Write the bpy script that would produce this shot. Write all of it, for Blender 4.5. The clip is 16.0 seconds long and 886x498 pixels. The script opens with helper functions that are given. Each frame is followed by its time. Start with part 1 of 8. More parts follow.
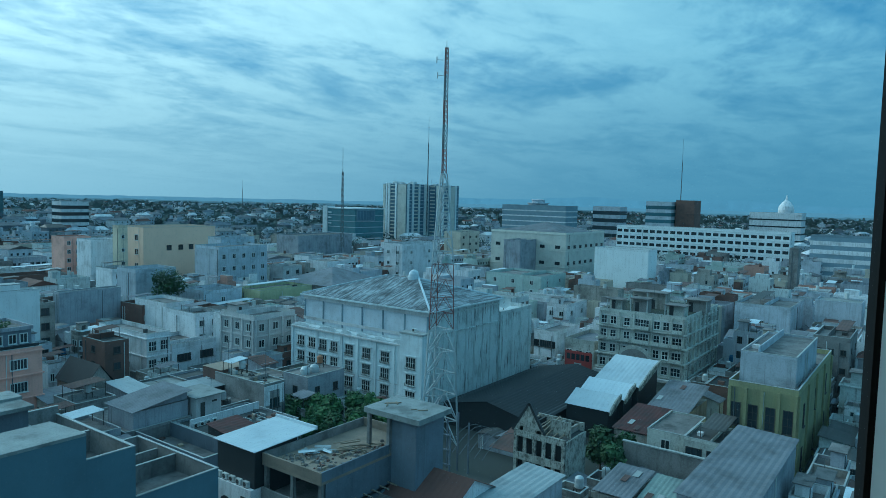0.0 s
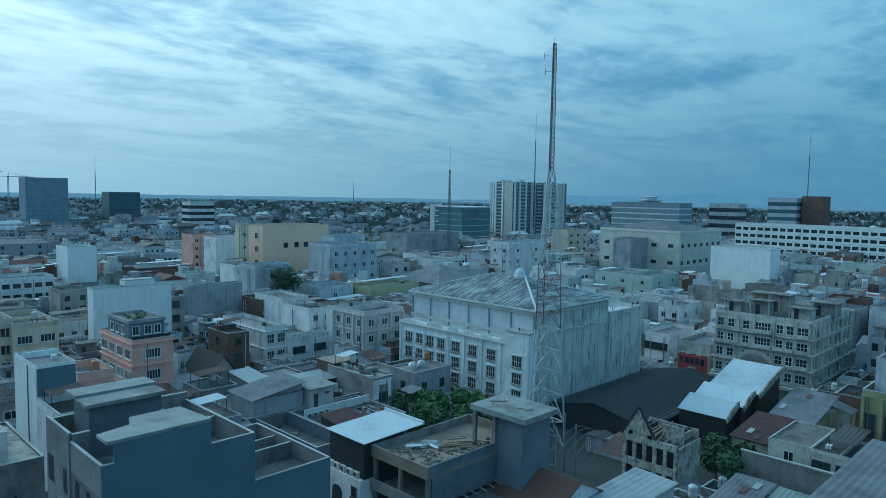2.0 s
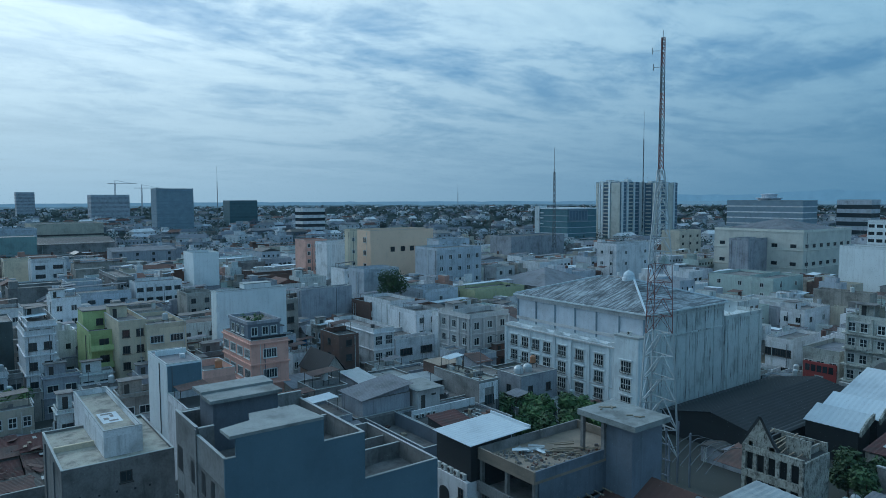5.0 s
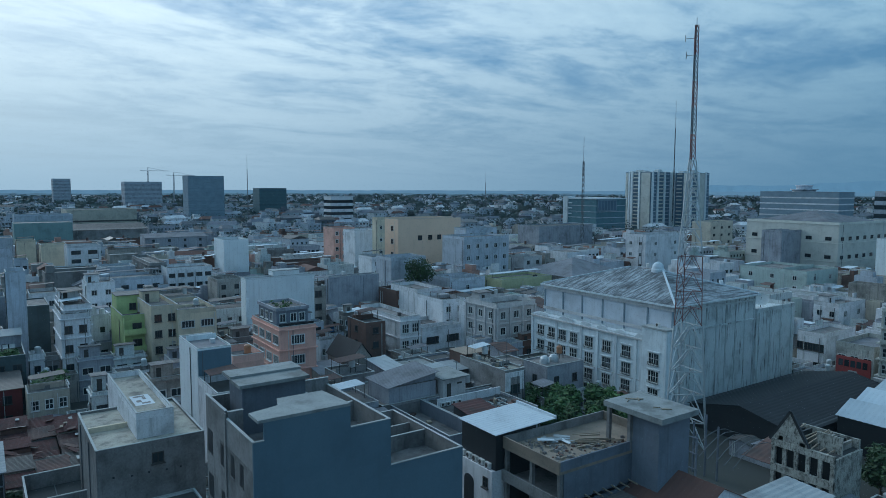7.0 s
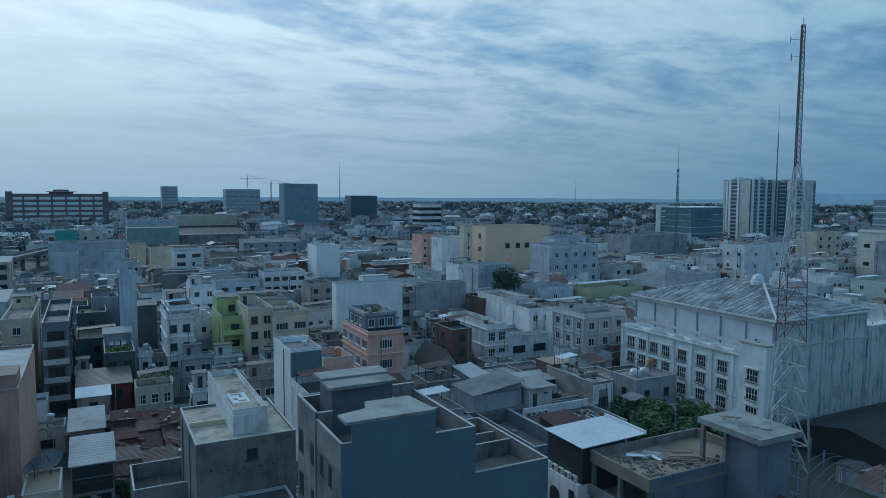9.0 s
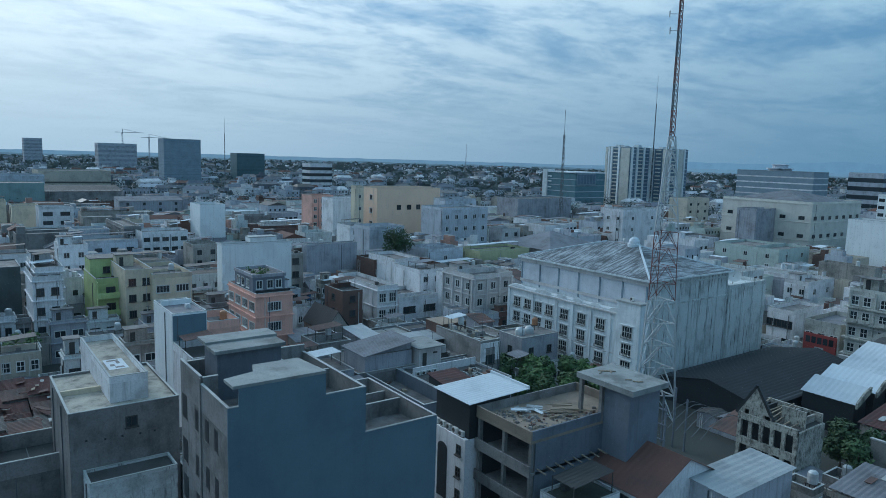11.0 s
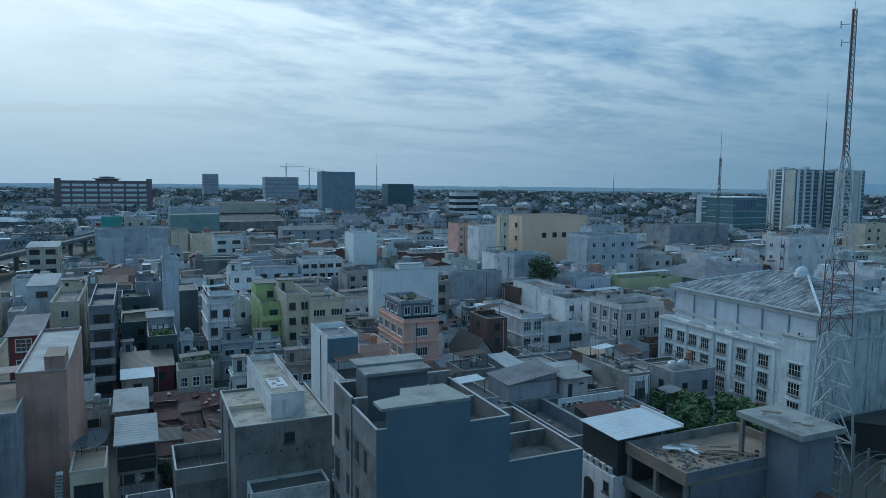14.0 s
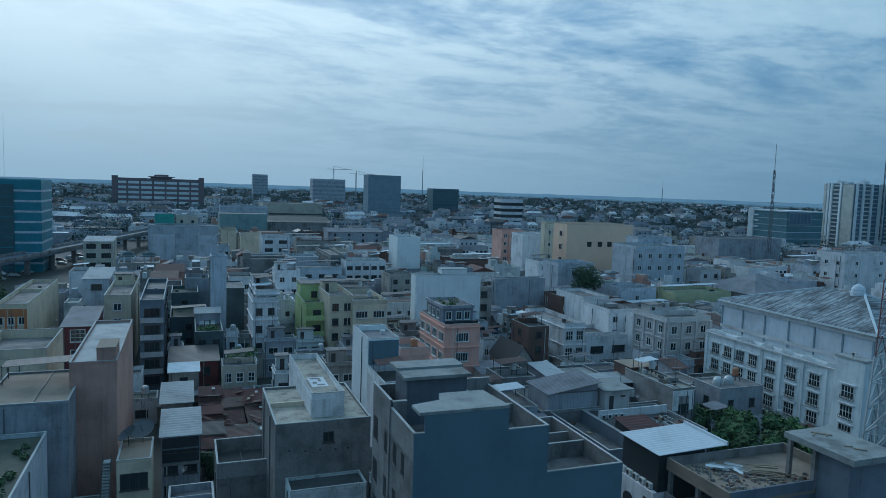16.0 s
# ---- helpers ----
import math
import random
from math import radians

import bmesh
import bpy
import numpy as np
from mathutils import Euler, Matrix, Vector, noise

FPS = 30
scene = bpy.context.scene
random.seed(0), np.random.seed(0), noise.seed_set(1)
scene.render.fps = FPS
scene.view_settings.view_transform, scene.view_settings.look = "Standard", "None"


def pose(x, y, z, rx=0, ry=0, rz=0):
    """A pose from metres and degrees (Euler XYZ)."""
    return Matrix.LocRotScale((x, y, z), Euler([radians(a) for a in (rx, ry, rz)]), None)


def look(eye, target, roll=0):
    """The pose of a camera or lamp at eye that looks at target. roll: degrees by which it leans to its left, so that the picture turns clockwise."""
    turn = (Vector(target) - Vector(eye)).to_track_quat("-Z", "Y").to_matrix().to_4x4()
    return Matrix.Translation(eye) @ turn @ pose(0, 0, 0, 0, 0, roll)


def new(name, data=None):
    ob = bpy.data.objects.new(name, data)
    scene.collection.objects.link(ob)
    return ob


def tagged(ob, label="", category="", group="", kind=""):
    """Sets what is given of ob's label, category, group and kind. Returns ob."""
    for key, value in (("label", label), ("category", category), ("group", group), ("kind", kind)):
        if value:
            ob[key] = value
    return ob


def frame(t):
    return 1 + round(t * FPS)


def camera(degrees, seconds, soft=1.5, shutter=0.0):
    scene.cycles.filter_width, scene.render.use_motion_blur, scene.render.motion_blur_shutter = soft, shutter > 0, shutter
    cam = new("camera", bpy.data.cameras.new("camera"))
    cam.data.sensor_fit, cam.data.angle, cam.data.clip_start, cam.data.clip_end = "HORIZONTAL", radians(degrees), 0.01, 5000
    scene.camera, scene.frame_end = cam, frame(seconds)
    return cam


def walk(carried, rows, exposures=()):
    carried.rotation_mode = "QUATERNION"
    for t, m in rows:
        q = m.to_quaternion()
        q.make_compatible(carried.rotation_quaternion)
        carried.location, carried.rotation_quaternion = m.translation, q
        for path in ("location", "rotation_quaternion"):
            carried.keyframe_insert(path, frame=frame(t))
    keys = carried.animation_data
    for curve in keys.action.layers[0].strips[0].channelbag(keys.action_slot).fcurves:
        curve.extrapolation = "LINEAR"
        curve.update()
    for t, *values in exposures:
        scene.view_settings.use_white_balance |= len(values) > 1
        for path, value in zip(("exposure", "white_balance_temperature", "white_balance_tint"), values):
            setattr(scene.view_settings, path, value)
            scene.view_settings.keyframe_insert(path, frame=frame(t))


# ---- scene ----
# camera: turns on the spot behind a hotel window, about twelve storeys up
cam = camera(65.4, 16.0, soft=0.6)
EYE, TURN = 42.0, 36.0
ROWS = [
    (0.0, 0.00, -4.23, -1.46),
    (0.5, 2.37, -4.36, -1.59),
    (1.0, 4.13, -4.65, -1.07),
    (1.5, 6.45, -4.77, -0.92),
    (2.0, 8.81, -4.57, -1.00),
    (2.5, 10.69, -4.13, -0.73),
    (3.0, 12.17, -3.99, -0.51),
    (3.5, 12.10, -3.73, -0.28),
    (4.0, 12.99, -3.78, -0.15),
    (4.5, 15.38, -3.91, 0.14),
    (4.7, 16.57, -4.17, 0.13),
    (6.8, 19.05, -4.89, 0.20),
    (7.0, 19.70, -5.29, -0.18),
    (7.5, 21.07, -5.22, 0.02),
    (8.0, 22.38, -4.59, -0.26),
    (8.5, 24.78, -4.44, -0.29),
    (9.0, 26.98, -4.68, -0.28),
    (9.5, 24.08, -5.00, -0.51),
    (10.0, 20.25, -6.41, -1.21),
    (10.2, 19.02, -6.38, -1.26),
    (12.3, 18.63, -9.45, -1.79),
    (12.5, 20.32, -8.78, -1.58),
    (13.0, 24.63, -6.61, -2.16),
    (13.5, 27.58, -5.71, -2.28),
    (14.0, 30.01, -5.64, -0.54),
    (14.5, 31.10, -5.63, -0.59),
    (15.0, 33.02, -5.58, -0.50),
    (15.5, 35.28, -5.69, -2.53),
    (16.0, 33.76, -5.27, -1.93),
]
EXPOSURES = [(0.0, 0.27, 4800, -21), (1.5, 0.25, 4800, -19), (2.5, 0.2, 5250, -5), (4.5, 0.08, 5300, 0), (8.0, 0.0, 5450, 3), (9.0, -0.12, 5300, 2), (10.0, 0.05, 5500, 4), (12.5, 0.42, 5650, 5), (13.3, 0.08, 5550, 4), (14.5, 0.0, 5450, 3), (15.2, -0.06, 5400, 2), (16.0, -0.14, 5200, 0)]
walk(cam, [(t, pose(0, 0, EYE, 90 + pitch, roll, yaw + TURN)) for t, yaw, pitch, roll in ROWS], EXPOSURES)

# ---- sky and sun ----
SUN_AZ, SUN_EL = 98.0, 24.0      # degrees left of +y, degrees up
sun_dir = Vector((-math.sin(radians(SUN_AZ)) * math.cos(radians(SUN_EL)), math.cos(radians(SUN_AZ)) * math.cos(radians(SUN_EL)), math.sin(radians(SUN_EL))))
world = bpy.data.worlds.new("world")
scene.world = world
world.use_nodes = True


def node(nt, kind, **inputs):
    n = nt.nodes.new(kind)
    for k, v in inputs.items():
        if k.startswith("i") and k[1:].isdigit():
            s = n.inputs[int(k[1:])]
        else:
            s = n.inputs[k.replace("_", " ")]
        if isinstance(v, bpy.types.NodeSocket):
            nt.links.new(v, s)
        else:
            s.default_value = v
    return n


def calc(nt, op, a, b=0.0, clamp=False):
    n = nt.nodes.new("ShaderNodeMath")
    n.operation, n.use_clamp = op, clamp
    for s, v in zip(n.inputs, (a, b)):
        if isinstance(v, bpy.types.NodeSocket):
            nt.links.new(v, s)
        else:
            s.default_value = v
    return n.outputs[0]


def blend(nt, fac, a, b, mode="MIX"):
    n = nt.nodes.new("ShaderNodeMix")
    n.data_type, n.blend_type = "RGBA", mode
    for s, v in zip((n.inputs[0], n.inputs[6], n.inputs[7]), (fac, a, b)):
        if isinstance(v, bpy.types.NodeSocket):
            nt.links.new(v, s)
        else:
            s.default_value = v if not isinstance(v, tuple) else (*v, 1)[:4]
    return n.outputs[2]


def ramp(nt, fac, stops):
    n = nt.nodes.new("ShaderNodeValToRGB")
    nt.links.new(fac, n.inputs[0])
    els = n.color_ramp.elements
    while len(els) < len(stops):
        els.new(0.5)
    for e, (p, c) in zip(els, stops):
        e.position = p
        e.color = (*c, 1) if isinstance(c, tuple) else (c, c, c, 1)
    return n.outputs[0]


def build_sky():
    nt = world.node_tree
    nt.nodes.clear()
    co = nt.nodes.new("ShaderNodeTexCoord").outputs["Generated"]
    xyz = node(nt, "ShaderNodeSeparateXYZ", i0=co).outputs
    sky = nt.nodes.new("ShaderNodeTexSky")
    sky.sky_type, sky.sun_disc = "NISHITA", False
    sky.sun_elevation, sky.sun_rotation = radians(SUN_EL), radians(-SUN_AZ)
    sky.dust_density, sky.altitude = 2.0, 50
    up = calc(nt, "MAXIMUM", xyz[2], 0.0)
    den = calc(nt, "ADD", up, 0.12)
    u, v = calc(nt, "DIVIDE", xyz[0], den), calc(nt, "DIVIDE", xyz[1], den)
    flat = node(nt, "ShaderNodeCombineXYZ", i0=u, i1=v, i2=0.0).outputs[0]
    m = node(nt, "ShaderNodeMapping", Vector=flat, Rotation=(0, 0, radians(28)), Scale=(1.25, 0.8, 1)).outputs[0]
    big = node(nt, "ShaderNodeTexNoise", Vector=m, Scale=0.9, Detail=10.0, Roughness=0.61, Distortion=0.6).outputs[0]
    fine = node(nt, "ShaderNodeTexNoise", Vector=m, Scale=4.2, Detail=9.0, Roughness=0.6, Distortion=0.3).outputs[0]
    mix = calc(nt, "ADD", calc(nt, "MULTIPLY", big, 0.7), calc(nt, "MULTIPLY", fine, 0.3))
    mask = ramp(nt, mix, [(0.39, 0.0), (0.465, 0.36), (0.53, 0.8), (0.61, 1.0)])
    dotn = nt.nodes.new("ShaderNodeVectorMath")
    dotn.operation = "DOT_PRODUCT"
    nt.links.new(co, dotn.inputs[0])
    dotn.inputs[1].default_value = sun_dir
    glow = calc(nt, "POWER", calc(nt, "MAXIMUM", dotn.outputs["Value"], 0.0), 2.0)
    # cloud radiance: grey-blue away from the sun, warm white towards it
    cloud = blend(nt, glow, (3.0, 4.4, 5.2), (10.2, 10.3, 9.7))
    blue = blend(nt, glow, (1.0, 2.3, 3.7), (1.5, 3.2, 5.0))
    clear = blend(nt, 0.2, blue, sky.outputs[0])
    col = blend(nt, mask, clear, cloud)
    lift = ramp(nt, up, [(0.36, 0.5), (0.9, 0.66)])
    col = blend(nt, 1.0, col, blend(nt, 1.0, lift, (2.0, 2.0, 2.0), "MULTIPLY"), "MULTIPLY")
    low = ramp(nt, up, [(0.0, 1.0), (0.06, 0.8), (0.22, 0.0)])
    haze = blend(nt, glow, (1.15, 2.15, 3.0), (4.8, 5.6, 6.0))
    col = blend(nt, low, col, haze)
    bg = node(nt, "ShaderNodeBackground", Color=col, Strength=0.1)
    out = nt.nodes.new("ShaderNodeOutputWorld")
    nt.links.new(bg.outputs[0], out.inputs[0])


build_sky()
sun = new("sun", bpy.data.lights.new("sun", "SUN"))
sun.data.energy, sun.data.angle, sun.data.color = 0.85, radians(16), (1.0, 0.975, 0.94)
sun.matrix_world = look(sun_dir * 100, (0, 0, 0))


# ---- materials ----
def material(name, col, col2=None, rough=0.85, metal=0.0, stain=0.35, streak=0.3, scale=1.0, bump=0.15, spread=0.12, stain_col=(0.05, 0.05, 0.045), grain=(1.6, 1.6, 0.09), edge=(0.50, 0.72)):
    """Weathered surface: two scales of tone, rain streaks, blotches, a fine relief."""
    m = bpy.data.materials.new(name)
    m.use_nodes = True
    nt = m.node_tree
    bsdf = nt.nodes["Principled BSDF"]
    pos = nt.nodes.new("ShaderNodeNewGeometry").outputs["Position"]
    rnd = nt.nodes.new("ShaderNodeObjectInfo").outputs["Random"]
    off = node(nt, "ShaderNodeCombineXYZ", i0=calc(nt, "MULTIPLY", rnd, 40.0), i1=calc(nt, "MULTIPLY", rnd, 17.0), i2=0.0).outputs[0]
    addv = nt.nodes.new("ShaderNodeVectorMath")
    nt.links.new(pos, addv.inputs[0])
    nt.links.new(off, addv.inputs[1])
    p = addv.outputs[0]
    n1 = node(nt, "ShaderNodeTexNoise", Vector=p, Scale=0.22 * scale, Detail=6.0, Roughness=0.65).outputs[0]
    n2 = node(nt, "ShaderNodeTexNoise", Vector=p, Scale=5.0 * scale, Detail=5.0, Roughness=0.6).outputs[0]
    tall = node(nt, "ShaderNodeMapping", Vector=p, Scale=grain).outputs[0]
    n3 = node(nt, "ShaderNodeTexNoise", Vector=tall, Scale=1.1 * scale, Detail=5.0, Roughness=0.7).outputs[0]
    c = blend(nt, ramp(nt, n1, [(0.35, 0.0), (0.65, 1.0)]), col, col2 or tuple(0.82 * x for x in col))
    c = blend(nt, calc(nt, "MULTIPLY", ramp(nt, n2, [(0.45, 0.0), (0.75, 1.0)]), stain * 0.6), c, stain_col)
    c = blend(nt, calc(nt, "MULTIPLY", ramp(nt, n1, [(0.52, 0.0), (0.75, 1.0)]), stain), c, stain_col)
    c = blend(nt, calc(nt, "MULTIPLY", ramp(nt, n3, [(edge[0], 0.0), (edge[1], 1.0)]), streak), c, stain_col)
    tone = node(nt, "ShaderNodeHueSaturation", Value=calc(nt, "ADD", calc(nt, "MULTIPLY", rnd, 2 * spread), 1.0 - spread), Color=c)
    nt.links.new(tone.outputs[0], bsdf.inputs["Base Color"])
    bsdf.inputs["Roughness"].default_value, bsdf.inputs["Metallic"].default_value = rough, metal
    if bump:
        b = node(nt, "ShaderNodeBump", Strength=bump, Distance=0.05, Height=n2)
        nt.links.new(b.outputs[0], bsdf.inputs["Normal"])
    return m


WHITE = material("white_paint", (0.85, 0.83, 0.84), (0.73, 0.715, 0.725), stain=0.42, streak=0.4)
CREAM = material("cream_paint", (0.74, 0.63, 0.47), stain=0.28, streak=0.2)
TAN = material("tan_paint", (0.82, 0.59, 0.43), (0.77, 0.55, 0.40), stain=0.05, streak=0.08, spread=0.02)
SALMON = material("salmon_paint", (0.80, 0.46, 0.37), stain=0.18, streak=0.18, spread=0.03)
GREEN = material("lime_paint", (0.52, 0.62, 0.28), stain=0.22, streak=0.2, spread=0.04)
PALE = material("pale_blue_paint", (0.58, 0.60, 0.655), (0.455, 0.475, 0.52), stain=0.42, streak=0.38)
GREY = material("grey_cement", (0.305, 0.29, 0.28), (0.185, 0.175, 0.17), stain=0.6, streak=0.45, grain=(1.2, 1.2, 0.2), edge=(0.53, 0.70))
NAVY = material("navy_paint", (0.135, 0.195, 0.24), (0.115, 0.17, 0.215), rough=0.7, stain=0.12, streak=0.06, spread=0.02)
# also used where openings and interiors are filled with shade
DARK = material("dark_cladding_and_shade", (0.03, 0.032, 0.035), rough=0.5, stain=0.2, streak=0.2)
OLD = material("old_plaster", (0.44, 0.405, 0.36), (0.285, 0.265, 0.24), stain=0.7, streak=0.5, edge=(0.52, 0.7))
STAINED = material("stained_white_paint", (0.66, 0.685, 0.68), (0.54, 0.565, 0.56), stain=0.5, streak=0.85, scale=1.0, grain=(1.5, 1.5, 0.17), edge=(0.55, 0.68), stain_col=(0.03, 0.032, 0.032))
MAROON = material("maroon_paint", (0.19, 0.05, 0.05), stain=0.25, streak=0.2)
TEAL = material("teal_cladding", (0.065, 0.24, 0.30), rough=0.35, stain=0.1, streak=0.1)
SLAB = material("roof_concrete", (0.25, 0.23, 0.22), (0.125, 0.116, 0.112), stain=0.7, streak=0.0, scale=1.6)
BITUMEN = material("dark_roof_felt", (0.09, 0.09, 0.088), (0.05, 0.05, 0.05), stain=0.4, streak=0.0)
SHEET = material("grey_roof_sheet", (0.215, 0.215, 0.235), (0.135, 0.137, 0.152), rough=0.75, stain=0.45, streak=0.0)
BRIGHT = material("pale_roof_sheet", (0.66, 0.70, 0.73), (0.56, 0.60, 0.64), rough=0.7, stain=0.15, streak=0.0)
RUST = material("rusty_roof_sheet", (0.155, 0.085, 0.068), (0.085, 0.055, 0.05), rough=0.8, stain=0.5, streak=0.0)
TILE = material("brown_roof_tile", (0.16, 0.075, 0.055), (0.11, 0.055, 0.045), stain=0.4, streak=0.0)
FRAME_W = material("white_frame", (0.68, 0.68, 0.66), stain=0.1, streak=0.0, bump=0)
FRAME_D = material("dark_frame", (0.07, 0.065, 0.06), stain=0.1, streak=0.0, bump=0)
ASPHALT = material("asphalt", (0.055, 0.055, 0.055), stain=0.3, streak=0.0)
GROUND = material("ground", (0.06, 0.06, 0.055), (0.045, 0.05, 0.04), stain=0.4, streak=0.0, scale=0.2)
STEEL = material("galvanised_steel", (0.55, 0.57, 0.58), rough=0.5, metal=0.3, stain=0.1, streak=0.0, bump=0)
REDPAINT = material("red_paint", (0.22, 0.085, 0.075), rough=0.6, stain=0.3, streak=0.0, bump=0)
LEAF = material("foliage", (0.055, 0.10, 0.03), (0.035, 0.07, 0.025), rough=0.7, stain=0.2, streak=0.0, scale=2, spread=0.3)
BARK = material("bark", (0.12, 0.09, 0.06), stain=0.3, streak=0.3)
CAP = material("pale_coping", (0.45, 0.46, 0.45), stain=0.3, streak=0.0, bump=0)
MESHGREY = material("grey_mesh_metal", (0.13, 0.14, 0.15), rough=0.6, stain=0.1, streak=0.0, bump=0)
BLUETANK = material("blue_tank", (0.05, 0.16, 0.35), rough=0.5, stain=0.1, streak=0.1)
BRICK = material("bare_brick", (0.18, 0.10, 0.078), (0.12, 0.075, 0.06), stain=0.4, streak=0.2)
PLASTER = material("pale_wall_plaster", (0.7, 0.7, 0.68), stain=0.03, streak=0.0)
LEAFY = material("bright_foliage", (0.085, 0.155, 0.045), (0.055, 0.105, 0.032), rough=0.75, stain=0.2, streak=0.0, scale=3, spread=0.3)
TANK = material("orange_tank", (0.42, 0.2, 0.1), rough=0.5, stain=0.1, streak=0.1)


LEMON = material("pale_yellow_paint", (0.60, 0.60, 0.36), stain=0.2, streak=0.2)
MINT = material("pale_mint_paint", (0.52, 0.59, 0.55), stain=0.25, streak=0.25)
SALMON2 = material("faded_salmon_paint", (0.50, 0.30, 0.24), stain=0.3, streak=0.3)
GREENTRIM = material("green_trim", (0.06, 0.20, 0.15), stain=0.1, streak=0.0, bump=0)
BROWNSLAB = material("brown_deck", (0.30, 0.235, 0.18), (0.22, 0.18, 0.14), stain=0.35, streak=0.0)
MOSS = material("mossy_roof", (0.085, 0.092, 0.07), (0.05, 0.06, 0.042), stain=0.55, streak=0.0, scale=2)
LIGHTSLAB = material("pale_new_concrete", (0.33, 0.34, 0.33), (0.21, 0.22, 0.215), stain=0.55, streak=0.0, scale=1.5)
PALEDARK = material("blue_grey_cement", (0.185, 0.205, 0.245), (0.14, 0.158, 0.192), stain=0.3, streak=0.3)
OLDROOF = material("weathered_white_roof", (0.46, 0.50, 0.53), (0.24, 0.262, 0.28), rough=0.9, stain=0.75, streak=0.72, scale=1.2, stain_col=(0.032, 0.036, 0.042), grain=(1.5, 0.12, 0.6), edge=(0.43, 0.56))
BLACKSHEET = material("black_roof_sheet", (0.032, 0.033, 0.036), (0.022, 0.023, 0.026), rough=0.85, stain=0.3, streak=0.0)
OLIVE = material("olive_paint", (0.34, 0.33, 0.17), (0.26, 0.25, 0.14), stain=0.3, streak=0.25)
DARKSHEET = material("dark_brown_sheet", (0.085, 0.075, 0.07), (0.06, 0.055, 0.05), rough=0.6, stain=0.3, streak=0.0)
BLACKFRAME = material("black_window_frame", (0.006, 0.006, 0.007), rough=0.9, stain=0.0, streak=0.0, bump=0)
HOTEL = material("hotel_render", (0.30, 0.31, 0.32), stain=0.15, streak=0.1)
MAINWHITE = material("washed_white_paint", (0.76, 0.79, 0.80), (0.66, 0.69, 0.71), stain=0.22, streak=0.28)
LILAC = material("pale_lilac_paint", (0.68, 0.70, 0.75), stain=0.15, streak=0.12)
LIGHTGREY = material("light_grey_paint", (0.64, 0.615, 0.605), (0.515, 0.495, 0.49), stain=0.33, streak=0.25)
DECK = material("beige_deck", (0.44, 0.41, 0.34), (0.27, 0.25, 0.215), stain=0.75, streak=0.0, scale=2.6)
REDROOF = material("dark_red_sheet", (0.105, 0.036, 0.032), (0.05, 0.024, 0.022), rough=0.85, stain=0.45, streak=0.0, scale=2)
ORANGE = material("orange_cladding", (0.50, 0.20, 0.08), stain=0.2, streak=0.1)
TIMBER = material("grey_timber", (0.33, 0.27, 0.20), stain=0.3, streak=0.0)
TAN2 = material("beige_paint", (0.70, 0.67, 0.60), stain=0.1, streak=0.1)
# slate lightened and blued so that far blocks carry haze in their colour
GREYBLUE = material("hazed_slate_cladding", (0.26, 0.325, 0.38), stain=0.1, streak=0.1)
BROWNWALL = material("brown_cladding", (0.24, 0.185, 0.195), stain=0.1, streak=0.1)
OLDWHITE = material("weathered_white_plaster", (0.60, 0.60, 0.55), (0.44, 0.44, 0.40), stain=0.6, streak=0.6, grain=(1.6, 1.6, 0.3), edge=(0.54, 0.68))
RUINED = material("mouldy_plaster", (0.54, 0.53, 0.47), (0.30, 0.295, 0.26), stain=0.85, streak=0.85, scale=3.2, grain=(1.2, 1.2, 0.4), edge=(0.50, 0.66), stain_col=(0.025, 0.025, 0.022))
PALESHEET = material("faded_green_sheet", (0.30, 0.36, 0.33), (0.20, 0.24, 0.23), stain=0.4, streak=0.0)
WORNSHEET = material("worn_pale_sheet", (0.40, 0.42, 0.43), (0.30, 0.32, 0.33), rough=0.75, stain=0.3, streak=0.0)
# leaf colour blued and paled to stand in for distance haze
FARLEAF = material("hazed_far_foliage", (0.08, 0.12, 0.115), (0.06, 0.095, 0.095), rough=0.9, stain=0.1, streak=0.0, bump=0)
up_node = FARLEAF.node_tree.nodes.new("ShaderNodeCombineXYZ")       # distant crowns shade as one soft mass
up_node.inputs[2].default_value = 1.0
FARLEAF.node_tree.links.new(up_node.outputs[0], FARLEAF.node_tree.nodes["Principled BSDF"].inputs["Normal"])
SLATE = material("dark_slate_paint", (0.09, 0.125, 0.135), (0.06, 0.085, 0.09), stain=0.35, streak=0.3)
MUTED = material("grey_blue_plaster", (0.43, 0.435, 0.475), (0.32, 0.325, 0.36), stain=0.45, streak=0.45)
DULLCREAM = material("dull_cream_paint", (0.60, 0.54, 0.44), (0.50, 0.455, 0.38), stain=0.3, streak=0.25)
TURQUOISE = material("turquoise_paint", (0.12, 0.42, 0.36), stain=0.2, streak=0.2)
SEAGREEN = material("faded_sea_green_sheet", (0.27, 0.38, 0.37), (0.22, 0.32, 0.32), stain=0.25, streak=0.2)
CLEANWHITE = material("clean_white_paint", (0.85, 0.86, 0.86), (0.79, 0.80, 0.80), stain=0.1, streak=0.16)
FADEDTEAL = material("faded_teal_glass", (0.10, 0.19, 0.22), (0.08, 0.155, 0.185), rough=0.35, stain=0.1, streak=0.0, bump=0)
RED = material("red_shop_paint", (0.32, 0.06, 0.055), stain=0.2, streak=0.2)
TOWERGLASS = material("blue_tower_glass", (0.12, 0.175, 0.235), (0.09, 0.14, 0.195), rough=0.3, stain=0.1, streak=0.0, bump=0)
# curtain wall paled, with distance haze mixed into the colour
DARKGLASS = material("hazed_dark_curtain_wall", (0.08, 0.14, 0.16), rough=0.3, stain=0.1, streak=0.0, bump=0)


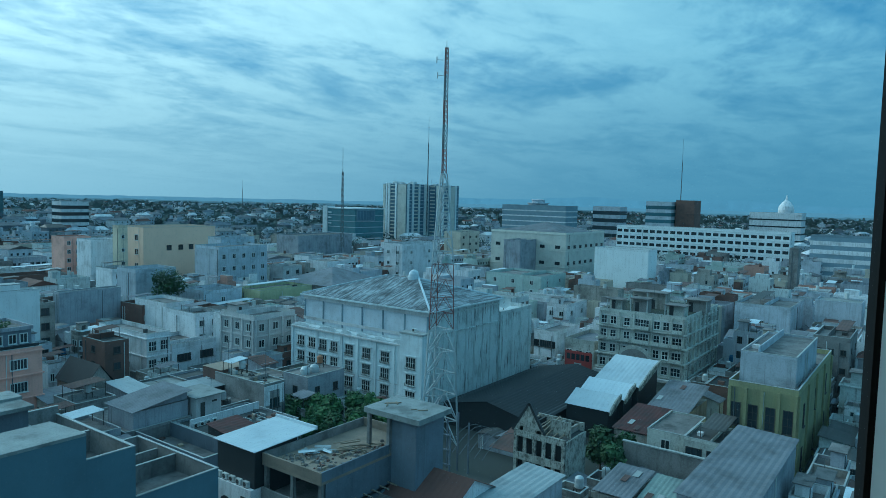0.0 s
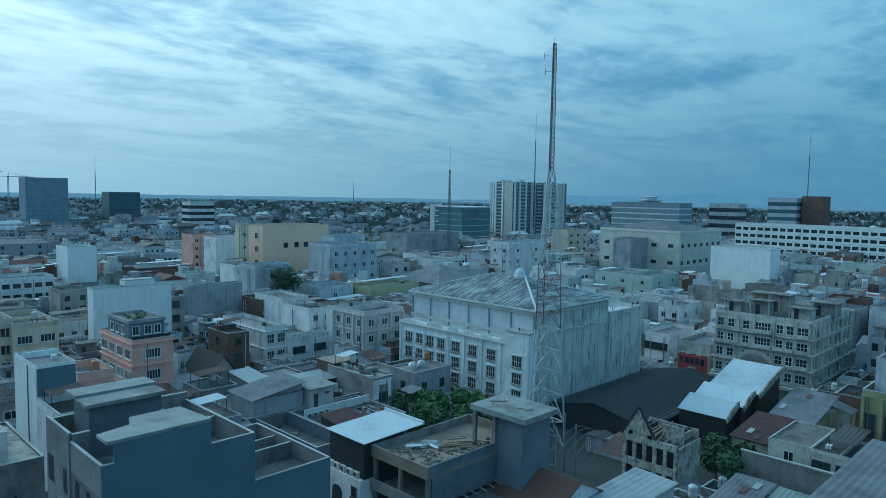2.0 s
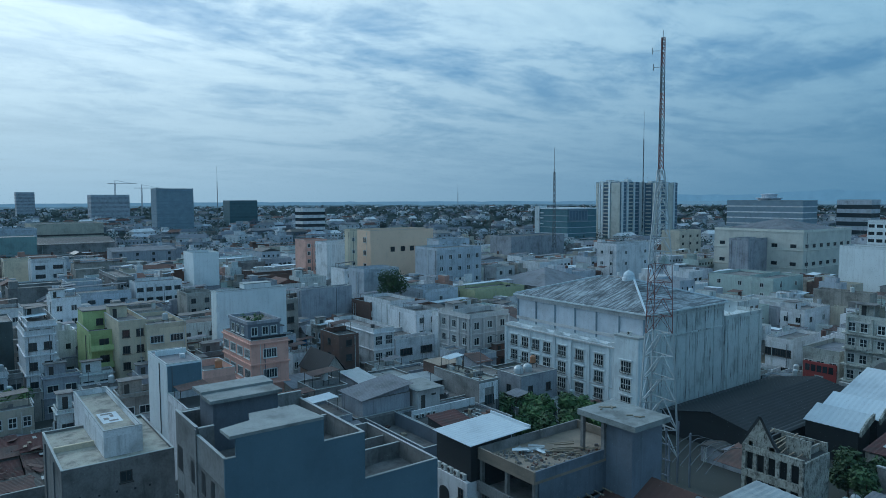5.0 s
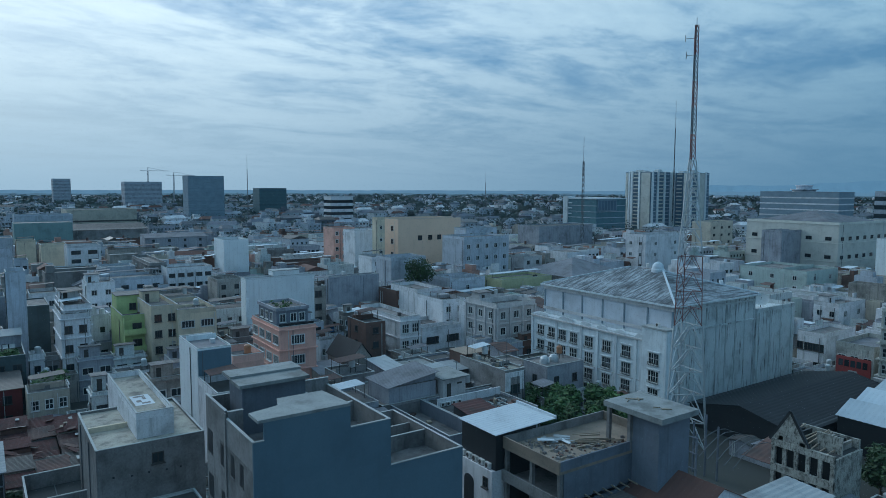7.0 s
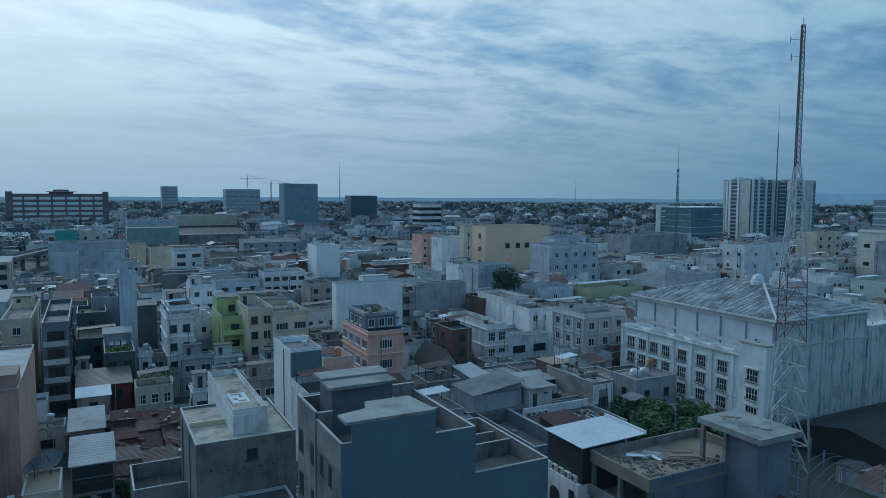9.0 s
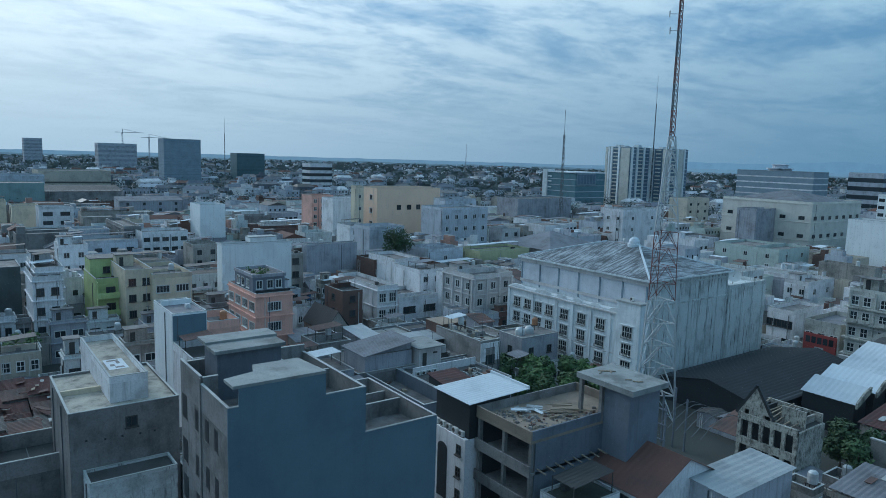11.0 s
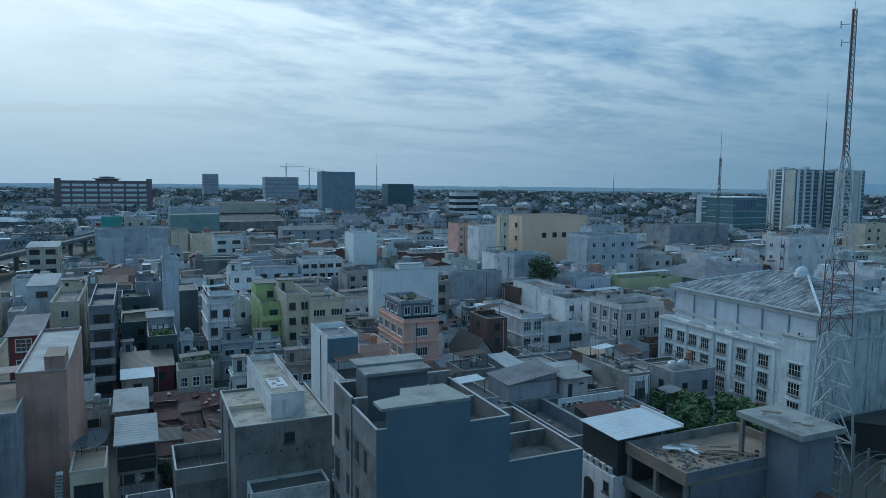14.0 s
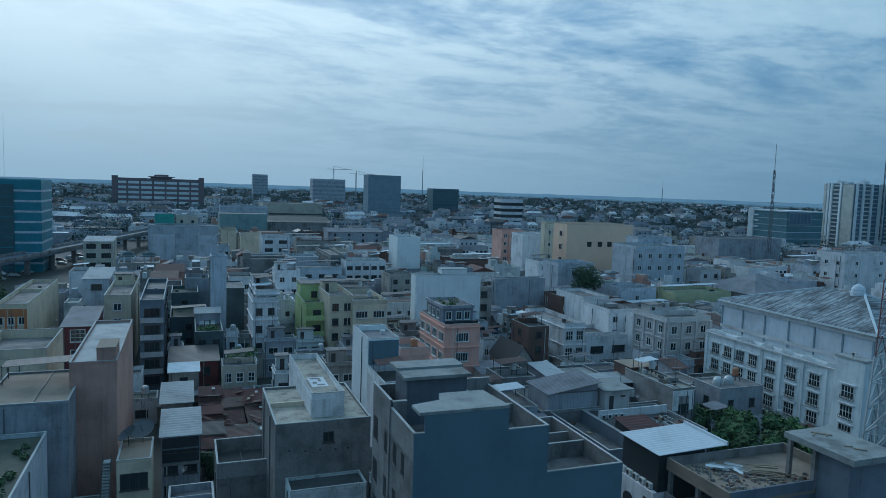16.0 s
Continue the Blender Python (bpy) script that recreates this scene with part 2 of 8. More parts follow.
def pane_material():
    """Clear blue-tinted glass with a dust film whose blue veil stands in for haze."""
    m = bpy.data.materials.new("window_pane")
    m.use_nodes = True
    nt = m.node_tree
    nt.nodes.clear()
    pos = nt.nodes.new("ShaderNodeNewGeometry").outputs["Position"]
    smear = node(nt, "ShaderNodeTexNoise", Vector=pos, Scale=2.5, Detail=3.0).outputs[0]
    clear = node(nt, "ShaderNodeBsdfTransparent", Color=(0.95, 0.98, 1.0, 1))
    dust_haze = node(nt, "ShaderNodeBsdfTranslucent", Color=(0.45, 0.75, 1.0, 1))
    mix = node(nt, "ShaderNodeMixShader", i0=calc(nt, "MULTIPLY", ramp(nt, smear, [(0.35, 0.5), (0.7, 1.0)]), 0.008), i1=clear.outputs[0], i2=dust_haze.outputs[0])
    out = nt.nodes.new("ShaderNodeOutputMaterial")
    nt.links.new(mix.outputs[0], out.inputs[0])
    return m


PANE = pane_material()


def cloth_material():
    """Thin pale curtain cloth that daylight shines through."""
    m = bpy.data.materials.new("curtain_cloth")
    m.use_nodes = True
    nt = m.node_tree
    nt.nodes.clear()
    pos = nt.nodes.new("ShaderNodeNewGeometry").outputs["Position"]
    weave = node(nt, "ShaderNodeTexNoise", Vector=pos, Scale=60.0, Detail=2.0).outputs[0]
    c = blend(nt, weave, (0.74, 0.76, 0.76), (0.82, 0.84, 0.84))
    thin = node(nt, "ShaderNodeBsdfTranslucent", Color=c)
    back = node(nt, "ShaderNodeBsdfDiffuse", Color=c)
    mix = node(nt, "ShaderNodeMixShader", i0=0.4, i1=thin.outputs[0], i2=back.outputs[0])
    out = nt.nodes.new("ShaderNodeOutputMaterial")
    nt.links.new(mix.outputs[0], out.inputs[0])
    return m


CLOTH = cloth_material()


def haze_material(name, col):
    """Far distance behind the whole town; its haze is a glowing colour."""
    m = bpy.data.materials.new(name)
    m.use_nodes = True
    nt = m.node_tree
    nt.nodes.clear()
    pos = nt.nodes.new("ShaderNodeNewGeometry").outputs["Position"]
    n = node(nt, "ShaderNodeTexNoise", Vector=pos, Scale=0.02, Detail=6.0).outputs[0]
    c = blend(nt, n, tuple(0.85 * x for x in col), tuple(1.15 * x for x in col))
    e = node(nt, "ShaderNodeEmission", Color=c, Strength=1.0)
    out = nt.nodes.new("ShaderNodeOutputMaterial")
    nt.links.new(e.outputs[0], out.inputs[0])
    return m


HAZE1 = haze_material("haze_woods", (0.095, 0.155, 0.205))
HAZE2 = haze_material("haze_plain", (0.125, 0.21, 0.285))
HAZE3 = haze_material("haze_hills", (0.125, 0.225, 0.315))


def glass_material(name, col, rough=0.12):
    m = bpy.data.materials.new(name)
    m.use_nodes = True
    nt = m.node_tree
    b = nt.nodes["Principled BSDF"]
    rnd = nt.nodes.new("ShaderNodeObjectInfo").outputs["Random"]
    c = blend(nt, rnd, col, tuple(2.2 * x for x in col))
    nt.links.new(c, b.inputs["Base Color"])
    b.inputs["Roughness"].default_value = rough
    b.inputs["Specular IOR Level"].default_value = 0.6
    return m


GLASS = glass_material("dark_window_glass", (0.018, 0.024, 0.028))
TEALGLASS = glass_material("teal_window_glass", (0.035, 0.07, 0.085))


# ---- mesh helpers ----
class Mesh:
    """Collects boxes and faces, then links them as one mesh object."""

    def __init__(self, *mats):
        self.v, self.f, self.m, self.mats = [], [], [], list(mats)

    def face(self, pts, m=0):
        n = len(self.v)
        self.v += [tuple(p) for p in pts]
        self.f.append(tuple(range(n, n + len(pts))))
        self.m.append(m)

    def hull(self, low, high, m=0, top=None):
        """A closed prism between two rings of points."""
        n, k = len(self.v), len(low)
        self.v += [tuple(p) for p in low] + [tuple(p) for p in high]
        self.f.append(tuple(range(n + k - 1, n - 1, -1)))
        self.f.append(tuple(range(n + k, n + 2 * k)))
        self.m += [m, m if top is None else top]
        for i in range(k):
            j = (i + 1) % k
            self.f.append((n + i, n + j, n + k + j, n + k + i))
            self.m.append(m)

    def box(self, x0, x1, y0, y1, z0, z1, m=0, top=None):
        r = ((x0, y0), (x1, y0), (x1, y1), (x0, y1))
        self.hull([(x, y, z0) for x, y in r], [(x, y, z1) for x, y in r], m, top)

    def ring(self, x0, x1, y0, y1, z0, z1, t, m=0):
        """A closed rectangular kerb of thickness t."""
        n = len(self.v)
        out = ((x0, y0), (x1, y0), (x1, y1), (x0, y1))
        ins = ((x0 + t, y0 + t), (x1 - t, y0 + t), (x1 - t, y1 - t), (x0 + t, y1 - t))
        for ring, z in ((out, z0), (out, z1), (ins, z1), (ins, z0)):
            self.v += [(x, y, z) for x, y in ring]
        for k in range(4):
            for i in range(4):
                j = (i + 1) % 4
                a, b = n + 4 * k, n + 4 * ((k + 1) % 4)
                self.f.append((a + i, a + j, b + j, b + i))
                self.m.append(m)

    def bar(self, a, b, w, m=0):
        """A square bar from a to b."""
        a, b = Vector(a), Vector(b)
        d = (b - a).normalized()
        s = d.cross(Vector((0, 0, 1)))
        s = s.normalized() if s.length > 1e-4 else Vector((1, 0, 0))
        t = d.cross(s).normalized()
        ring = [(s + t) * w / 2, (s - t) * w / 2, (-s - t) * w / 2, (-s + t) * w / 2]
        self.hull([a + r for r in ring], [b + r for r in ring], m)

    def tube(self, c, r0, r1, z0, z1, n=12, m=0):
        ring = [(math.cos(2 * math.pi * i / n), math.sin(2 * math.pi * i / n)) for i in range(n)]
        self.hull([(c[0] + r0 * x, c[1] + r0 * y, z0) for x, y in ring], [(c[0] + r1 * x, c[1] + r1 * y, z1) for x, y in ring], m)

    def lathe(self, c, prof, n=14, m=0):
        """A turned shape from (radius, height) pairs."""
        k = len(self.v)
        for r, z in prof:
            self.v += [(c[0] + r * math.cos(2 * math.pi * i / n), c[1] + r * math.sin(2 * math.pi * i / n), c[2] + z) for i in range(n)]
        for j in range(len(prof) - 1):
            for i in range(n):
                i2 = (i + 1) % n
                self.f.append((k + j * n + i, k + j * n + i2, k + (j + 1) * n + i2, k + (j + 1) * n + i))
                self.m.append(m)

    def grid_frame(self, us, vs, depth, back, m=0, glass=1, panes=True):
        """A plate facing +x with openings in every second cell, their reveals, and panes at the back of them."""
        nu, nv, n = len(us), len(vs), len(self.v)
        for x in (depth, back):
            self.v += [(x, u, v) for v in vs for u in us]
        at = lambda i, j, k: n + k * nu * nv + j * nu + i
        for j in range(nv - 1):
            for i in range(nu - 1):
                q = [(i, j), (i + 1, j), (i + 1, j + 1), (i, j + 1)]
                if i % 2 and j % 2:
                    for a, b in zip(q, q[1:] + q[:1]):
                        self.f.append((at(*a, 0), at(*b, 0), at(*b, 1), at(*a, 1)))
                        self.m.append(m)
                    if panes:
                        self.f.append(tuple(at(*a, 1) for a in q))
                        self.m.append(glass)
                else:
                    self.f.append(tuple(at(*a, 0) for a in q))
                    self.m.append(m)
        rim = [(i, 0) for i in range(nu)] + [(nu - 1, j) for j in range(1, nv)] + [(i, nv - 1) for i in range(nu - 2, -1, -1)] + [(0, j) for j in range(nv - 2, 0, -1)]
        for a, b in zip(rim, rim[1:] + rim[:1]):
            self.f.append((at(*a, 0), at(*b, 0), at(*b, 1), at(*a, 1)))
            self.m.append(m)

    def data(self, name):
        me = bpy.data.meshes.new(name)
        me.from_pydata(self.v, [], self.f)
        for mt in self.mats:
            me.materials.append(mt)
        me.polygons.foreach_set("material_index", self.m)
        me.update()
        return me

    def put(self, name, parent=None, label="", at=None):
        ob = new(name, self.data(name))
        if parent is not None:
            ob.parent = parent
        if at is not None:
            ob.location = at
        if label:
            tagged(ob, label)
        return ob


def thing(name, at, label, category, group="", kind=""):
    e = new(name)
    e.location = at
    e.empty_display_size = 0.5
    return tagged(e, label, category, group, kind)


# ---- windows ----
WINDOWS = {}
TURNS = {"+x": 0.0, "-y": -90.0, "+y": 90.0}


def window_meshes(w, h, cols, rows, frame_mat, near):
    key = (round(w, 2), round(h, 2), cols, rows, frame_mat.name, near)
    if key not in WINDOWS:
        b, g = (0.15, 0.085) if frame_mat in (FRAME_W, GREENTRIM) else (0.10, 0.06)
        us, vs = [-w / 2 - b, -w / 2], [-b, 0]
        for i in range(1, cols):
            us += [-w / 2 + w * i / cols - g / 2, -w / 2 + w * i / cols + g / 2]
        for i in range(1, rows):
            vs += [h * i / rows - g / 2, h * i / rows + g / 2]
        us, vs = us + [w / 2, w / 2 + b], vs + [h, h + b]
        f = Mesh(frame_mat, GLASS)
        f.grid_frame(us, vs, 0.07, 0.012, panes=not near)
        pane = sill = None
        if near:
            p = Mesh(GLASS)
            p.box(-0.02, 0.010, -w / 2, w / 2, 0, h)
            pane = p.data("pane")
            q = Mesh(frame_mat)
            q.box(-0.02, 0.26, -w / 2 - 0.2, w / 2 + 0.2, -0.2, -b)
            sill = q.data("sill")
        WINDOWS[key] = (f.data("window"), pane, sill)
    return WINDOWS[key]


def window(parent, at, side="+x", w=1.2, h=1.3, cols=2, rows=1, frame_mat=None, near=True):
    fr, pn, sl = window_meshes(w, h, cols, rows, frame_mat or FRAME_W, near)
    ob = new("window", fr)
    ob.parent = parent
    ob.matrix_basis = pose(*at, 0, 0, TURNS[side])
    if near:
        new("pane", pn).parent = ob
        new("sill", sl).parent = ob
    return ob


def facade(parent, side, x0, x1, y0, y1, z0, z1, floors, bays, centre, w=1.2, h=1.3, least=0.0, **kw):
    """Windows in floors and bays on one face of a box; none below the height least."""
    step = (z1 - z0) / floors
    for i in range(floors):
        z = z0 + step * i + min(1.0, 0.3 * step)
        if z < least:
            continue
        for j in range(bays):
            u = (j + 0.5) / bays
            if side == "+x":
                at = (x1 - centre[0], y0 + (y1 - y0) * u - centre[1], z)
            else:
                at = (x0 + (x1 - x0) * u - centre[0], (y0 if side == "-y" else y1) - centre[1], z)
            window(parent, at, side, w, min(h, step - 1.4), **kw)


def ledge(parent, x0, x1, y0, y1, z, c, mat, out=0.25, t=0.22):
    m = Mesh(mat)
    m.box(x0 - c[0] - out, x1 - c[0] + out, y0 - c[1] - out, y1 - c[1] + out, z, z + t)
    return m.put("ledge", parent)


def body(parent, x0, x1, y0, y1, h, wall, c, roof=None, para=0.9, thick=0.16, z0=0.0, cap=None):
    """Walls with a parapet, and a roof slab inside it."""
    a, b, p, q = x0 - c[0], x1 - c[0], y0 - c[1], y1 - c[1]
    top = h - para
    m = Mesh(wall)
    m.box(a, b, p, q, z0, top)
    ob = m.put("wall", parent)
    g = -0.12
    if para > 0.05:
        k = Mesh(wall)
        k.ring(a, b, p, q, top, h, thick)
        k.put("parapet", parent)
        k = Mesh(cap or CAP)
        k.ring(a - 0.03, b + 0.03, p - 0.03, q + 0.03, h + 0.002, h + 0.07, thick + 0.06)
        k.put("coping", parent)
        g = thick
    s = Mesh(roof or SLAB)
    s.box(a + g, b - g, p + g, q - g, top + 0.004, top + 0.06)
    s.put("roof", parent)
    return ob


def corrugated(m, x0, x1, y0, y1, z00, z01, z10, z11, pitch=0.7, mat=0, t=0.05):
    """A ribbed roof sheet with heights at its corners (x0y0, x0y1, x1y0, x1y1); ribs run along y."""
    n = max(3, min(60, int((x1 - x0) / pitch)))
    top, low = [], []
    for i in range(n * 2 + 1):
        u = i / (n * 2)
        x, d = x0 + (x1 - x0) * u, 0.05 * (i % 2)
        top.append(((x, y0, z00 + (z10 - z00) * u + d), (x, y1, z01 + (z11 - z01) * u + d)))
    k = len(m.v)
    for a, b in top:
        m.v += [a, b, (a[0], a[1], a[2] - t), (b[0], b[1], b[2] - t)]
    for i in range(n * 2):
        o, r = k + 4 * i, k + 4 * i + 4
        m.f += [(o, r, r + 1, o + 1), (o + 2, o + 3, r + 3, r + 2), (o, o + 2, r + 2, r), (o + 1, r + 1, r + 3, o + 3)]
        m.m += [mat] * 4
    e = k + 8 * n
    m.f += [(k, k + 1, k + 3, k + 2), (e, e + 2, e + 3, e + 1)]
    m.m += [mat] * 2


def gable_roof(parent, x0, x1, y0, y1, z, rise, c, mat, along="x", wall=None):
    """Two ribbed slopes over a ridge, with gable walls below them."""
    a, b, p, q = x0 - c[0], x1 - c[0], y0 - c[1], y1 - c[1]
    o = 0.35
    g = Mesh(wall or GREY)
    if along == "x":
        r = (p + q) / 2
        for s0, s1, e0, e1 in ((p - o, r, z - 0.1, z + rise), (r, q + o, z + rise, z - 0.1)):
            m = Mesh(mat)
            corrugated(m, a - o, b + o, s0, s1, e0, e1, e0, e1)
            m.put("roof_slope", parent)
        g.hull([(a, p, z), (a, q, z), (a, r, z + rise - 0.1)], [(b, p, z), (b, q, z), (b, r, z + rise - 0.1)])
    else:
        r = (a + b) / 2
        for s0, s1, e0, e1 in ((a - o, r, z - 0.1, z + rise), (r, b + o, z + rise, z - 0.1)):
            m = Mesh(mat)
            corrugated(m, s0, s1, p - o, q + o, e0, e0, e1, e1)
            m.put("roof_slope", parent)
        g.hull([(a, p, z), (b, p, z), (r, p, z + rise - 0.1)], [(a, q, z), (b, q, z), (r, q, z + rise - 0.1)])
    g.put("gable", parent)


def hip_roof(parent, x0, x1, y0, y1, z, rise, c, mat, name="roof"):
    a, b, p, q = x0 - c[0] - 0.4, x1 - c[0] + 0.4, y0 - c[1] - 0.4, y1 - c[1] + 0.4
    d = min(b - a, q - p) / 2
    m = Mesh(mat)
    k = len(m.v)
    m.v += [(a, p, z), (b, p, z), (b, q, z), (a, q, z), (a + d, p + d, z + rise), (b - d, q - d, z + rise)]
    if (b - a) >= (q - p):
        m.v[4], m.v[5] = (a + d, (p + q) / 2, z + rise), (b - d, (p + q) / 2, z + rise)
        m.f += [(0, 1, 5, 4), (1, 2, 5), (2, 3, 4, 5), (3, 0, 4), (3, 2, 1, 0)]
    else:
        m.v[4], m.v[5] = ((a + b) / 2, p + d, z + rise), ((a + b) / 2, q - d, z + rise)
        m.f += [(0, 1, 4), (1, 2, 5, 4), (2, 3, 5), (3, 0, 4, 5), (3, 2, 1, 0)]
    m.m += [0] * 5
    return m.put(name, parent)


# ---- small roof things ----
SHARED = {}


def shared(key, make):
    if key not in SHARED:
        SHARED[key] = make()
    return SHARED[key]


def water_tank(x, y, z, kind=0):
    t = thing("water_tank", (x, y, z), ("orange plastic rooftop water tank on a stand", "shiny steel rooftop water tank on a stand", "blue plastic rooftop water tank on a stand")[kind], "water tank", "rooftop water tanks")
    mt = (TANK, STEEL, BLUETANK)[kind]

    def drum():
        m = Mesh(mt)
        m.lathe((0, 0, 0.9), [(0.02, 0), (0.55, 0), (0.58, 0.3), (0.55, 0.6), (0.58, 0.9), (0.55, 1.2), (0.35, 1.4), (0.12, 1.46), (0.02, 1.47)])
        return m.data("drum")

    def stand():
        m = Mesh(FRAME_D)
        m.box(-0.6, 0.6, -0.6, 0.6, 0.82, 0.9)
        for sx in (-0.5, 0.5):
            for sy in (-0.5, 0.5):
                m.bar((sx, sy, 0), (sx, sy, 0.83), 0.09)
        return m.data("stand")
    new("drum", shared(("drum", kind), drum)).parent = t
    new("stand", shared("stand", stand)).parent = t


def ac_unit(x, y, z, turn=0):
    t = thing("air_conditioner", (x, y, z), "white outdoor air conditioner unit with dark fan grille", "air conditioner", "outdoor air conditioners")
    t.rotation_euler[2] = radians(turn)

    def case():
        m = Mesh(FRAME_W)
        m.box(-0.18, 0.16, -0.42, 0.42, 0.08, 0.68)
        return m.data("case")

    def grille():
        m = Mesh(FRAME_D)
        m.lathe((0, 0, 0), [(0.02, 0.02), (0.24, 0.02), (0.24, 0)], 12)
        me = m.data("grille")
        me.transform(pose(0.162, -0.1, 0.38, 0, 90, 0))
        return me

    def feet():
        m = Mesh(FRAME_D)
        m.box(-0.16, 0.14, -0.36, 0.36, 0, 0.08)
        return m.data("foot")
    for n, f in (("case", case), ("grille", grille), ("foot", feet)):
        new(n, shared("ac_" + n, f)).parent = t


def dish(x, y, z, r=1.2, turn=0, tilt=35, white=True):
    t = thing("satellite_dish", (x, y, z), "white satellite dish on a short post" if white else "dark mesh satellite dish on a short post", "satellite dish", "satellite dishes")
    m = Mesh(FRAME_W if white else MESHGREY)
    m.lathe((0, 0, 0), [(0.03, 0), (0.5 * r, 0.07 * r), (0.8 * r, 0.18 * r), (r, 0.3 * r), (r, 0.27 * r), (0.5 * r, 0.04 * r), (0.03, -0.04)], 20)
    ob = m.put("reflector", t)
    ob.matrix_basis = pose(0, 0, 0.9 + 0.4 * r, tilt, 0, turn)
    m = Mesh(FRAME_D)
    m.bar((0, 0, 0), (0, 0, 0.9 + 0.4 * r), 0.09)
    m.put("post", t)
    m = Mesh(FRAME_D)
    m.bar((0, 0, 0.02), (0, 0, 0.75 * r), 0.05)
    ob = m.put("feed", t)
    ob.matrix_basis = pose(0, 0, 0.9 + 0.4 * r, tilt, 0, turn)


def antenna(x, y, z, h=3.0):
    t = thing("antenna_pole", (x, y, z), "thin steel television antenna pole on a roof", "antenna", "rooftop antennas")
    m = Mesh(MESHGREY)
    m.bar((0, 0, 0), (0, 0, h), 0.06)
    m.put("pole", t)
    m = Mesh(MESHGREY)
    m.bar((-0.7, 0, h - 0.2), (0.7, 0, h - 0.2), 0.04)
    for i in range(6):
        m.bar((-0.6 + 0.24 * i, -0.35, h - 0.2), (-0.6 + 0.24 * i, 0.35, h - 0.2), 0.025)
    m.put("aerial", t)


def leaves(m, rng, c, r, n, size):
    """Small leaf clumps scattered in an uneven ball."""
    for _ in range(n):
        d = Vector((rng.gauss(0, 1), rng.gauss(0, 1), rng.gauss(0, 1))).normalized()
        p = Vector(c) + Vector((d.x * r[0], d.y * r[1], d.z * r[2])) * (0.55 + 0.5 * rng.random())
        a = Vector((rng.gauss(0, 1), rng.gauss(0, 1), rng.gauss(0, 0.6))).normalized() * size * (0.6 + 0.8 * rng.random())
        b = a.cross(d + Vector((0.1, 0.2, 0.3))).normalized() * size * (0.4 + 0.5 * rng.random())
        m.face([p - a, p + b * 0.8, p + a, p - b], 0)


def tree(x, y, z, h, r, label="dense dark green tree between roofs", seed=1, leaf=None):
    rng = random.Random(seed)
    t = thing("tree", (x, y, z), label, "tree", "trees in the town")
    m = Mesh(BARK)
    m.tube((0, 0), 0.18, 0.09, 0, h * 0.6, 8)
    for i in range(5):
        a = i * 1.26
        m.bar((0, 0, h * (0.3 + 0.05 * i)), (math.cos(a) * r * 0.6, math.sin(a) * r * 0.6, h * (0.6 + 0.06 * i)), 0.1)
    m.put("trunk", t)
    m = Mesh(leaf or LEAF)
    for i in range(9):
        a, q = rng.random() * 6.28, r * 0.6 * rng.random()
        leaves(m, rng, (math.cos(a) * q, math.sin(a) * q, h * (0.45 + 0.45 * rng.random())), (r * 0.5, r * 0.5, h * 0.22), 230, 0.36)
    m.put("crown", t)


def roof_clutter(t, x0, x1, y0, y1, z, c, wall):
    """Dividing walls, a canopy on posts, a hatch and pipes on a flat roof."""
    rng = random.Random(int(abs(x0 * 131 + y0 * 17)))
    a, b, p, q = x0 - c[0] + 0.2, x1 - c[0] - 0.2, y0 - c[1] + 0.2, y1 - c[1] - 0.2
    if b - a < 4 or q - p < 2.5:
        return
    if rng.random() < 0.55:
        u = a + (b - a) * rng.uniform(0.3, 0.7)
        m = Mesh(wall)
        m.box(u, u + 0.15, p, q, z, z + rng.uniform(0.5, 1.3))
        m.put("partition", t)
    if rng.random() < 0.45:
        u, w = a + (b - a) * rng.uniform(0.05, 0.6), rng.uniform(2.2, 3.5)
        e = min(u + w, b)
        hz = z + rng.uniform(1.9, 2.4)
        m = Mesh(rng.choice((SHEET, RUST, BRIGHT, DARKSHEET)))
        corrugated(m, u, e, p + 0.2, q - 0.2, hz, hz + 0.35, hz, hz + 0.35, 0.5)
        m.put("canopy", t)
        for px in (u + 0.1, e - 0.1):
            for py in (p + 0.3, q - 0.3):
                m = Mesh(FRAME_D)
                m.bar((px, py, z), (px, py, hz + 0.15), 0.08)
                m.put("post", t)
    if rng.random() < 0.6:
        u, v = rng.uniform(a, b - 1.2), rng.uniform(p, q - 1.2)
        m = Mesh(rng.choice((GREY, WHITE, BRICK, BITUMEN)))
        m.box(u, u + rng.uniform(0.6, 1.2), v, v + rng.uniform(0.6, 1.2), z, z + rng.uniform(0.3, 0.9))
        m.put("hatch", t)
    if rng.random() < 0.5:
        v = rng.uniform(p, q)
        m = Mesh(MESHGREY)
        m.bar((a, v, z + 0.12), (b, v, z + 0.12), 0.09)
        m.put("pipe", t)


def wall_pipes(t, x0, x1, y0, y1, top, c, n=2):
    rng = random.Random(int(abs(x1 * 71 + y1 * 29)))
    for _ in range(n):
        m = Mesh(MESHGREY if rng.random() < 0.6 else FRAME_W)
        if rng.random() < 0.5:
            v = rng.uniform(y0 + 0.3, y1 - 0.3) - c[1]
            m.bar((x1 - c[0] + 0.07, v, 0), (x1 - c[0] + 0.07, v, top - 0.2), 0.11)
        else:
            u = rng.uniform(x0 + 0.3, x1 - 0.3) - c[0]
            v = (y0 - 0.07 if y0 > 0 else y1 + 0.07) - c[1]
            m.bar((u, v, 0), (u, v, top - 0.2), 0.11)
        m.put("drainpipe", t)


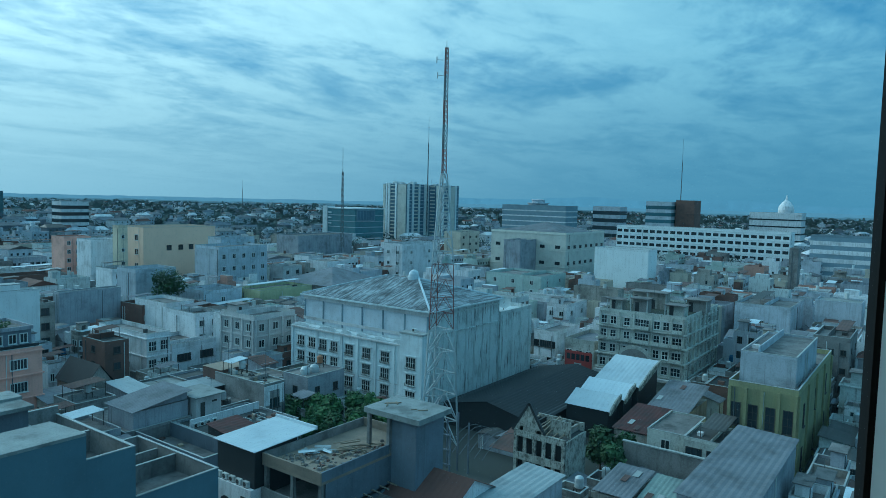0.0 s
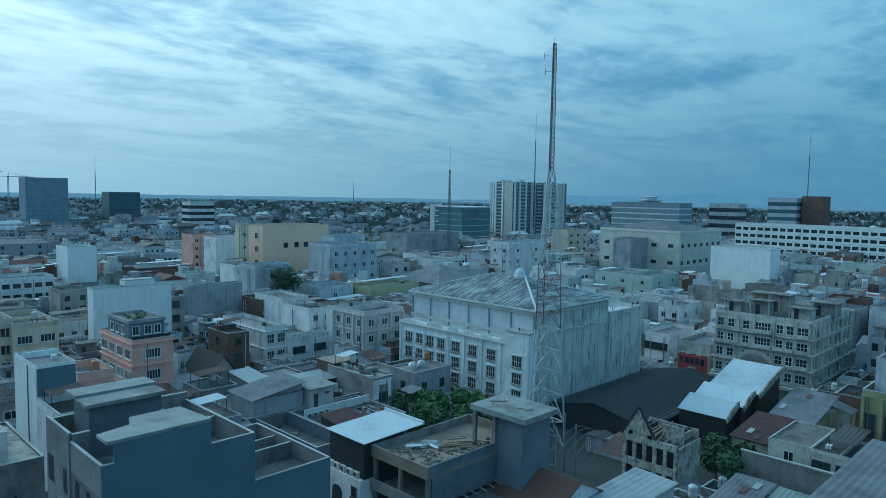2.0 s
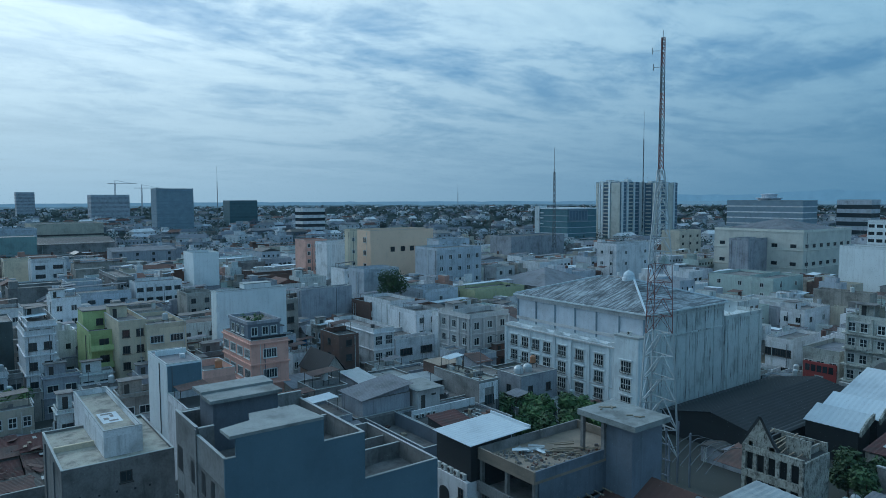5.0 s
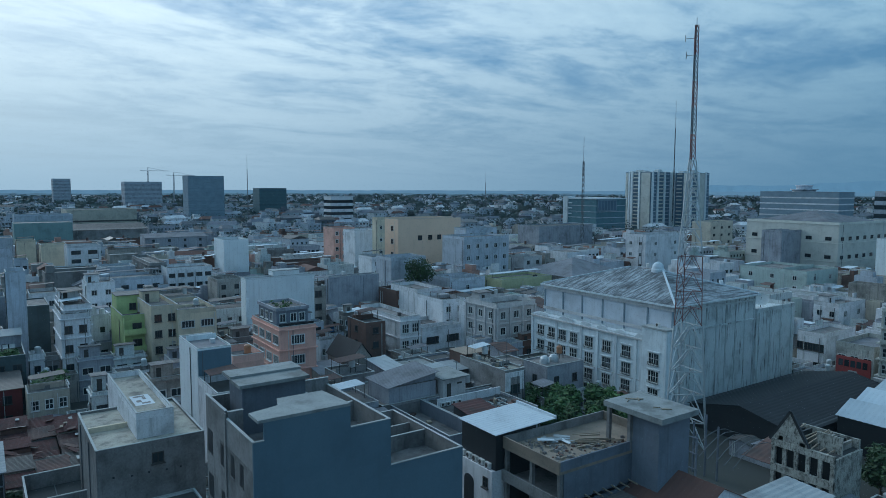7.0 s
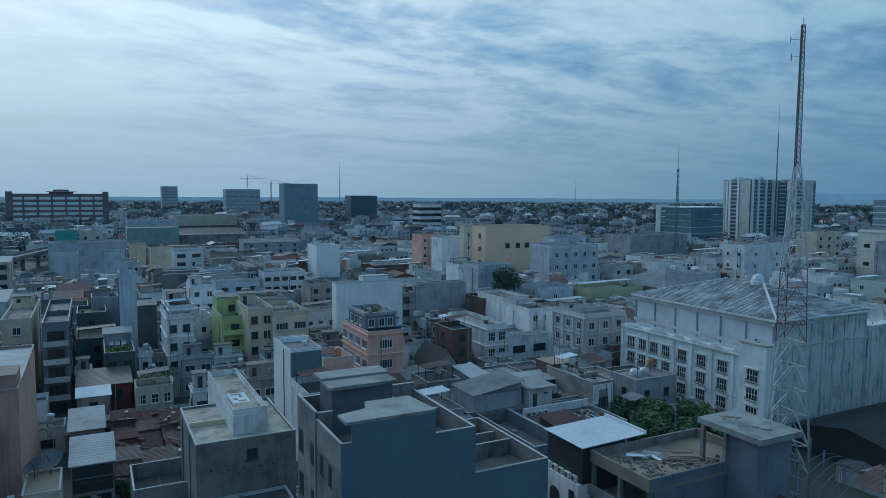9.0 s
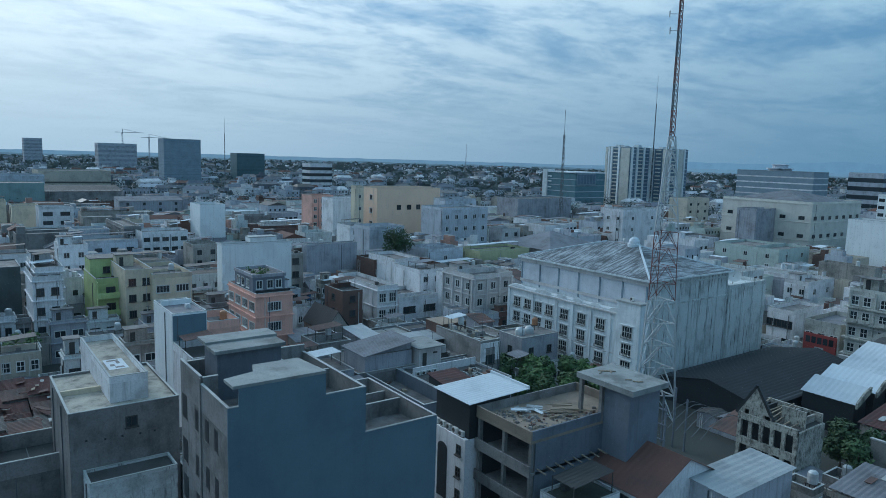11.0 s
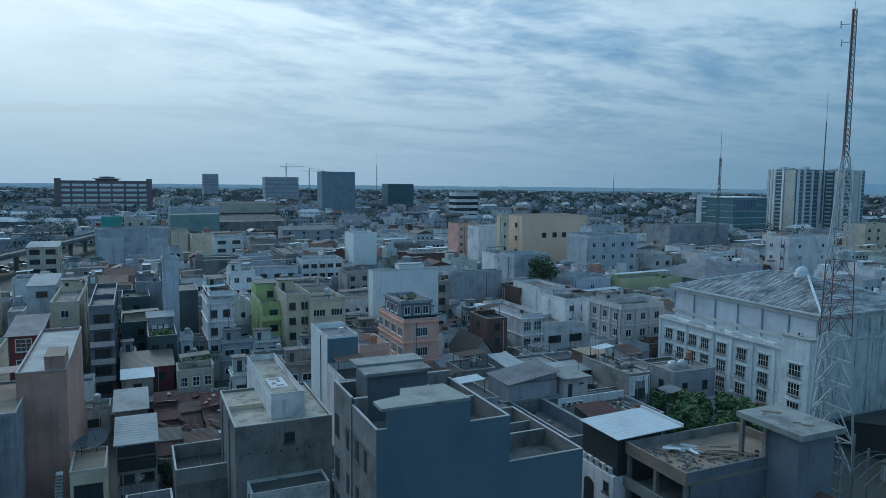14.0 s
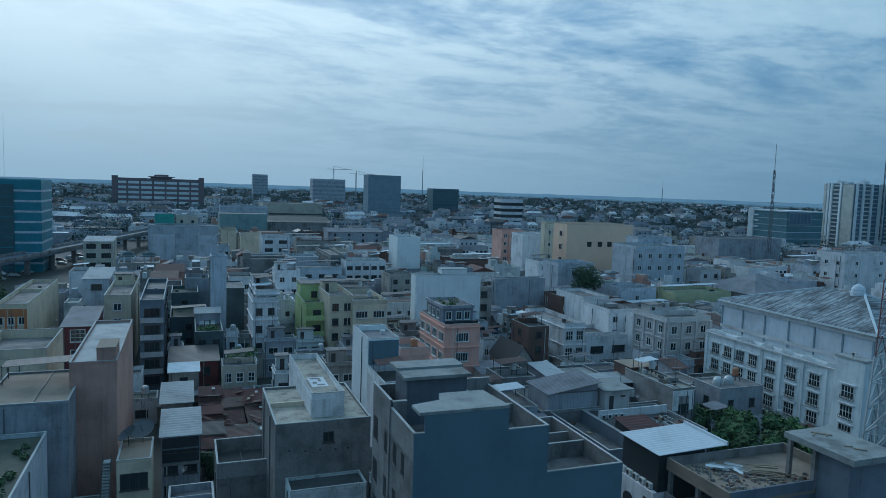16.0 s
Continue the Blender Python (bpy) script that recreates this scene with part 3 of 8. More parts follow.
def balcony(t, x1, y0, y1, z, c, mat, out=1.1):
    m = Mesh(mat)
    m.box(x1 - c[0], x1 - c[0] + out, y0 - c[1] + 0.1, y1 - c[1] - 0.1, z - 0.15, z)
    m.put("balcony_slab", t)
    m = Mesh(mat)
    m.box(x1 - c[0] + out - 0.1, x1 - c[0] + out, y0 - c[1] + 0.1, y1 - c[1] - 0.1, z + 0.003, z + 0.85)
    m.put("balcony_rail", t)


# ---- buildings ----
TAKEN = []      # footprints: x0, x1, y0, y1, height, lowest height that must stay in sight


def taken(x0, x1, y0, y1, h, low=None):
    TAKEN.append((x0, x1, y0, y1, h, 0.5 * h if low is None else low))


def shophouse(name, x0, x1, y0, y1, h, wall, label, floors=None, front=2, flank=0, roof=None, para=0.9, style="flat", rise=1.6, low=None, win=(1.2, 1.3), cols=2, rows=1, frame_mat=None, category="building", group="", ledges=False, tank=-1, head=0, near=True, clutter=True, balc=None, pil=0, least=0.0):
    c = ((x0 + x1) / 2, (y0 + y1) / 2)
    t = thing(name, (*c, 0), label, category, group)
    taken(x0, x1, y0, y1, h, low)
    if style == "flat":
        body(t, x0, x1, y0, y1, h, wall, c, roof, para)
        top = h - para
    else:
        top = h - rise
        m = Mesh(wall)
        m.box(x0 - c[0], x1 - c[0], y0 - c[1], y1 - c[1], 0, top)
        m.put("wall", t)
        if style == "hip":
            hip_roof(t, x0, x1, y0, y1, top + 0.01, rise, c, roof or TILE)
        elif style == "lean":
            m = Mesh(roof or SHEET)
            corrugated(m, x0 - c[0] - 0.3, x1 - c[0] + 0.3, y0 - c[1] - 0.3, y1 - c[1] + 0.3, h, h, top + 0.06, top + 0.06)
            m.put("roof_slope", t)
            g = Mesh(wall)
            a, b, p, q = x0 - c[0], x1 - c[0], y0 - c[1], y1 - c[1]
            g.hull([(a, p, top), (b, p, top), (a, p, h - 0.12)], [(a, q, top), (b, q, top), (a, q, h - 0.12)])
            g.put("gable", t)
        else:
            gable_roof(t, x0, x1, y0, y1, top, rise, c, roof or SHEET, style, wall)
    floors = floors or max(1, round(top / 3.5))
    kw = dict(cols=cols, rows=rows, frame_mat=frame_mat, near=near, least=least)
    if front:
        facade(t, "+x", x0, x1, y0, y1, 0.3, top, floors, front, c, *win, **kw)
    if flank:
        facade(t, "-y" if y0 > 0 else "+y", x0, x1, y0, y1, 0.3, top, floors, flank, c, *win, **kw)
    if ledges:
        for i in range(1, floors + 1):
            ledge(t, x0, x1, y0, y1, 0.3 + (top - 0.3) * i / floors - 0.25, c, wall)
    if head:
        d = min(3.2, (x1 - x0) * 0.4)
        w = min(3.4, (y1 - y0) * 0.7)
        hx = x0 + (x1 - x0) * (0.15 if head == 1 else 0.5)
        m = Mesh(wall, SLAB)
        m.box(hx - c[0], hx + d - c[0], y0 + 0.4 - c[1], y0 + 0.4 + w - c[1], top + 0.06, top + 2.5)
        m.put("stair_head", t)
        m = Mesh(SLAB)
        m.box(hx - c[0] - 0.3, hx + d - c[0] + 0.3, y0 + 0.1 - c[1], y0 + 0.7 + w - c[1], top + 2.504, top + 2.64)
        m.put("stair_head_roof", t)
        m = Mesh(FRAME_D)
        m.box(hx + d - c[0] - 0.02, hx + d - c[0] + 0.03, y0 + 1.0 - c[1], y0 + 1.8 - c[1], top + 0.07, top + 2.0)
        m.put("door", t)
    if style == "flat" and clutter and para > 0.2:
        roof_clutter(t, x0, x1, y0, y1, top + 0.06, c, wall)
    if clutter:
        wall_pipes(t, x0, x1, y0, y1, top, c)
    if pil:
        for i in range(pil):
            u = x0 + (x1 - 0.45 - x0) * i / (pil - 1) - c[0]
            m = Mesh(wall)
            if y0 > 0:
                m.box(u, u + 0.45, y0 - 0.3 - c[1], y0 - c[1], 0, top)
            else:
                m.box(u, u + 0.45, y1 - c[1], y1 + 0.3 - c[1], 0, top)
            m.put("pilaster", t)
            v = y0 + (y1 - 0.45 - y0) * i / (pil - 1) - c[1]
            m = Mesh(wall)
            m.box(x1 - c[0], x1 + 0.3 - c[0], v, v + 0.45, 0, top)
            m.put("pilaster", t)
    if balc:
        for i in range(1, floors):
            balcony(t, x1, y0, y1, 0.3 + (top - 0.3) * i / floors + 0.1, c, balc)
    if tank >= 0:
        water_tank(x0 + (x1 - x0) * 0.75, y0 + (y1 - y0) * 0.6, top + 0.06, tank)
    return t


# ---- ground ----
m = Mesh(GROUND)
m.box(-4500, 4500, -4500, 4500, -1.0, 0.0)
tagged(m.put("ground"), "dull green and grey city ground", "ground", kind="structure")

shophouse("shophouse", -86.6, -72.9, 8.8, 19.2, 16, GREY, "bare grey cement shophouse with one small window", front=0, roof=DECK, para=0.3)
shophouse("shophouse", -92.8, -74.8, 12.9, 16.6, 18.5, WHITE, "narrow white shophouse with painted marks on its roof", front=0, para=0.7, clutter=False, roof=DECK)
shophouse("shophouse", -108.0, -97.8, 25.1, 29.9, 19, CLEANWHITE, "tall narrow shophouse with stained white side wall", front=1, floors=3, para=0.25, roof=SHEET)
shophouse("shophouse", -114.8, -106.8, 32.9, 37.9, 15, SALMON, "terracotta painted shophouse with open roof terrace", front=0, tank=0, para=1.2, clutter=False)
shophouse("corner_shophouse", -133.9, -119.3, 45.3, 52.5, 16, SALMON, "salmon pink corner shophouse with white barred windows", front=1, flank=4, floors=4, win=(2.4, 1.5), cols=5, para=0.5, ledges=True)
shophouse("shophouse", -155.0, -151.8, 49.9, 66.5, 21, CLEANWHITE, "large blank white gable wall of a shophouse", front=0, para=0.4, clutter=False)
step = thing("gable_top", (-153.4, 58.6, 21.08), "raised white middle of a gable wall", "wall")
m = Mesh(CLEANWHITE)
m.box(-1.3, 1.6, -2.2, 4.2, 0, 1.1)
m.put("step", step)
m = Mesh(CAP)
m.box(-1.35, 1.7, -2.3, 4.3, 1.104, 1.25)
m.put("coping", step)
for k in range(4):
    m = Mesh(CLEANWHITE)
    m.box(1.602, 1.9, -8.66, -8.1, -16 + 4.2 * k, -13 + 4.2 * k)
    m.put("pilaster", step)
shophouse("green_shophouse", -167.3, -153.1, 24.5, 30.1, 15, GREEN, "lime green shophouse with open balconies", front=1, win=(1.6, 1.6), frame_mat=FRAME_D, para=1.1)
shophouse("shophouse", -162.4, -146.4, 28.8, 34.0, 17.5, CREAM, "yellow cream shophouse with dark barred windows", front=2, head=1, frame_mat=FRAME_D, cols=3)
shophouse("shophouse", -160.7, -144.7, 33.6, 41.3, 16.5, CREAM, "cream shophouse with tall white parapet", front=2, win=(2.4, 1.3), cols=4, tank=1)
shophouse("shophouse", -169.6, -153.6, 14.0, 18.9, 18, WHITE, "tall narrow white shophouse with grey stains", front=2, win=(1.7, 1.6), ledges=True, frame_mat=FRAME_D, head=1)
shophouse("tower_house", -172.1, -166.1, 5.0, 8.5, 24, PALE, "slim pale blue windowless tower house", front=0, para=0.3, roof=BRIGHT)
shophouse("workshop", -39.3, -34.5, 60.8, 72.9, 10, PALE, "low workshop with pale metal sheet roof", front=0, style="lean", rise=0.35, roof=WORNSHEET)
shophouse("white_block", -113.1, -91.1, 260.6, 270.6, 24, CLEANWHITE, "blank white block wall above the roofs", front=0, clutter=False)
shophouse("hotel", -177.5, -71.7, 443.9, 457.9, 27, CLEANWHITE, "long white slab block with dark window rows", flank=24, front=0, floors=6, win=(3.0, 1.7), cols=2, near=False, ledges=True, low=14, frame_mat=FRAME_D)
shophouse("office_house", -25.5, -15.7, 112.0, 148.4, 15, OLIVE, "dull olive office house with tall paired windows", front=3, flank=4, floors=2, win=(1.2, 3.4), cols=2, rows=3, pil=5, frame_mat=FRAME_D)
shophouse("roof_box", -24.9, -16.8, 116.2, 137.2, 19, PALE, "plain pale blue rooftop block with small windows", front=2, flank=0, floors=3, win=(0.8, 0.8), para=0.4)
shophouse("shed", -20.1, -13.3, 69.1, 95.7, 13, MUTED, "building with broad faded metal sheet roof", front=0, style="lean", rise=0.4, roof=SHEET)
shophouse("tan_block", -262.6, -243.8, 144.0, 175.6, 28, TAN, "large windowless tan painted block", front=0, flank=2, floors=5, win=(2.0, 2.0), para=0.5, low=8)
shophouse("stair_tower", -238.4, -234.4, 129.2, 132.5, 29.5, CREAM, "slim cream stair tower with small windows", front=1, floors=6, win=(0.9, 1.1), near=False)
shophouse("shophouse", -254.6, -244.6, 124.6, 134.9, 24, WHITE, "tall blank white block wall", front=0, clutter=False)
shophouse("shophouse", -275.0, -265.0, 125.1, 135.0, 24, SALMON, "salmon painted tall block with white frames", front=3, win=(1.2,1.4), near=False)
shophouse("office_house", -217.4, -203.4, 148.1, 169.3, 23, PALE, "pale grey four-storey house with square windows", front=5, floors=5, win=(1.3, 1.5), near=False)
shophouse("roof_house", -227.9, -219.9, 161.1, 176.7, 25, PALE, "pale upper storey house with flat roof", front=3, near=False)
shophouse("house", -187.1, -175.1, 143.0, 165.3, 11, LEMON, "low pale yellow house with flat roof", front=2, floors=2, low=7)
shophouse("house", -188.8, -176.8, 123.4, 137.3, 12.5, PALE, "grey-blue house with flat roof", front=1, low=9)
shophouse("corner_house", -130.7, -119.1, 95.8, 107.4, 15.5, LIGHTGREY, "grey four-storey corner house with ornate white windows", front=3, flank=3, floors=4, ledges=True, win=(1.3, 1.5), head=1, pil=4)
shophouse("shophouse", -133.5, -130.8, 95.7, 99.9, 14.5, WHITE, "narrow white shophouse with green shutters", front=2, win=(1.0,1.7), frame_mat=GREENTRIM, floors=3)
shophouse("shophouse", -149.9, -137.9, 94.1, 100.9, 14, WHITE, "white shophouse with paired windows", front=2)
shophouse("shophouse", -166.9, -152.9, 96.2, 104.0, 14.5, WHITE, "white shophouse with tall dark windows", front=3, win=(1.1, 1.8), frame_mat=FRAME_D)
shophouse("brick_house", -172.4, -162.4, 95.4, 102.2, 13, BRICK, "old brick shophouse with white trim", front=3, win=(0.9, 1.2))
shophouse("arched_house", -150.0, -131.1, 78.0, 83.3, 12.5, WHITE, "white shophouse with blue-framed tall windows", front=2, floors=3, win=(1.6, 1.9), cols=3, rows=2, ledges=True)
shophouse("shophouse", -144.5, -132.5, 84.7, 96.2, 9, WHITE, "low white shophouse with dark shop openings", front=2, floors=2, win=(3.2, 1.4), cols=4, frame_mat=FRAME_D)
shophouse("brown_house", -184.7, -176.7, 78.2, 85.5, 14, OLD, "brown stained narrow house with rusted roof", front=1, roof=RUST, para=0.3)
shophouse("grey_block", -177.3, -174.3, 80.8, 96.5, 16.5, MUTED, "grey-blue stained plaster wall block", front=0, para=0.3)
shophouse("shophouse", -198.1, -188.1, 108.6, 121.6, 19, PALE, "pale blue blank upper house", front=0, roof=SHEET)
shophouse("shophouse", -221.0, -211.0, 114.1, 121.8, 17, WHITE, "white house with one window row", front=2, near=False)
shophouse("shophouse", -263.3, -251.3, 75.0, 84.2, 22, CLEANWHITE, "tall blank white shophouse side wall", front=0, low=10, clutter=False)
shophouse("shophouse", -338.3, -326.3, 32.2, 45.0, 16, WHITE, "white house with dark covered balcony", front=2, win=(3.4, 1.5), cols=3, near=False, frame_mat=FRAME_D)
shophouse("shophouse", -389.5, -377.5, 16.3, 24.2, 15.5, CREAM, "plain beige block with dark roof", front=0, roof=BITUMEN)
shophouse("shophouse", -356.0, -344.0, 24.0, 34.0, 15.5, CREAM, "plain pale beige block", front=0)
shophouse("warehouse", -589.8, -569.8, 24.2, 60.8, 20, PALE, "wide pale green warehouse wall", front=0, low=10)
shophouse("shophouse", -277.7, -246.7, 48.7, 54.0, 15.5, GREY, "grey house with long white balcony bands", front=1, flank=2, win=(3.4,1.0), cols=4, near=False, ledges=True)
shophouse("shophouse", -247.4, -237.4, 52.2, 66.8, 14.5, WHITE, "white shophouse row with window bands", front=5, win=(1.8,1.2), cols=2, near=False, frame_mat=FRAME_D)
shophouse("shophouse", -217.7, -207.7, 59.7, 67.6, 13.5, OLD, "old stained narrow plaster shophouse", front=2, near=False, frame_mat=FRAME_D)
shophouse("terrace_house", -224.3, -214.3, 11.6, 18.6, 12.5, WHITE, "white terrace house with railing", front=2, near=False)
shophouse("shophouse", -215.5, -205.5, 24.5, 31.4, 15.5, WHITE, "small white flat-roofed house", front=2, head=1, near=False)
shophouse("shophouse", -48.0, -44.8, 296.7, 302.7, 26, GREY, "grey stair tower beside the slab block", front=0)
shophouse("gabled_house", -146.7, -137.7, 61.6, 66.4, 8, WHITE, "small white house with barred windows", front=3, win=(0.7,1.4), low=3)
shophouse("hall", -197.1, -153.0, 316.6, 364.7, 26, TAN2, "large cream hall with grey roof and window band", front=7, flank=5, floors=3, win=(2.6,1.5), roof=SHEET, near=False, low=5, ledges=True, frame_mat=FRAME_D)
shophouse("two_tone_block", -179.2, -169.7, 300.0, 318.4, 22, MUTED, "tall plain grey two-tone block", front=0)
shophouse("house", -140.0, -116.6, 222.1, 242.1, 14.5, MINT, "pale mint green flat house", flank=3, front=2, near=False, low=9)
shophouse("house", -93.3, -86.9, 181.9, 195.9, 12, WHITE, "white stepped house with terraces", flank=2, front=2, near=False, head=1)
shophouse("shophouse", -82.2, -76.3, 154.0, 168.0, 9.5, WHITE, "white shophouse with two window bands", flank=5, front=0, floors=2, win=(1.1,1.5), low=3, frame_mat=FRAME_D)
shophouse("shophouse", -71.6, -64.1, 149.7, 163.7, 9.5, OLDWHITE, "weathered shophouse with grey sheet roof", flank=3, front=0, floors=2, win=(1.4,1.4), low=3, roof=SHEET)
shophouse("white_house", -186.6, -176.9, 216.3, 240.5, 23, WHITE, "white upper house with small square windows", front=2, flank=2, floors=5, win=(1.2,1.2), near=False, low=12)
shophouse("long_house", -48.5, -33.5, 215.0, 237.0, 13.5, PALE, "pale grey blank house", front=0, flank=1, floors=2)
shophouse("shophouse", -20.2, -13.6, 158.5, 172.5, 16, GREY, "tall grey house with small square windows", front=2, flank=3, floors=4, win=(0.9,1.0), frame_mat=FRAME_D)
shophouse("shed", -120.2, -111.2, -3.8, 0.7, 8, GREY, "low house with pale awning sheet", style="lean", rise=0.8, roof=WORNSHEET, front=2, low=2)
shophouse("shophouse", -165.9, -151.9, 13.3, 18.4, 16.5, WHITE, "narrow white shophouse with dark windows", front=2, floors=4, ledges=True, frame_mat=FRAME_D)
# rear wall and salmon end wall coloured darker to stand in for shade
shophouse("shophouse", -100.9, -86.9, -21.7, -12.8, 16, MUTED, "shophouse with flat grey-blue rear wall", front=0, para=0.25, roof=BROWNSLAB)
shophouse("shophouse", -118.6, -92.6, -13.5, -8.2, 19, SALMON2, "long narrow shophouse with shade-darkened salmon end wall", front=0, para=0.4, roof=WORNSHEET, clutter=False)
shophouse("shophouse", -123.8, -109.8, -27.4, -18.8, 17, CREAM, "pale cream shophouse with tall parapet", front=0, para=1.4)
shophouse("shophouse", -182.2, -148.2, -33.9, -28.5, 17, CREAM, "long cream shophouse with orange striped front", front=3, win=(0.9, 1.3), cols=2, floors=4, frame_mat=FRAME_W)
shophouse("shophouse", -149.6, -135.6, -20.9, -15.7, 16, MAROON, "maroon and white shophouse with metal roof", front=1, win=(2.2, 2.0), cols=3, rows=3, style="lean", rise=1.2, roof=SHEET)
shophouse("shophouse", -184.2, -156.2, -16.2, -11.1, 17, CREAM, "beige shophouse with flat roof", front=1, head=1, win=(1.3,1.3))
shophouse("shophouse", -173.3, -143.3, -8.6, -4.3, 18, PALEDARK, "dark grey shophouse with white balcony bands", front=1, flank=5, win=(2.6, 1.5), cols=3, balc=LIGHTGREY, frame_mat=FRAME_D)
shophouse("house", -99.7, -91.7, -3.1, 1.5, 10, MUTED, "narrow grey-white house with tilted sheet roof", front=2, floors=3, win=(1.5, 1.3), style="lean", rise=1.0, roof=WORNSHEET, low=3, frame_mat=FRAME_D)
# flat black panel stands in for the shade in a balcony recess
recess = thing("balcony_shade", (-91.7, -0.8, 0), "black panel for a shaded balcony recess on a house", "balcony")
for p, q, z0, z1, mt in ((-2.2, 2.2, 5.6, 8.8, BLACKSHEET), (-2.3, 2.3, 5.2, 5.5, GREY), (-2.3, 2.3, 7.3, 7.45, MESHGREY)):
    m = Mesh(mt)
    m.box(0.09, 0.16 if mt is BLACKSHEET else 0.3, p, q, z0, z1)
    m.put("screen" if mt is BLACKSHEET else "rail", recess)
shophouse("house", -92.0, -85.0, -7.7, -4.0, 9, CREAM, "small house with brown tiled terrace roof", front=1, floors=2, win=(2.8,1.8), cols=3, roof=BROWNSLAB, para=0.3, low=3, frame_mat=FRAME_D, clutter=False)
dish(-91.0, -5.2, 8.76, 1.5, 60, 30, white=False)
dish(-90.4, -6.8, 8.76, 1.2, 20, 35, white=False)
shophouse("house", -85.6, -66.0, -22.8, -14.8, 13, PALE, "house with dark weathered roof garden", front=0, para=0.5, roof=MOSS)
shophouse("yard_house", -89.1, -81.1, 3.2, 9.4, 9, GREY, "grey walled yard with high parapet", front=0, para=1.8, roof=BITUMEN, low=4)
shophouse("house", -72.8, -69.4, 9.9, 18.0, 10, STAINED, "white house with black stained flat roof", front=1, win=(1.3,0.9), floors=2, roof=BITUMEN, para=0.3, low=4)


# ---- the big white building with a hipped roof ----
def balustrade(parent, x0, x1, y, z, c):
    m = Mesh(FRAME_D)
    m.box(x0 - c[0], x1 - c[0], y - 0.30 - c[1], y - c[1], z - 0.05, z)
    for i in range(8):
        u = x0 + (x1 - x0) * i / 7
        m.bar((u - c[0], y - 0.27 - c[1], z), (u - c[0], y - 0.27 - c[1], z + 0.5), 0.05)
    m.bar((x0 - c[0], y - 0.27 - c[1], z + 0.5), (x1 - c[0], y - 0.27 - c[1], z + 0.5), 0.06)
    m.put("balcony", parent)


def main_building():
    x0, x1, y0, y1, eave = -109.5, -76.1, 101.4, 126.3, 21.0
    c = ((x0 + x1) / 2, (y0 + y1) / 2)
    t = thing("department_store", (*c, 0), "large white four-storey building with stained hipped roof", "building")
    taken(x0 - 2, x1 + 1, 99.0, 141.0, eave, 4.0)
    m = Mesh(MAINWHITE)
    m.box(x0 - c[0], x1 - 0.3 - c[0], y0 - c[1], y1 - c[1], 0, eave - 0.3)
    m.put("wall", t)
    m = Mesh(LILAC)
    m.box(x0 + 0.2 - c[0], x1 - 0.5 - c[0], y0 - 0.06 - c[1], y0 - c[1], 15.2, eave - 0.4)
    m.put("attic_panel", t)
    # stained side wall with pilasters
    m = Mesh(STAINED)
    m.box(x1 - 0.29 - c[0], x1 - c[0], y0 - c[1], y1 - c[1], 0, eave - 0.31)
    m.put("side_wall", t, "white side wall with long black rain stains")
    for i in range(9):
        y = y0 + (y1 - y0 - 0.5) * i / 8
        m = Mesh(STAINED)
        m.box(x1 - c[0], x1 + 0.14 - c[0], y - c[1], y + 0.35 - c[1], 0, eave - 0.4)
        m.put("pilaster", t)
    for z in (15.9, 19.7):
        m = Mesh(STAINED)
        m.box(x1 - c[0], x1 + 0.2 - c[0], y0 - c[1], y1 - c[1], z, z + 0.3)
        m.put("ledge", t)
    # attic panels between pilasters above the wing
    n = 6
    for i in range(n + 1):
        x = x0 + (x1 - 0.6 - x0) * i / n
        m = Mesh(GREYBLUE)
        m.box(x + 0.15 - c[0], x + 0.45 - c[0], y0 - 0.22 - c[1], y0 - c[1], 15.0, eave - 0.35)
        m.put("pilaster", t)
    for z0, z1 in ((15.6, 16.2), (19.9, 20.7)):
        m = Mesh(LIGHTGREY)
        m.box(x0 - c[0], x1 - c[0], y0 - 0.3 - c[1], y0 - 0.23 - c[1], z0, z1)
        m.put("band", t)
    # roof, eaves and cupola
    m = Mesh(MAINWHITE)
    m.box(x0 - 0.7 - c[0], x1 + 0.7 - c[0], y0 - 0.7 - c[1], y1 + 0.7 - c[1], eave - 0.3, eave)
    m.put("eaves", t)
    hip_roof(t, x0 - 0.2, x1 + 0.2, y0 - 0.2, y1 + 0.2, eave + 0.004, 4.0, c, OLDROOF)
    top = Vector((0.0, 0.0, eave + 4.0))
    for sx, ex in ((-1, -4.25), (1, 4.25)):
        for sy in (-1, 1):
            m = Mesh(BRIGHT)
            m.bar((sx * (x1 - x0 + 0.8) / 2, sy * (y1 - y0 + 0.8) / 2, eave + 0.05), (ex, 0, eave + 4.05), 0.35)
            m.put("hip_ridge", t)
    m = Mesh(BRIGHT)
    m.lathe((3.0, 0, eave + 3.4), [(1.3, 0), (1.3, 0.9), (1.15, 0.95), (1.1, 1.5), (0.8, 2.0), (0.35, 2.3), (0.08, 2.4), (0.06, 3.0), (0.01, 3.05)], 18)
    m.put("cupola", t, "small white dome with finial")
    # wing with tall windows
    wx0, wx1, wy, wz = -111.1, -75.7, 99.4, 15.0
    m = Mesh(MAINWHITE)
    m.box(wx0 - c[0], wx1 - 5.3 - c[0], wy - c[1], y0 - 0.23 - c[1], 0, wz - 0.4)
    m.put("wing", t)
    m = Mesh(MAINWHITE)
    m.box(wx1 - 5.29 - c[0], wx1 - c[0], wy - 0.5 - c[1], y0 - 0.31 - c[1], 0, 16.6)
    m.put("corner_block", t)
    m = Mesh(CAP)
    m.box(wx1 - 5.4 - c[0], wx1 + 0.1 - c[0], wy - 0.62 - c[1], y0 - 0.32 - c[1], 16.604, 16.95)
    m.put("coping", t)
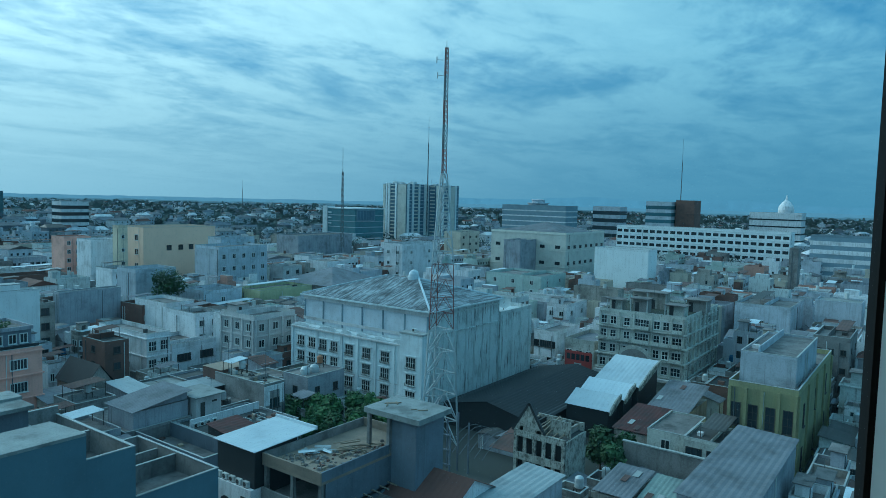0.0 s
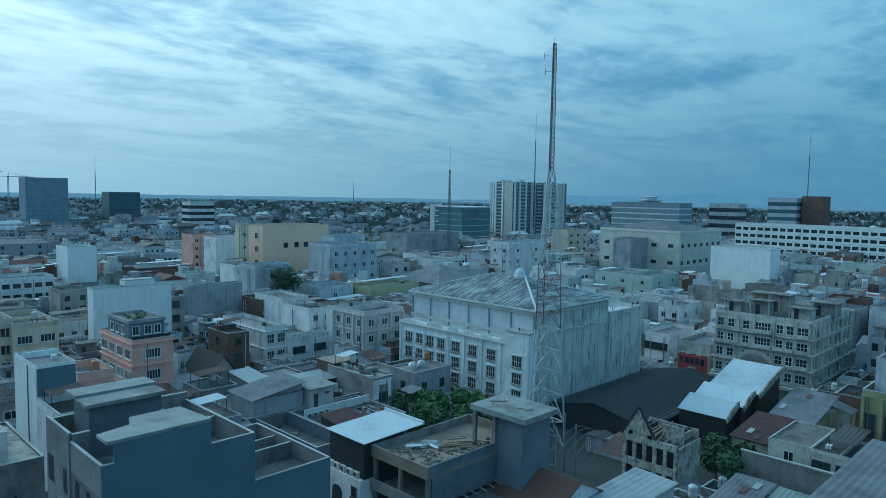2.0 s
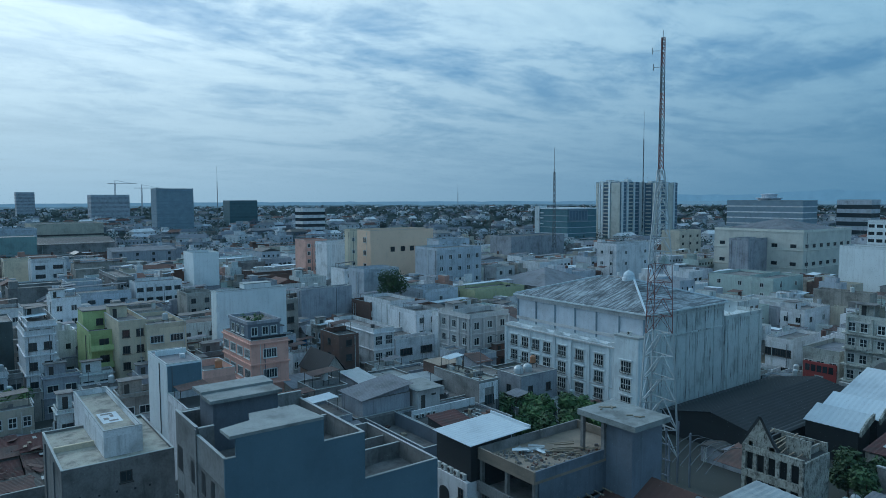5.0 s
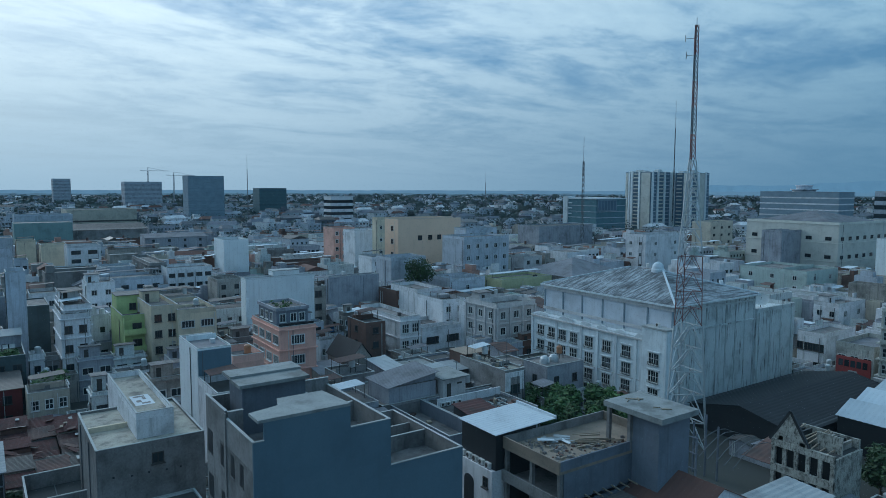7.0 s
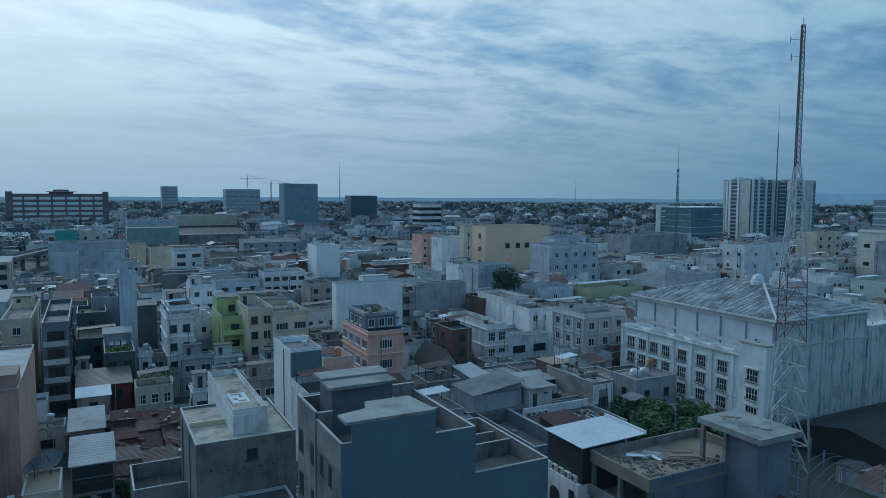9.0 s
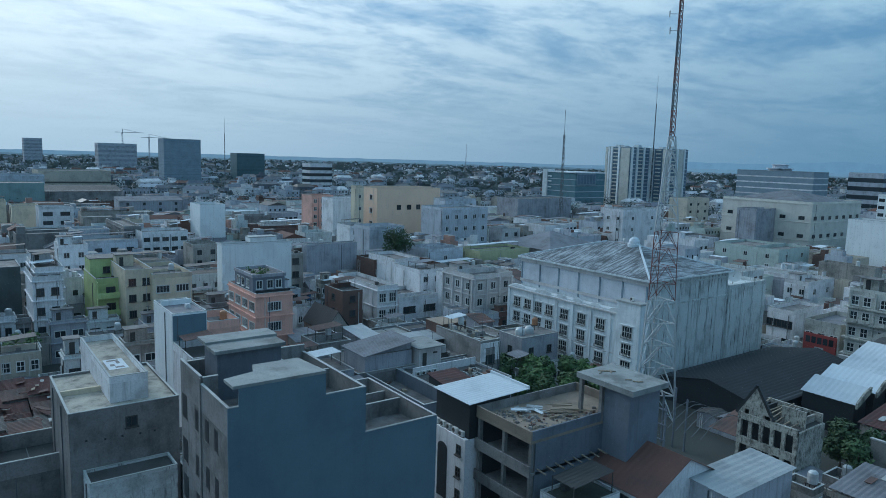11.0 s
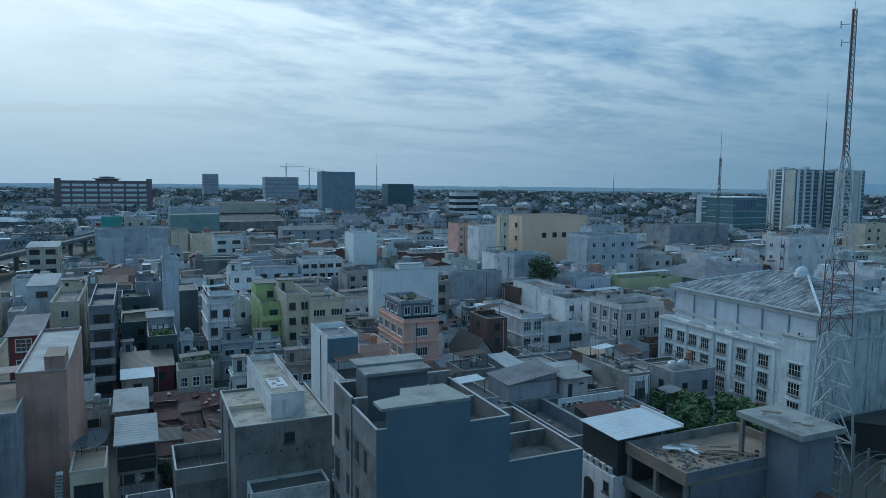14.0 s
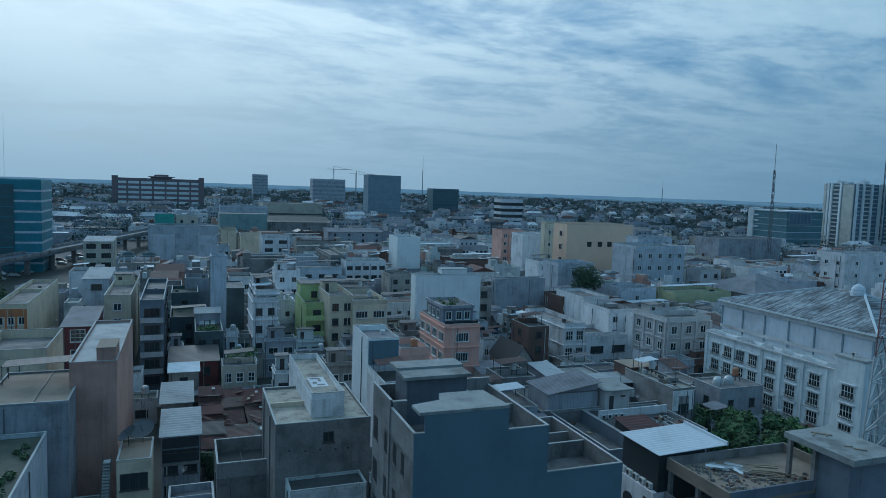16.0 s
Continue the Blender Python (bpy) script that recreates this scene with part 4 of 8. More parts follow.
    # scalloped parapet: flat runs with round-headed rises
    xs = [-110.9, -103.4, -96.4, -92.0, -87.4, -82.6]
    for i, x in enumerate(xs):
        w = 2.6 if i in (0, 1) else 1.5
        m = Mesh(MAINWHITE)
        arc = [(x + w * 0.9 * k, 0.55 * math.sqrt(max(0.0, 1 - k * k))) for k in (-1, -0.8, -0.5, -0.2, 0.2, 0.5, 0.8, 1)]
        cx = x + (2.7 if i < 2 else 1.0)
        low = [(cx - x + u - c[0], wy - 0.12 - c[1], wz - 0.4 + v) for u, v in arc]
        m.hull(low, [(a, b + 0.35, z) for a, b, z in low])
        m.put("parapet_arch", t)
    m = Mesh(LIGHTGREY)
    m.box(wx0 - 0.2 - c[0], wx1 - 5.3 - c[0], wy - 0.35 - c[1], wy - 0.01 - c[1], wz - 1.0, wz - 0.72)
    m.put("cornice", t)
    rows = (10.4, 7.2, 4.0, 0.9)
    for x, w in ((-108.3, 1.9), (-105.0, 1.9), (-101.8, 1.9), (-98.6, 1.9), (-94.4, 2.0), (-89.8, 2.0), (-85.0, 2.0), (-78.3, 2.1)):
        yy = wy - 0.5 if x > -80 else wy
        for z in rows:
            window(t, (x - c[0], yy - c[1], z), "-y", w, 1.9, 4, 2, FRAME_W)
            m = Mesh(MAINWHITE)
            m.box(x - w / 2 - 0.4 - c[0], x + w / 2 + 0.4 - c[0], yy - 0.28 - c[1], yy - 0.002 - c[1], z + 2.1, z + 2.28)
            m.put("window_hood", t)
            balustrade(t, x - w / 2 - 0.1, x + w / 2 + 0.1, yy, z - 0.22, c)
    for x in (-110.9, -103.5, -96.5, -92.2, -87.5, -82.8, -81.3):
        m = Mesh(MAINWHITE)
        m.box(x - 0.3 - c[0], x + 0.3 - c[0], wy - 0.2 - c[1], wy - c[1], 0, wz - 1.01)
        m.put("pilaster", t)
    for z in (6.6, 3.4):
        m = Mesh(LIGHTGREY)
        m.box(wx0 - c[0], wx1 - 5.3 - c[0], wy - 0.15 - c[1], wy - 0.01 - c[1], z - 0.12, z)
        m.put("ledge", t)
    # rear block of the side
    m = Mesh(STAINED)
    m.box(x0 + 8 - c[0], x1 + 0.5 - c[0], y1 + 0.02 - c[1], 140.0 - c[1], 0, 17.2)
    m.put("rear_block", t, "white rear block with long black rain stains")
    m = Mesh(STAINED)
    m.ring(x0 + 8 - c[0], x1 + 0.5 - c[0], y1 + 0.05 - c[1], 140.0 - c[1], 17.2, 18.0, 0.2)
    m.put("rear_parapet", t)
    for i in range(4):
        y = y1 + 0.6 + 3.9 * i
        m = Mesh(STAINED)
        m.box(x1 + 0.5 - c[0], x1 + 0.66 - c[0], y - c[1], y + 0.35 - c[1], 0, 17.2)
        m.put("pilaster", t)
    dish(-79.0, 133.0, 17.2, 1.5, 40, 50)
    ac_unit(-78.5, 100.0, 16.96, -90)


main_building()


# ---- half-finished block with the navy side wall ----
def navy_block():
    x0, x1, y0, ya, y1 = -64.1, -51.1, 17.1, 29.4, 37.2
    c = ((x0 + x1) / 2, (y0 + y1) / 2)
    t = thing("half_finished_block", (*c, 0), "half-finished concrete block with navy painted end wall", "building")
    taken(x0, x1, y0, ya, 22, 4)
    taken(x0, x1, ya, y1, 17.4, 4)
    X = lambda v: v - c[0]
    Y = lambda v: v - c[1]
    m = Mesh(GREY)
    m.box(X(x0), X(x1 - 0.2), Y(y0), Y(ya), 0, 19.6)
    m.put("wall", t)
    m = Mesh(GREY)
    m.box(X(x0), X(x1 - 0.2), Y(ya + 0.01), Y(y1), 0, 15.6)
    m.put("low_wall", t)
    # the painted wall steps down along its top
    m = Mesh(NAVY)
    for p, q, z in ((y0, 18.0, 22.0), (18.0, 25.5, 23.5), (25.5, ya, 21.6), (ya, y1, 17.4)):
        m.box(X(x1 - 0.19), X(x1), Y(p + 0.002), Y(q), 0, z)
    m.put("end_wall", t, "smooth navy blue painted end wall")
    for p, q, z in ((y0, 18.0, 22.0), (25.5, ya, 21.6), (ya, y1, 17.4)):
        m = Mesh(CAP)
        m.box(X(x1 - 0.22), X(x1 + 0.03), Y(p), Y(q), z + 0.003, z + 0.07)
        m.put("coping", t)
    # parapets round the decks
    def wall(a, b, p, q, z0, z1, mt=GREY, cap=True):
        m = Mesh(mt)
        m.box(X(a), X(b), Y(p), Y(q), z0, z1)
        m.put("parapet", t)
        if cap:
            k = Mesh(CAP)
            k.box(X(a - 0.03), X(b + 0.03), Y(p - 0.03), Y(q + 0.03), z1 + 0.003, z1 + 0.06)
            k.put("coping", t)
    wall(x0, -58.2, y0, y0 + 0.18, 19.6, 22.6)
    wall(-58.0, x1 - 0.22, y0, y0 + 0.18, 19.6, 22.0)
    wall(-58.25, -57.95, y0 + 0.2, 18.6, 19.6, 22.5)
    wall(x0, x0 + 0.18, y0 + 0.2, ya, 19.6, 22.3)
    wall(x0 + 0.2, x1 - 0.2, ya - 0.2, ya, 19.6, 21.6)
    wall(-58.1, -57.9, 26.0, ya - 0.2, 19.6, 21.4)
    wall(x0 + 0.2, -58.2, 26.4, 26.6, 19.6, 21.4)
    wall(x0, x0 + 0.18, ya, y1, 15.6, 17.4)
    wall(x0 + 0.2, x1 - 0.22, y1 - 0.18, y1, 15.6, 17.4)
    wall(-57.6, -57.4, ya, y1 - 0.2, 15.6, 17.2)
    wall(-60.6, -60.4, ya, y1 - 0.2, 15.6, 17.0)
    for a, b, p, q, z in ((x0 + 0.2, x1 - 0.22, y0 + 0.2, ya - 0.2, 19.6), (x0 + 0.2, x1 - 0.22, ya, y1 - 0.2, 15.6)):
        m = Mesh(SLAB)
        m.box(X(a), X(b), Y(p), Y(q), z + 0.004, z + 0.05)
        m.put("roof", t)
    # stair heads with pale slabs
    m = Mesh(PALEDARK)
    m.box(X(-63.0), X(-59.4), Y(19.0), Y(25.0), 19.66, 24.2)
    m.put("stair_head", t)
    m = Mesh(LIGHTSLAB)
    m.box(X(-63.9), X(-61.4), Y(18.6), Y(25.4), 24.3, 24.6)
    m.put("slab", t)
    m = Mesh(LIGHTSLAB)
    m.box(X(-61.35), X(-58.8), Y(18.6), Y(25.2), 24.1, 24.4)
    m.put("slab", t)
    m = Mesh(GREY)
    m.box(X(-55.3), X(x1 - 0.4), Y(20.9), Y(24.8), 19.66, 23.49)
    m.put("stair_head", t)
    m = Mesh(LIGHTSLAB)
    m.hull([(X(a), Y(b), 23.504) for a, b in ((-53.2, 17.5), (x1 + 0.05, 17.5), (x1 + 0.05, 25.5), (-55.7, 25.0), (-55.7, 20.8), (-53.9, 20.2))],
           [(X(a), Y(b), 23.75) for a, b in ((-53.2, 17.5), (x1 + 0.05, 17.5), (x1 + 0.05, 25.5), (-55.7, 25.0), (-55.7, 20.8), (-53.9, 20.2))])
    m.put("slab", t)
    # a joint between the two bays; dark panels give unglazed openings their shade
    m = Mesh(GREY)
    m.box(X(-58.3), X(-57.9), Y(y0 - 0.12), Y(y0), 0, 22.5)
    m.put("pilaster", t)
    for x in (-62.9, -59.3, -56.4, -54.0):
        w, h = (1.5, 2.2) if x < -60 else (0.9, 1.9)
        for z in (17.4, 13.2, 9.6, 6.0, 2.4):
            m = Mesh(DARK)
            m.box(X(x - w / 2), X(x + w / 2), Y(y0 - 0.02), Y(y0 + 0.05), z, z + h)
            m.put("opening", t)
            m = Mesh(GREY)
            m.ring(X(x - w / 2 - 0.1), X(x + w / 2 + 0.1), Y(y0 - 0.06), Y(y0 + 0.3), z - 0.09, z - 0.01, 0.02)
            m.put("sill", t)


navy_block()


# ---- concrete frame with open floors ----
def unfinished():
    x0, x1, y0, y1 = -56.1, -47.4, 46.2, 61.8
    c = ((x0 + x1) / 2, (y0 + y1) / 2)
    t = thing("unfinished_building", (*c, 0), "unfinished concrete building with open floors and rubble", "building")
    taken(x0, x1, y0, y1, 15, 1)
    X = lambda v: v - c[0]
    Y = lambda v: v - c[1]
    for i, z in enumerate((3.4, 7.0, 10.6, 14.0)):
        m = Mesh(BROWNSLAB if i == 3 else GREY)
        m.box(X(x0), X(x1), Y(y0), Y(y1), z - 0.3, z)
        m.put("floor_slab", t)
        if i < 3:
            m = Mesh(GREY)
            m.box(X(x0), X(x1), Y(y0 - 0.1), Y(y0 + 0.1), z - 0.45, z + 0.75)
            m.put("beam", t)
    for x in (x0 + 0.3, (x0 + x1) / 2, x1 - 0.3):
        for y in (y0 + 0.4, y0 + 5.5, y0 + 10.5, y1 - 0.4):
            m = Mesh(GREY)
            m.box(X(x - 0.2), X(x + 0.2), Y(y - 0.2), Y(y + 0.2), 0, 13.7)
            m.put("column", t)
    for p, q, w, e in ((y0, y0 + 0.18, x0, x1), (y1 - 0.18, y1, x0, x1)):
        m = Mesh(BROWNSLAB)
        m.box(X(w), X(e), Y(p), Y(q), 14.003, 15.0)
        m.put("parapet", t)
    for a in (x0, x1 - 0.18):
        m = Mesh(PALEDARK if a > x0 else GREY)
        m.box(X(a), X(a + 0.18), Y(y0 + 0.19), Y(y1 - 0.19), 14.003, 15.0)
        m.put("parapet", t)
    m = Mesh(PALEDARK)
    m.box(X(x1 - 0.15), X(x1), Y(y0 + 0.7), Y(y1), 3.41, 13.69)
    m.put("side_wall", t)
    # near-black panel puts shade inside the open floors
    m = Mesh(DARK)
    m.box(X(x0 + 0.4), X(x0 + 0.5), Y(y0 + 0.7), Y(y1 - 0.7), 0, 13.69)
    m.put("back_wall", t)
    for i in range(11):
        y = y0 + 1.0 + 1.3 * i
        m = Mesh(TIMBER)
        m.bar((X(x1), Y(y), 10.9), (X(x1 + 1.3), Y(y), 10.8), 0.12)
        m.put("prop", t)
    # stair house at the back corner
    a, b, p, q = -51.0, -43.2, 56.2, 62.2
    s = thing("stair_house", ((a + b) / 2, (p + q) / 2, 0), "bare concrete stair house with broad flat slab", "stair house")
    taken(a, b, p, q, 18.5, 8)
    d = ((a + b) / 2, (p + q) / 2)
    m = Mesh(PALEDARK)
    m.box(x1 + 0.01 - d[0], b - 0.8 - d[0], p + 0.6 - d[1], q - 0.4 - d[1], 0, 18.0)
    m.put("wall", s)
    for x, y in ((a + 0.5, p + 0.4), (x1 - 0.2, p + 0.4), (a + 0.5, q - 0.4)):
        m = Mesh(GREY)
        m.box(x - 0.2 - d[0], x + 0.2 - d[0], y - 0.2 - d[1], y + 0.2 - d[1], 14.01, 18.0)
        m.put("column", s)
    m = Mesh(PALEDARK)
    m.box(a + 0.8 - d[0], x1 - d[0], q - 0.6 - d[1], q - 0.45 - d[1], 14.01, 18.0)
    m.put("back_wall", s)
    m = Mesh(LIGHTSLAB)
    m.box(a - d[0], b - d[0], p - d[1], q - d[1], 18.004, 18.6)
    m.put("slab", s)
    rng = random.Random(4)
    for k in range(14):
        length, w = rng.uniform(1.5, 3.6), rng.uniform(0.12, 0.3)
        px, py = rng.uniform(-53, -50), rng.uniform(53, 57)
        ang = radians(55 + rng.gauss(0, 12))
        h = 14.08 + 0.07 * (k // 2)
        o = thing("plank", (px, py, h), "loose weathered timber plank on a roof deck", "plank", "loose planks")
        m = Mesh(TIMBER)
        m.bar((-math.cos(ang) * length / 2, -math.sin(ang) * length / 2, 0), (math.cos(ang) * length / 2, math.sin(ang) * length / 2, 0.05), w * 0.6)
        m.put("board", o)
    for k in range(9):
        o = thing("metal_sheet", (-53.4 + rng.uniform(-0.8, 0.8), 51.4 + rng.uniform(-1.2, 1.2), 14.06 + 0.05 * k), "loose pale metal sheet on a roof deck", "metal sheet", "loose sheets")
        m = Mesh(BRIGHT if k % 4 == 0 else WORNSHEET)
        q = radians(40 + rng.gauss(0, 22))
        ring = [(0.9 * a * math.cos(q) - 0.17 * b * math.sin(q), 0.9 * a * math.sin(q) + 0.17 * b * math.cos(q)) for a, b in ((-1, -1), (1, -1), (1, 1), (-1, 1))]
        m.hull([(u, v, 0.02 * i) for i, (u, v) in enumerate(ring)], [(u, v, 0.03 + 0.05 * i) for i, (u, v) in enumerate(ring)])
        m.put("sheet", o)
    for k in range(7):
        o = thing("plank", (rng.uniform(-49.5, -45.0), rng.uniform(57.5, 61.2), 18.65), "short timber offcut lying on a concrete slab", "plank", "offcuts on the slab")
        m = Mesh(TIMBER)
        q, l = rng.uniform(0, 3.1), rng.uniform(0.3, 0.9)
        m.bar((-l * math.cos(q), -l * math.sin(q), 0), (l * math.cos(q), l * math.sin(q), 0.02), 0.1)
        m.put("board", o)
    m = Mesh(SLAB, GREY, TIMBER, BRICK)
    for k in range(240):
        g = rng.choice(((-52.5, 50.5), (-49.5, 49.5), (-50, 53.5), (-54, 49), (-48.6, 57.5)))
        px, py = g[0] + rng.gauss(0, 0.8), g[1] + rng.gauss(0, 0.9)
        s2 = rng.uniform(0.08, 0.34)
        if x0 + 0.4 < px < x1 - 0.4 and y0 + 0.4 < py < y1 - 0.4:
            m.hull([(px + s2 * math.cos(u + k), py + s2 * math.sin(u + k), 13.99) for u in (0, 1.5, 3.3, 4.6)],
                   [(px + 0.6 * s2 * math.cos(u + k), py + 0.6 * s2 * math.sin(u + k), 14.0 + s2 * 0.7) for u in (0, 1.5, 3.3, 4.6)], k % 4)
    tagged(m.put("rubble"), "scattered pale rubble and bags on a roof", "rubble", kind="stuff")


unfinished()


# ---- shop with a bright sheet roof and a black hoarding ----
def sheet_shop():
    x0, x1, y0, y1 = -62.5, -56.3, 44.9, 51.2
    c = ((x0 + x1) / 2, (y0 + y1) / 2)
    t = thing("shop", (*c, 0), "white shop with black hoarding and bright sheet roof", "building")
    taken(x0, x1, y0, y1, 15.5, 1)
    X = lambda v: v - c[0]
    Y = lambda v: v - c[1]
    m = Mesh(WHITE)
    m.box(X(x0), X(x1), Y(y0), Y(y1), 0, 11.2)
    m.put("wall", t)
    m = Mesh(DARK)
    m.box(X(x0), X(x1), Y(y0 + 0.5), Y(y1), 11.2, 15.2)
    m.put("hoarding", t)
    m = Mesh(BRIGHT)
    corrugated(m, X(x0 - 0.3), X(x1 + 0.4), Y(y0 + 0.1), Y(y1 + 2.5), 15.35, 15.6, 15.35, 15.6, 0.5)
    m.put("roof_sheet", t, "bright white metal roof sheet")
    m = Mesh(BRIGHT)
    m.box(X(x0 - 0.3), X(x1 + 0.4), Y(y1 + 2.5), Y(y1 + 2.7), 15.5, 15.9)
    m.put("flashing", t)
    m = Mesh(DARK)
    arc = [(0.9 * math.cos(a), 0.6 * math.sin(a)) for a in (0, 0.6, 1.2, 1.57, 1.94, 2.54, 3.14)]
    ring = [(X(-60.4) - 0.9, 3.0), (X(-60.4) + 0.9, 3.0)] + [(X(-60.4) + u, 9.0 + v) for u, v in arc]
    m.hull([(u, Y(y0 - 0.04), v) for u, v in ring], [(u, Y(y0 + 0.04), v) for u, v in ring])
    m.put("tall_window", t)
    for z in (4.0, 6.6, 9.2):
        window(t, (X(-57.4), Y(y0), z), "-y", 0.7, 1.0, 2, 2, FRAME_D)
    for i in range(5):
        ac_unit(-62.0 + 1.15 * i, 45.2, 11.2, -90)


sheet_shop()


# ---- ruin, tile-roofed house, bright lean-to roofs ----
def ruin():
    x0, x1, y0, y1 = -48.6, -40.5, 85.9, 93.0
    c = ((x0 + x1) / 2, (y0 + y1) / 2)
    t = thing("ruined_house", (*c, 0), "roofless old house with blackened pale plaster walls", "ruin")
    taken(x0, x1, y0, y1, 9, 3.5)
    X = lambda v: v - c[0]
    Y = lambda v: v - c[1]
    # front wall with tall openings between piers
    for i in range(6):
        m = Mesh(RUINED)
        a = x0 + (x1 - x0 - 0.5) * i / 5
        m.box(X(a), X(a + 0.5), Y(y0), Y(y0 + 0.3), 0, 8.6)
        m.put("pier", t)
    for z0, z1 in ((0, 2.0), (4.6, 5.6), (8.0, 8.9)):
        m = Mesh(RUINED)
        m.box(X(x0), X(x1), Y(y0 - 0.06), Y(y0 + 0.36), z0, z1)
        m.put("band", t)
    # dark sheet behind the openings stands in for interior shade
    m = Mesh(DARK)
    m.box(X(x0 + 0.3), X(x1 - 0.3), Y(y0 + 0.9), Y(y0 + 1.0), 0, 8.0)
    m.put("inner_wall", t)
    m = Mesh(RUINED)
    m.hull([(X(a), Y(y0 + 0.05), z) for a, z in ((x0, 8.9), (x0 + 4.6, 8.9), (x0 + 2.3, 12.8))], [(X(a), Y(y0 + 0.4), z) for a, z in ((x0, 8.9), (x0 + 4.6, 8.9), (x0 + 2.3, 12.8))])
    m.put("gable", t)
    for a, b, za, zb in ((x0 - 0.3, x0 + 2.3, 8.7, 13.05), (x0 + 2.3, x0 + 4.9, 13.05, 8.7)):
        m = Mesh(DARK)
        m.bar((X(a), Y(y0 + 0.2), za), (X(b), Y(y0 + 0.2), zb), 0.35)
        m.put("gable_coping", t)
    for a in (x0, x1 - 0.3):
        m = Mesh(RUINED)
        m.box(X(a), X(a + 0.3), Y(y0 + 0.4), Y(y1), 0, 8.4 if a > x0 else 8.9)
        m.put("side_wall", t)
    m = Mesh(RUINED)
    m.box(X(x0 + 0.3), X(x1 - 0.3), Y(y1 - 0.3), Y(y1), 0, 9.6)
    m.put("back_wall", t)
    m = Mesh(BITUMEN)
    m.box(X(x0 + 4.6), X(x1 - 0.32), Y(y0 + 1.2), Y(y1 - 0.32), 8.2, 8.4)
    m.put("deck", t)
    m = Mesh(RUINED)
    m.box(X(x1 - 3.6), X(x1 - 0.4), Y(y0 + 2.6), Y(y0 + 2.8), 8.4, 10.6)
    m.put("upper_wall", t)
    rng = random.Random(8)
    for k in range(16):
        a = x0 + rng.uniform(0.2, 7.4)
        m = Mesh(rng.choice((RUINED, OLD, DARK)))
        w = rng.uniform(0.3, 0.9)
        m.box(X(a), X(a + w), Y(y0 + 0.02), Y(y0 + 0.32), 8.9, 8.9 + rng.uniform(0.15, 0.8)) if k < 9 else m.box(X(a), X(a + 0.25), Y(y0 + rng.uniform(1.5, 6)), Y(y0 + 6.6), 8.41, 8.6 + rng.uniform(0.2, 1.6))
        m.put("broken_wall", t)
    for k in range(7):
        a = x0 + 1.0 + 0.95 * k
        m = Mesh(TIMBER)
        m.bar((X(a), Y(y0 + 0.3), 8.6), (X(a + rng.uniform(-0.6, 0.6)), Y(y1 - 0.4), 9.4 + rng.uniform(-0.5, 0.5)), 0.14)
        m.put("rafter", t)
    m = Mesh(RUST)
    corrugated(m, X(x0 - 4.5), X(x0 - 0.1), Y(y0 + 0.5), Y(y1), 5.0, 6.2, 5.0, 6.2)
    m.put("lean_to", t)


ruin()


def bright_roofs():
    """Three stepped bright sheet roofs that slope towards the yard."""
    for x0, x1, y0, y1, lo, hi in ((-52.7, -43.6, 123.0, 134.2, 8.0, 11.0), (-53.3, -44.3, 117.9, 122.7, 6.6, 8.5), (-53.6, -45.0, 112.9, 117.6, 5.5, 7.4)):
        c = ((x0 + x1) / 2, (y0 + y1) / 2)
        t = thing("market_hall", (*c, 0), "old market hall under bright white sheet roof", "building", "market halls")
        taken(x0, x1, y0, y1, hi, 5.5)
        m = Mesh(BRIGHT)
        corrugated(m, x0 - c[0], x1 - c[0], y0 - c[1], y1 - c[1], lo, hi, lo, hi, 0.8)
        m.put("roof_sheet", t)
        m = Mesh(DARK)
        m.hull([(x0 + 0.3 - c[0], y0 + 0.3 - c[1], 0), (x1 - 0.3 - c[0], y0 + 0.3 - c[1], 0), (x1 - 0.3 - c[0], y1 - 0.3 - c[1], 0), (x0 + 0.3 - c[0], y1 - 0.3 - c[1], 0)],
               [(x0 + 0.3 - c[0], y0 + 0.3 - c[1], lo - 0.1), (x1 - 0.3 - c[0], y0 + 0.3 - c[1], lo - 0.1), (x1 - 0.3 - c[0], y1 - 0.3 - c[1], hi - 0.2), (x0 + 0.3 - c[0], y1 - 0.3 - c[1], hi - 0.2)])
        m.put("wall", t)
        m = Mesh(RUINED)
        m.hull([(x1 - c[0], y0 - c[1], lo - 0.6), (x1 - c[0], y1 - c[1], hi - 0.6), (x1 - c[0], y1 - c[1], hi + 0.3), (x1 - c[0], (y0 + y1) / 2 - c[1], (lo + hi) / 2 + 0.7), (x1 - c[0], y0 - c[1], lo + 0.3)],
               [(x1 + 0.3 - c[0], y0 - c[1], lo - 0.6), (x1 + 0.3 - c[0], y1 - c[1], hi - 0.6), (x1 + 0.3 - c[0], y1 - c[1], hi + 0.3), (x1 + 0.3 - c[0], (y0 + y1) / 2 - c[1], (lo + hi) / 2 + 0.7), (x1 + 0.3 - c[0], y0 - c[1], lo + 0.3)])
        m.put("fire_wall", t)


bright_roofs()
shophouse("tiled_house", -47.2, -38.9, 54.3, 66.0, 12.2, WHITE, "white house with dark red-brown gable roof", style="x", rise=3.0, roof=TILE, front=2, flank=4, floors=3, low=1, frame_mat=FRAME_D, win=(1.0, 1.3))
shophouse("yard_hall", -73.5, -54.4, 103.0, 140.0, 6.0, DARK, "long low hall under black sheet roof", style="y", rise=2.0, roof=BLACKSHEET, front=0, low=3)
shophouse("side_house", -46.6, -42.0, 47.0, 53.6, 9.0, WHITE, "small white house with mossy flat roof", front=3, flank=2, floors=2, win=(0.9, 1.5), roof=MOSS, para=0.35, low=1, frame_mat=FRAME_D)
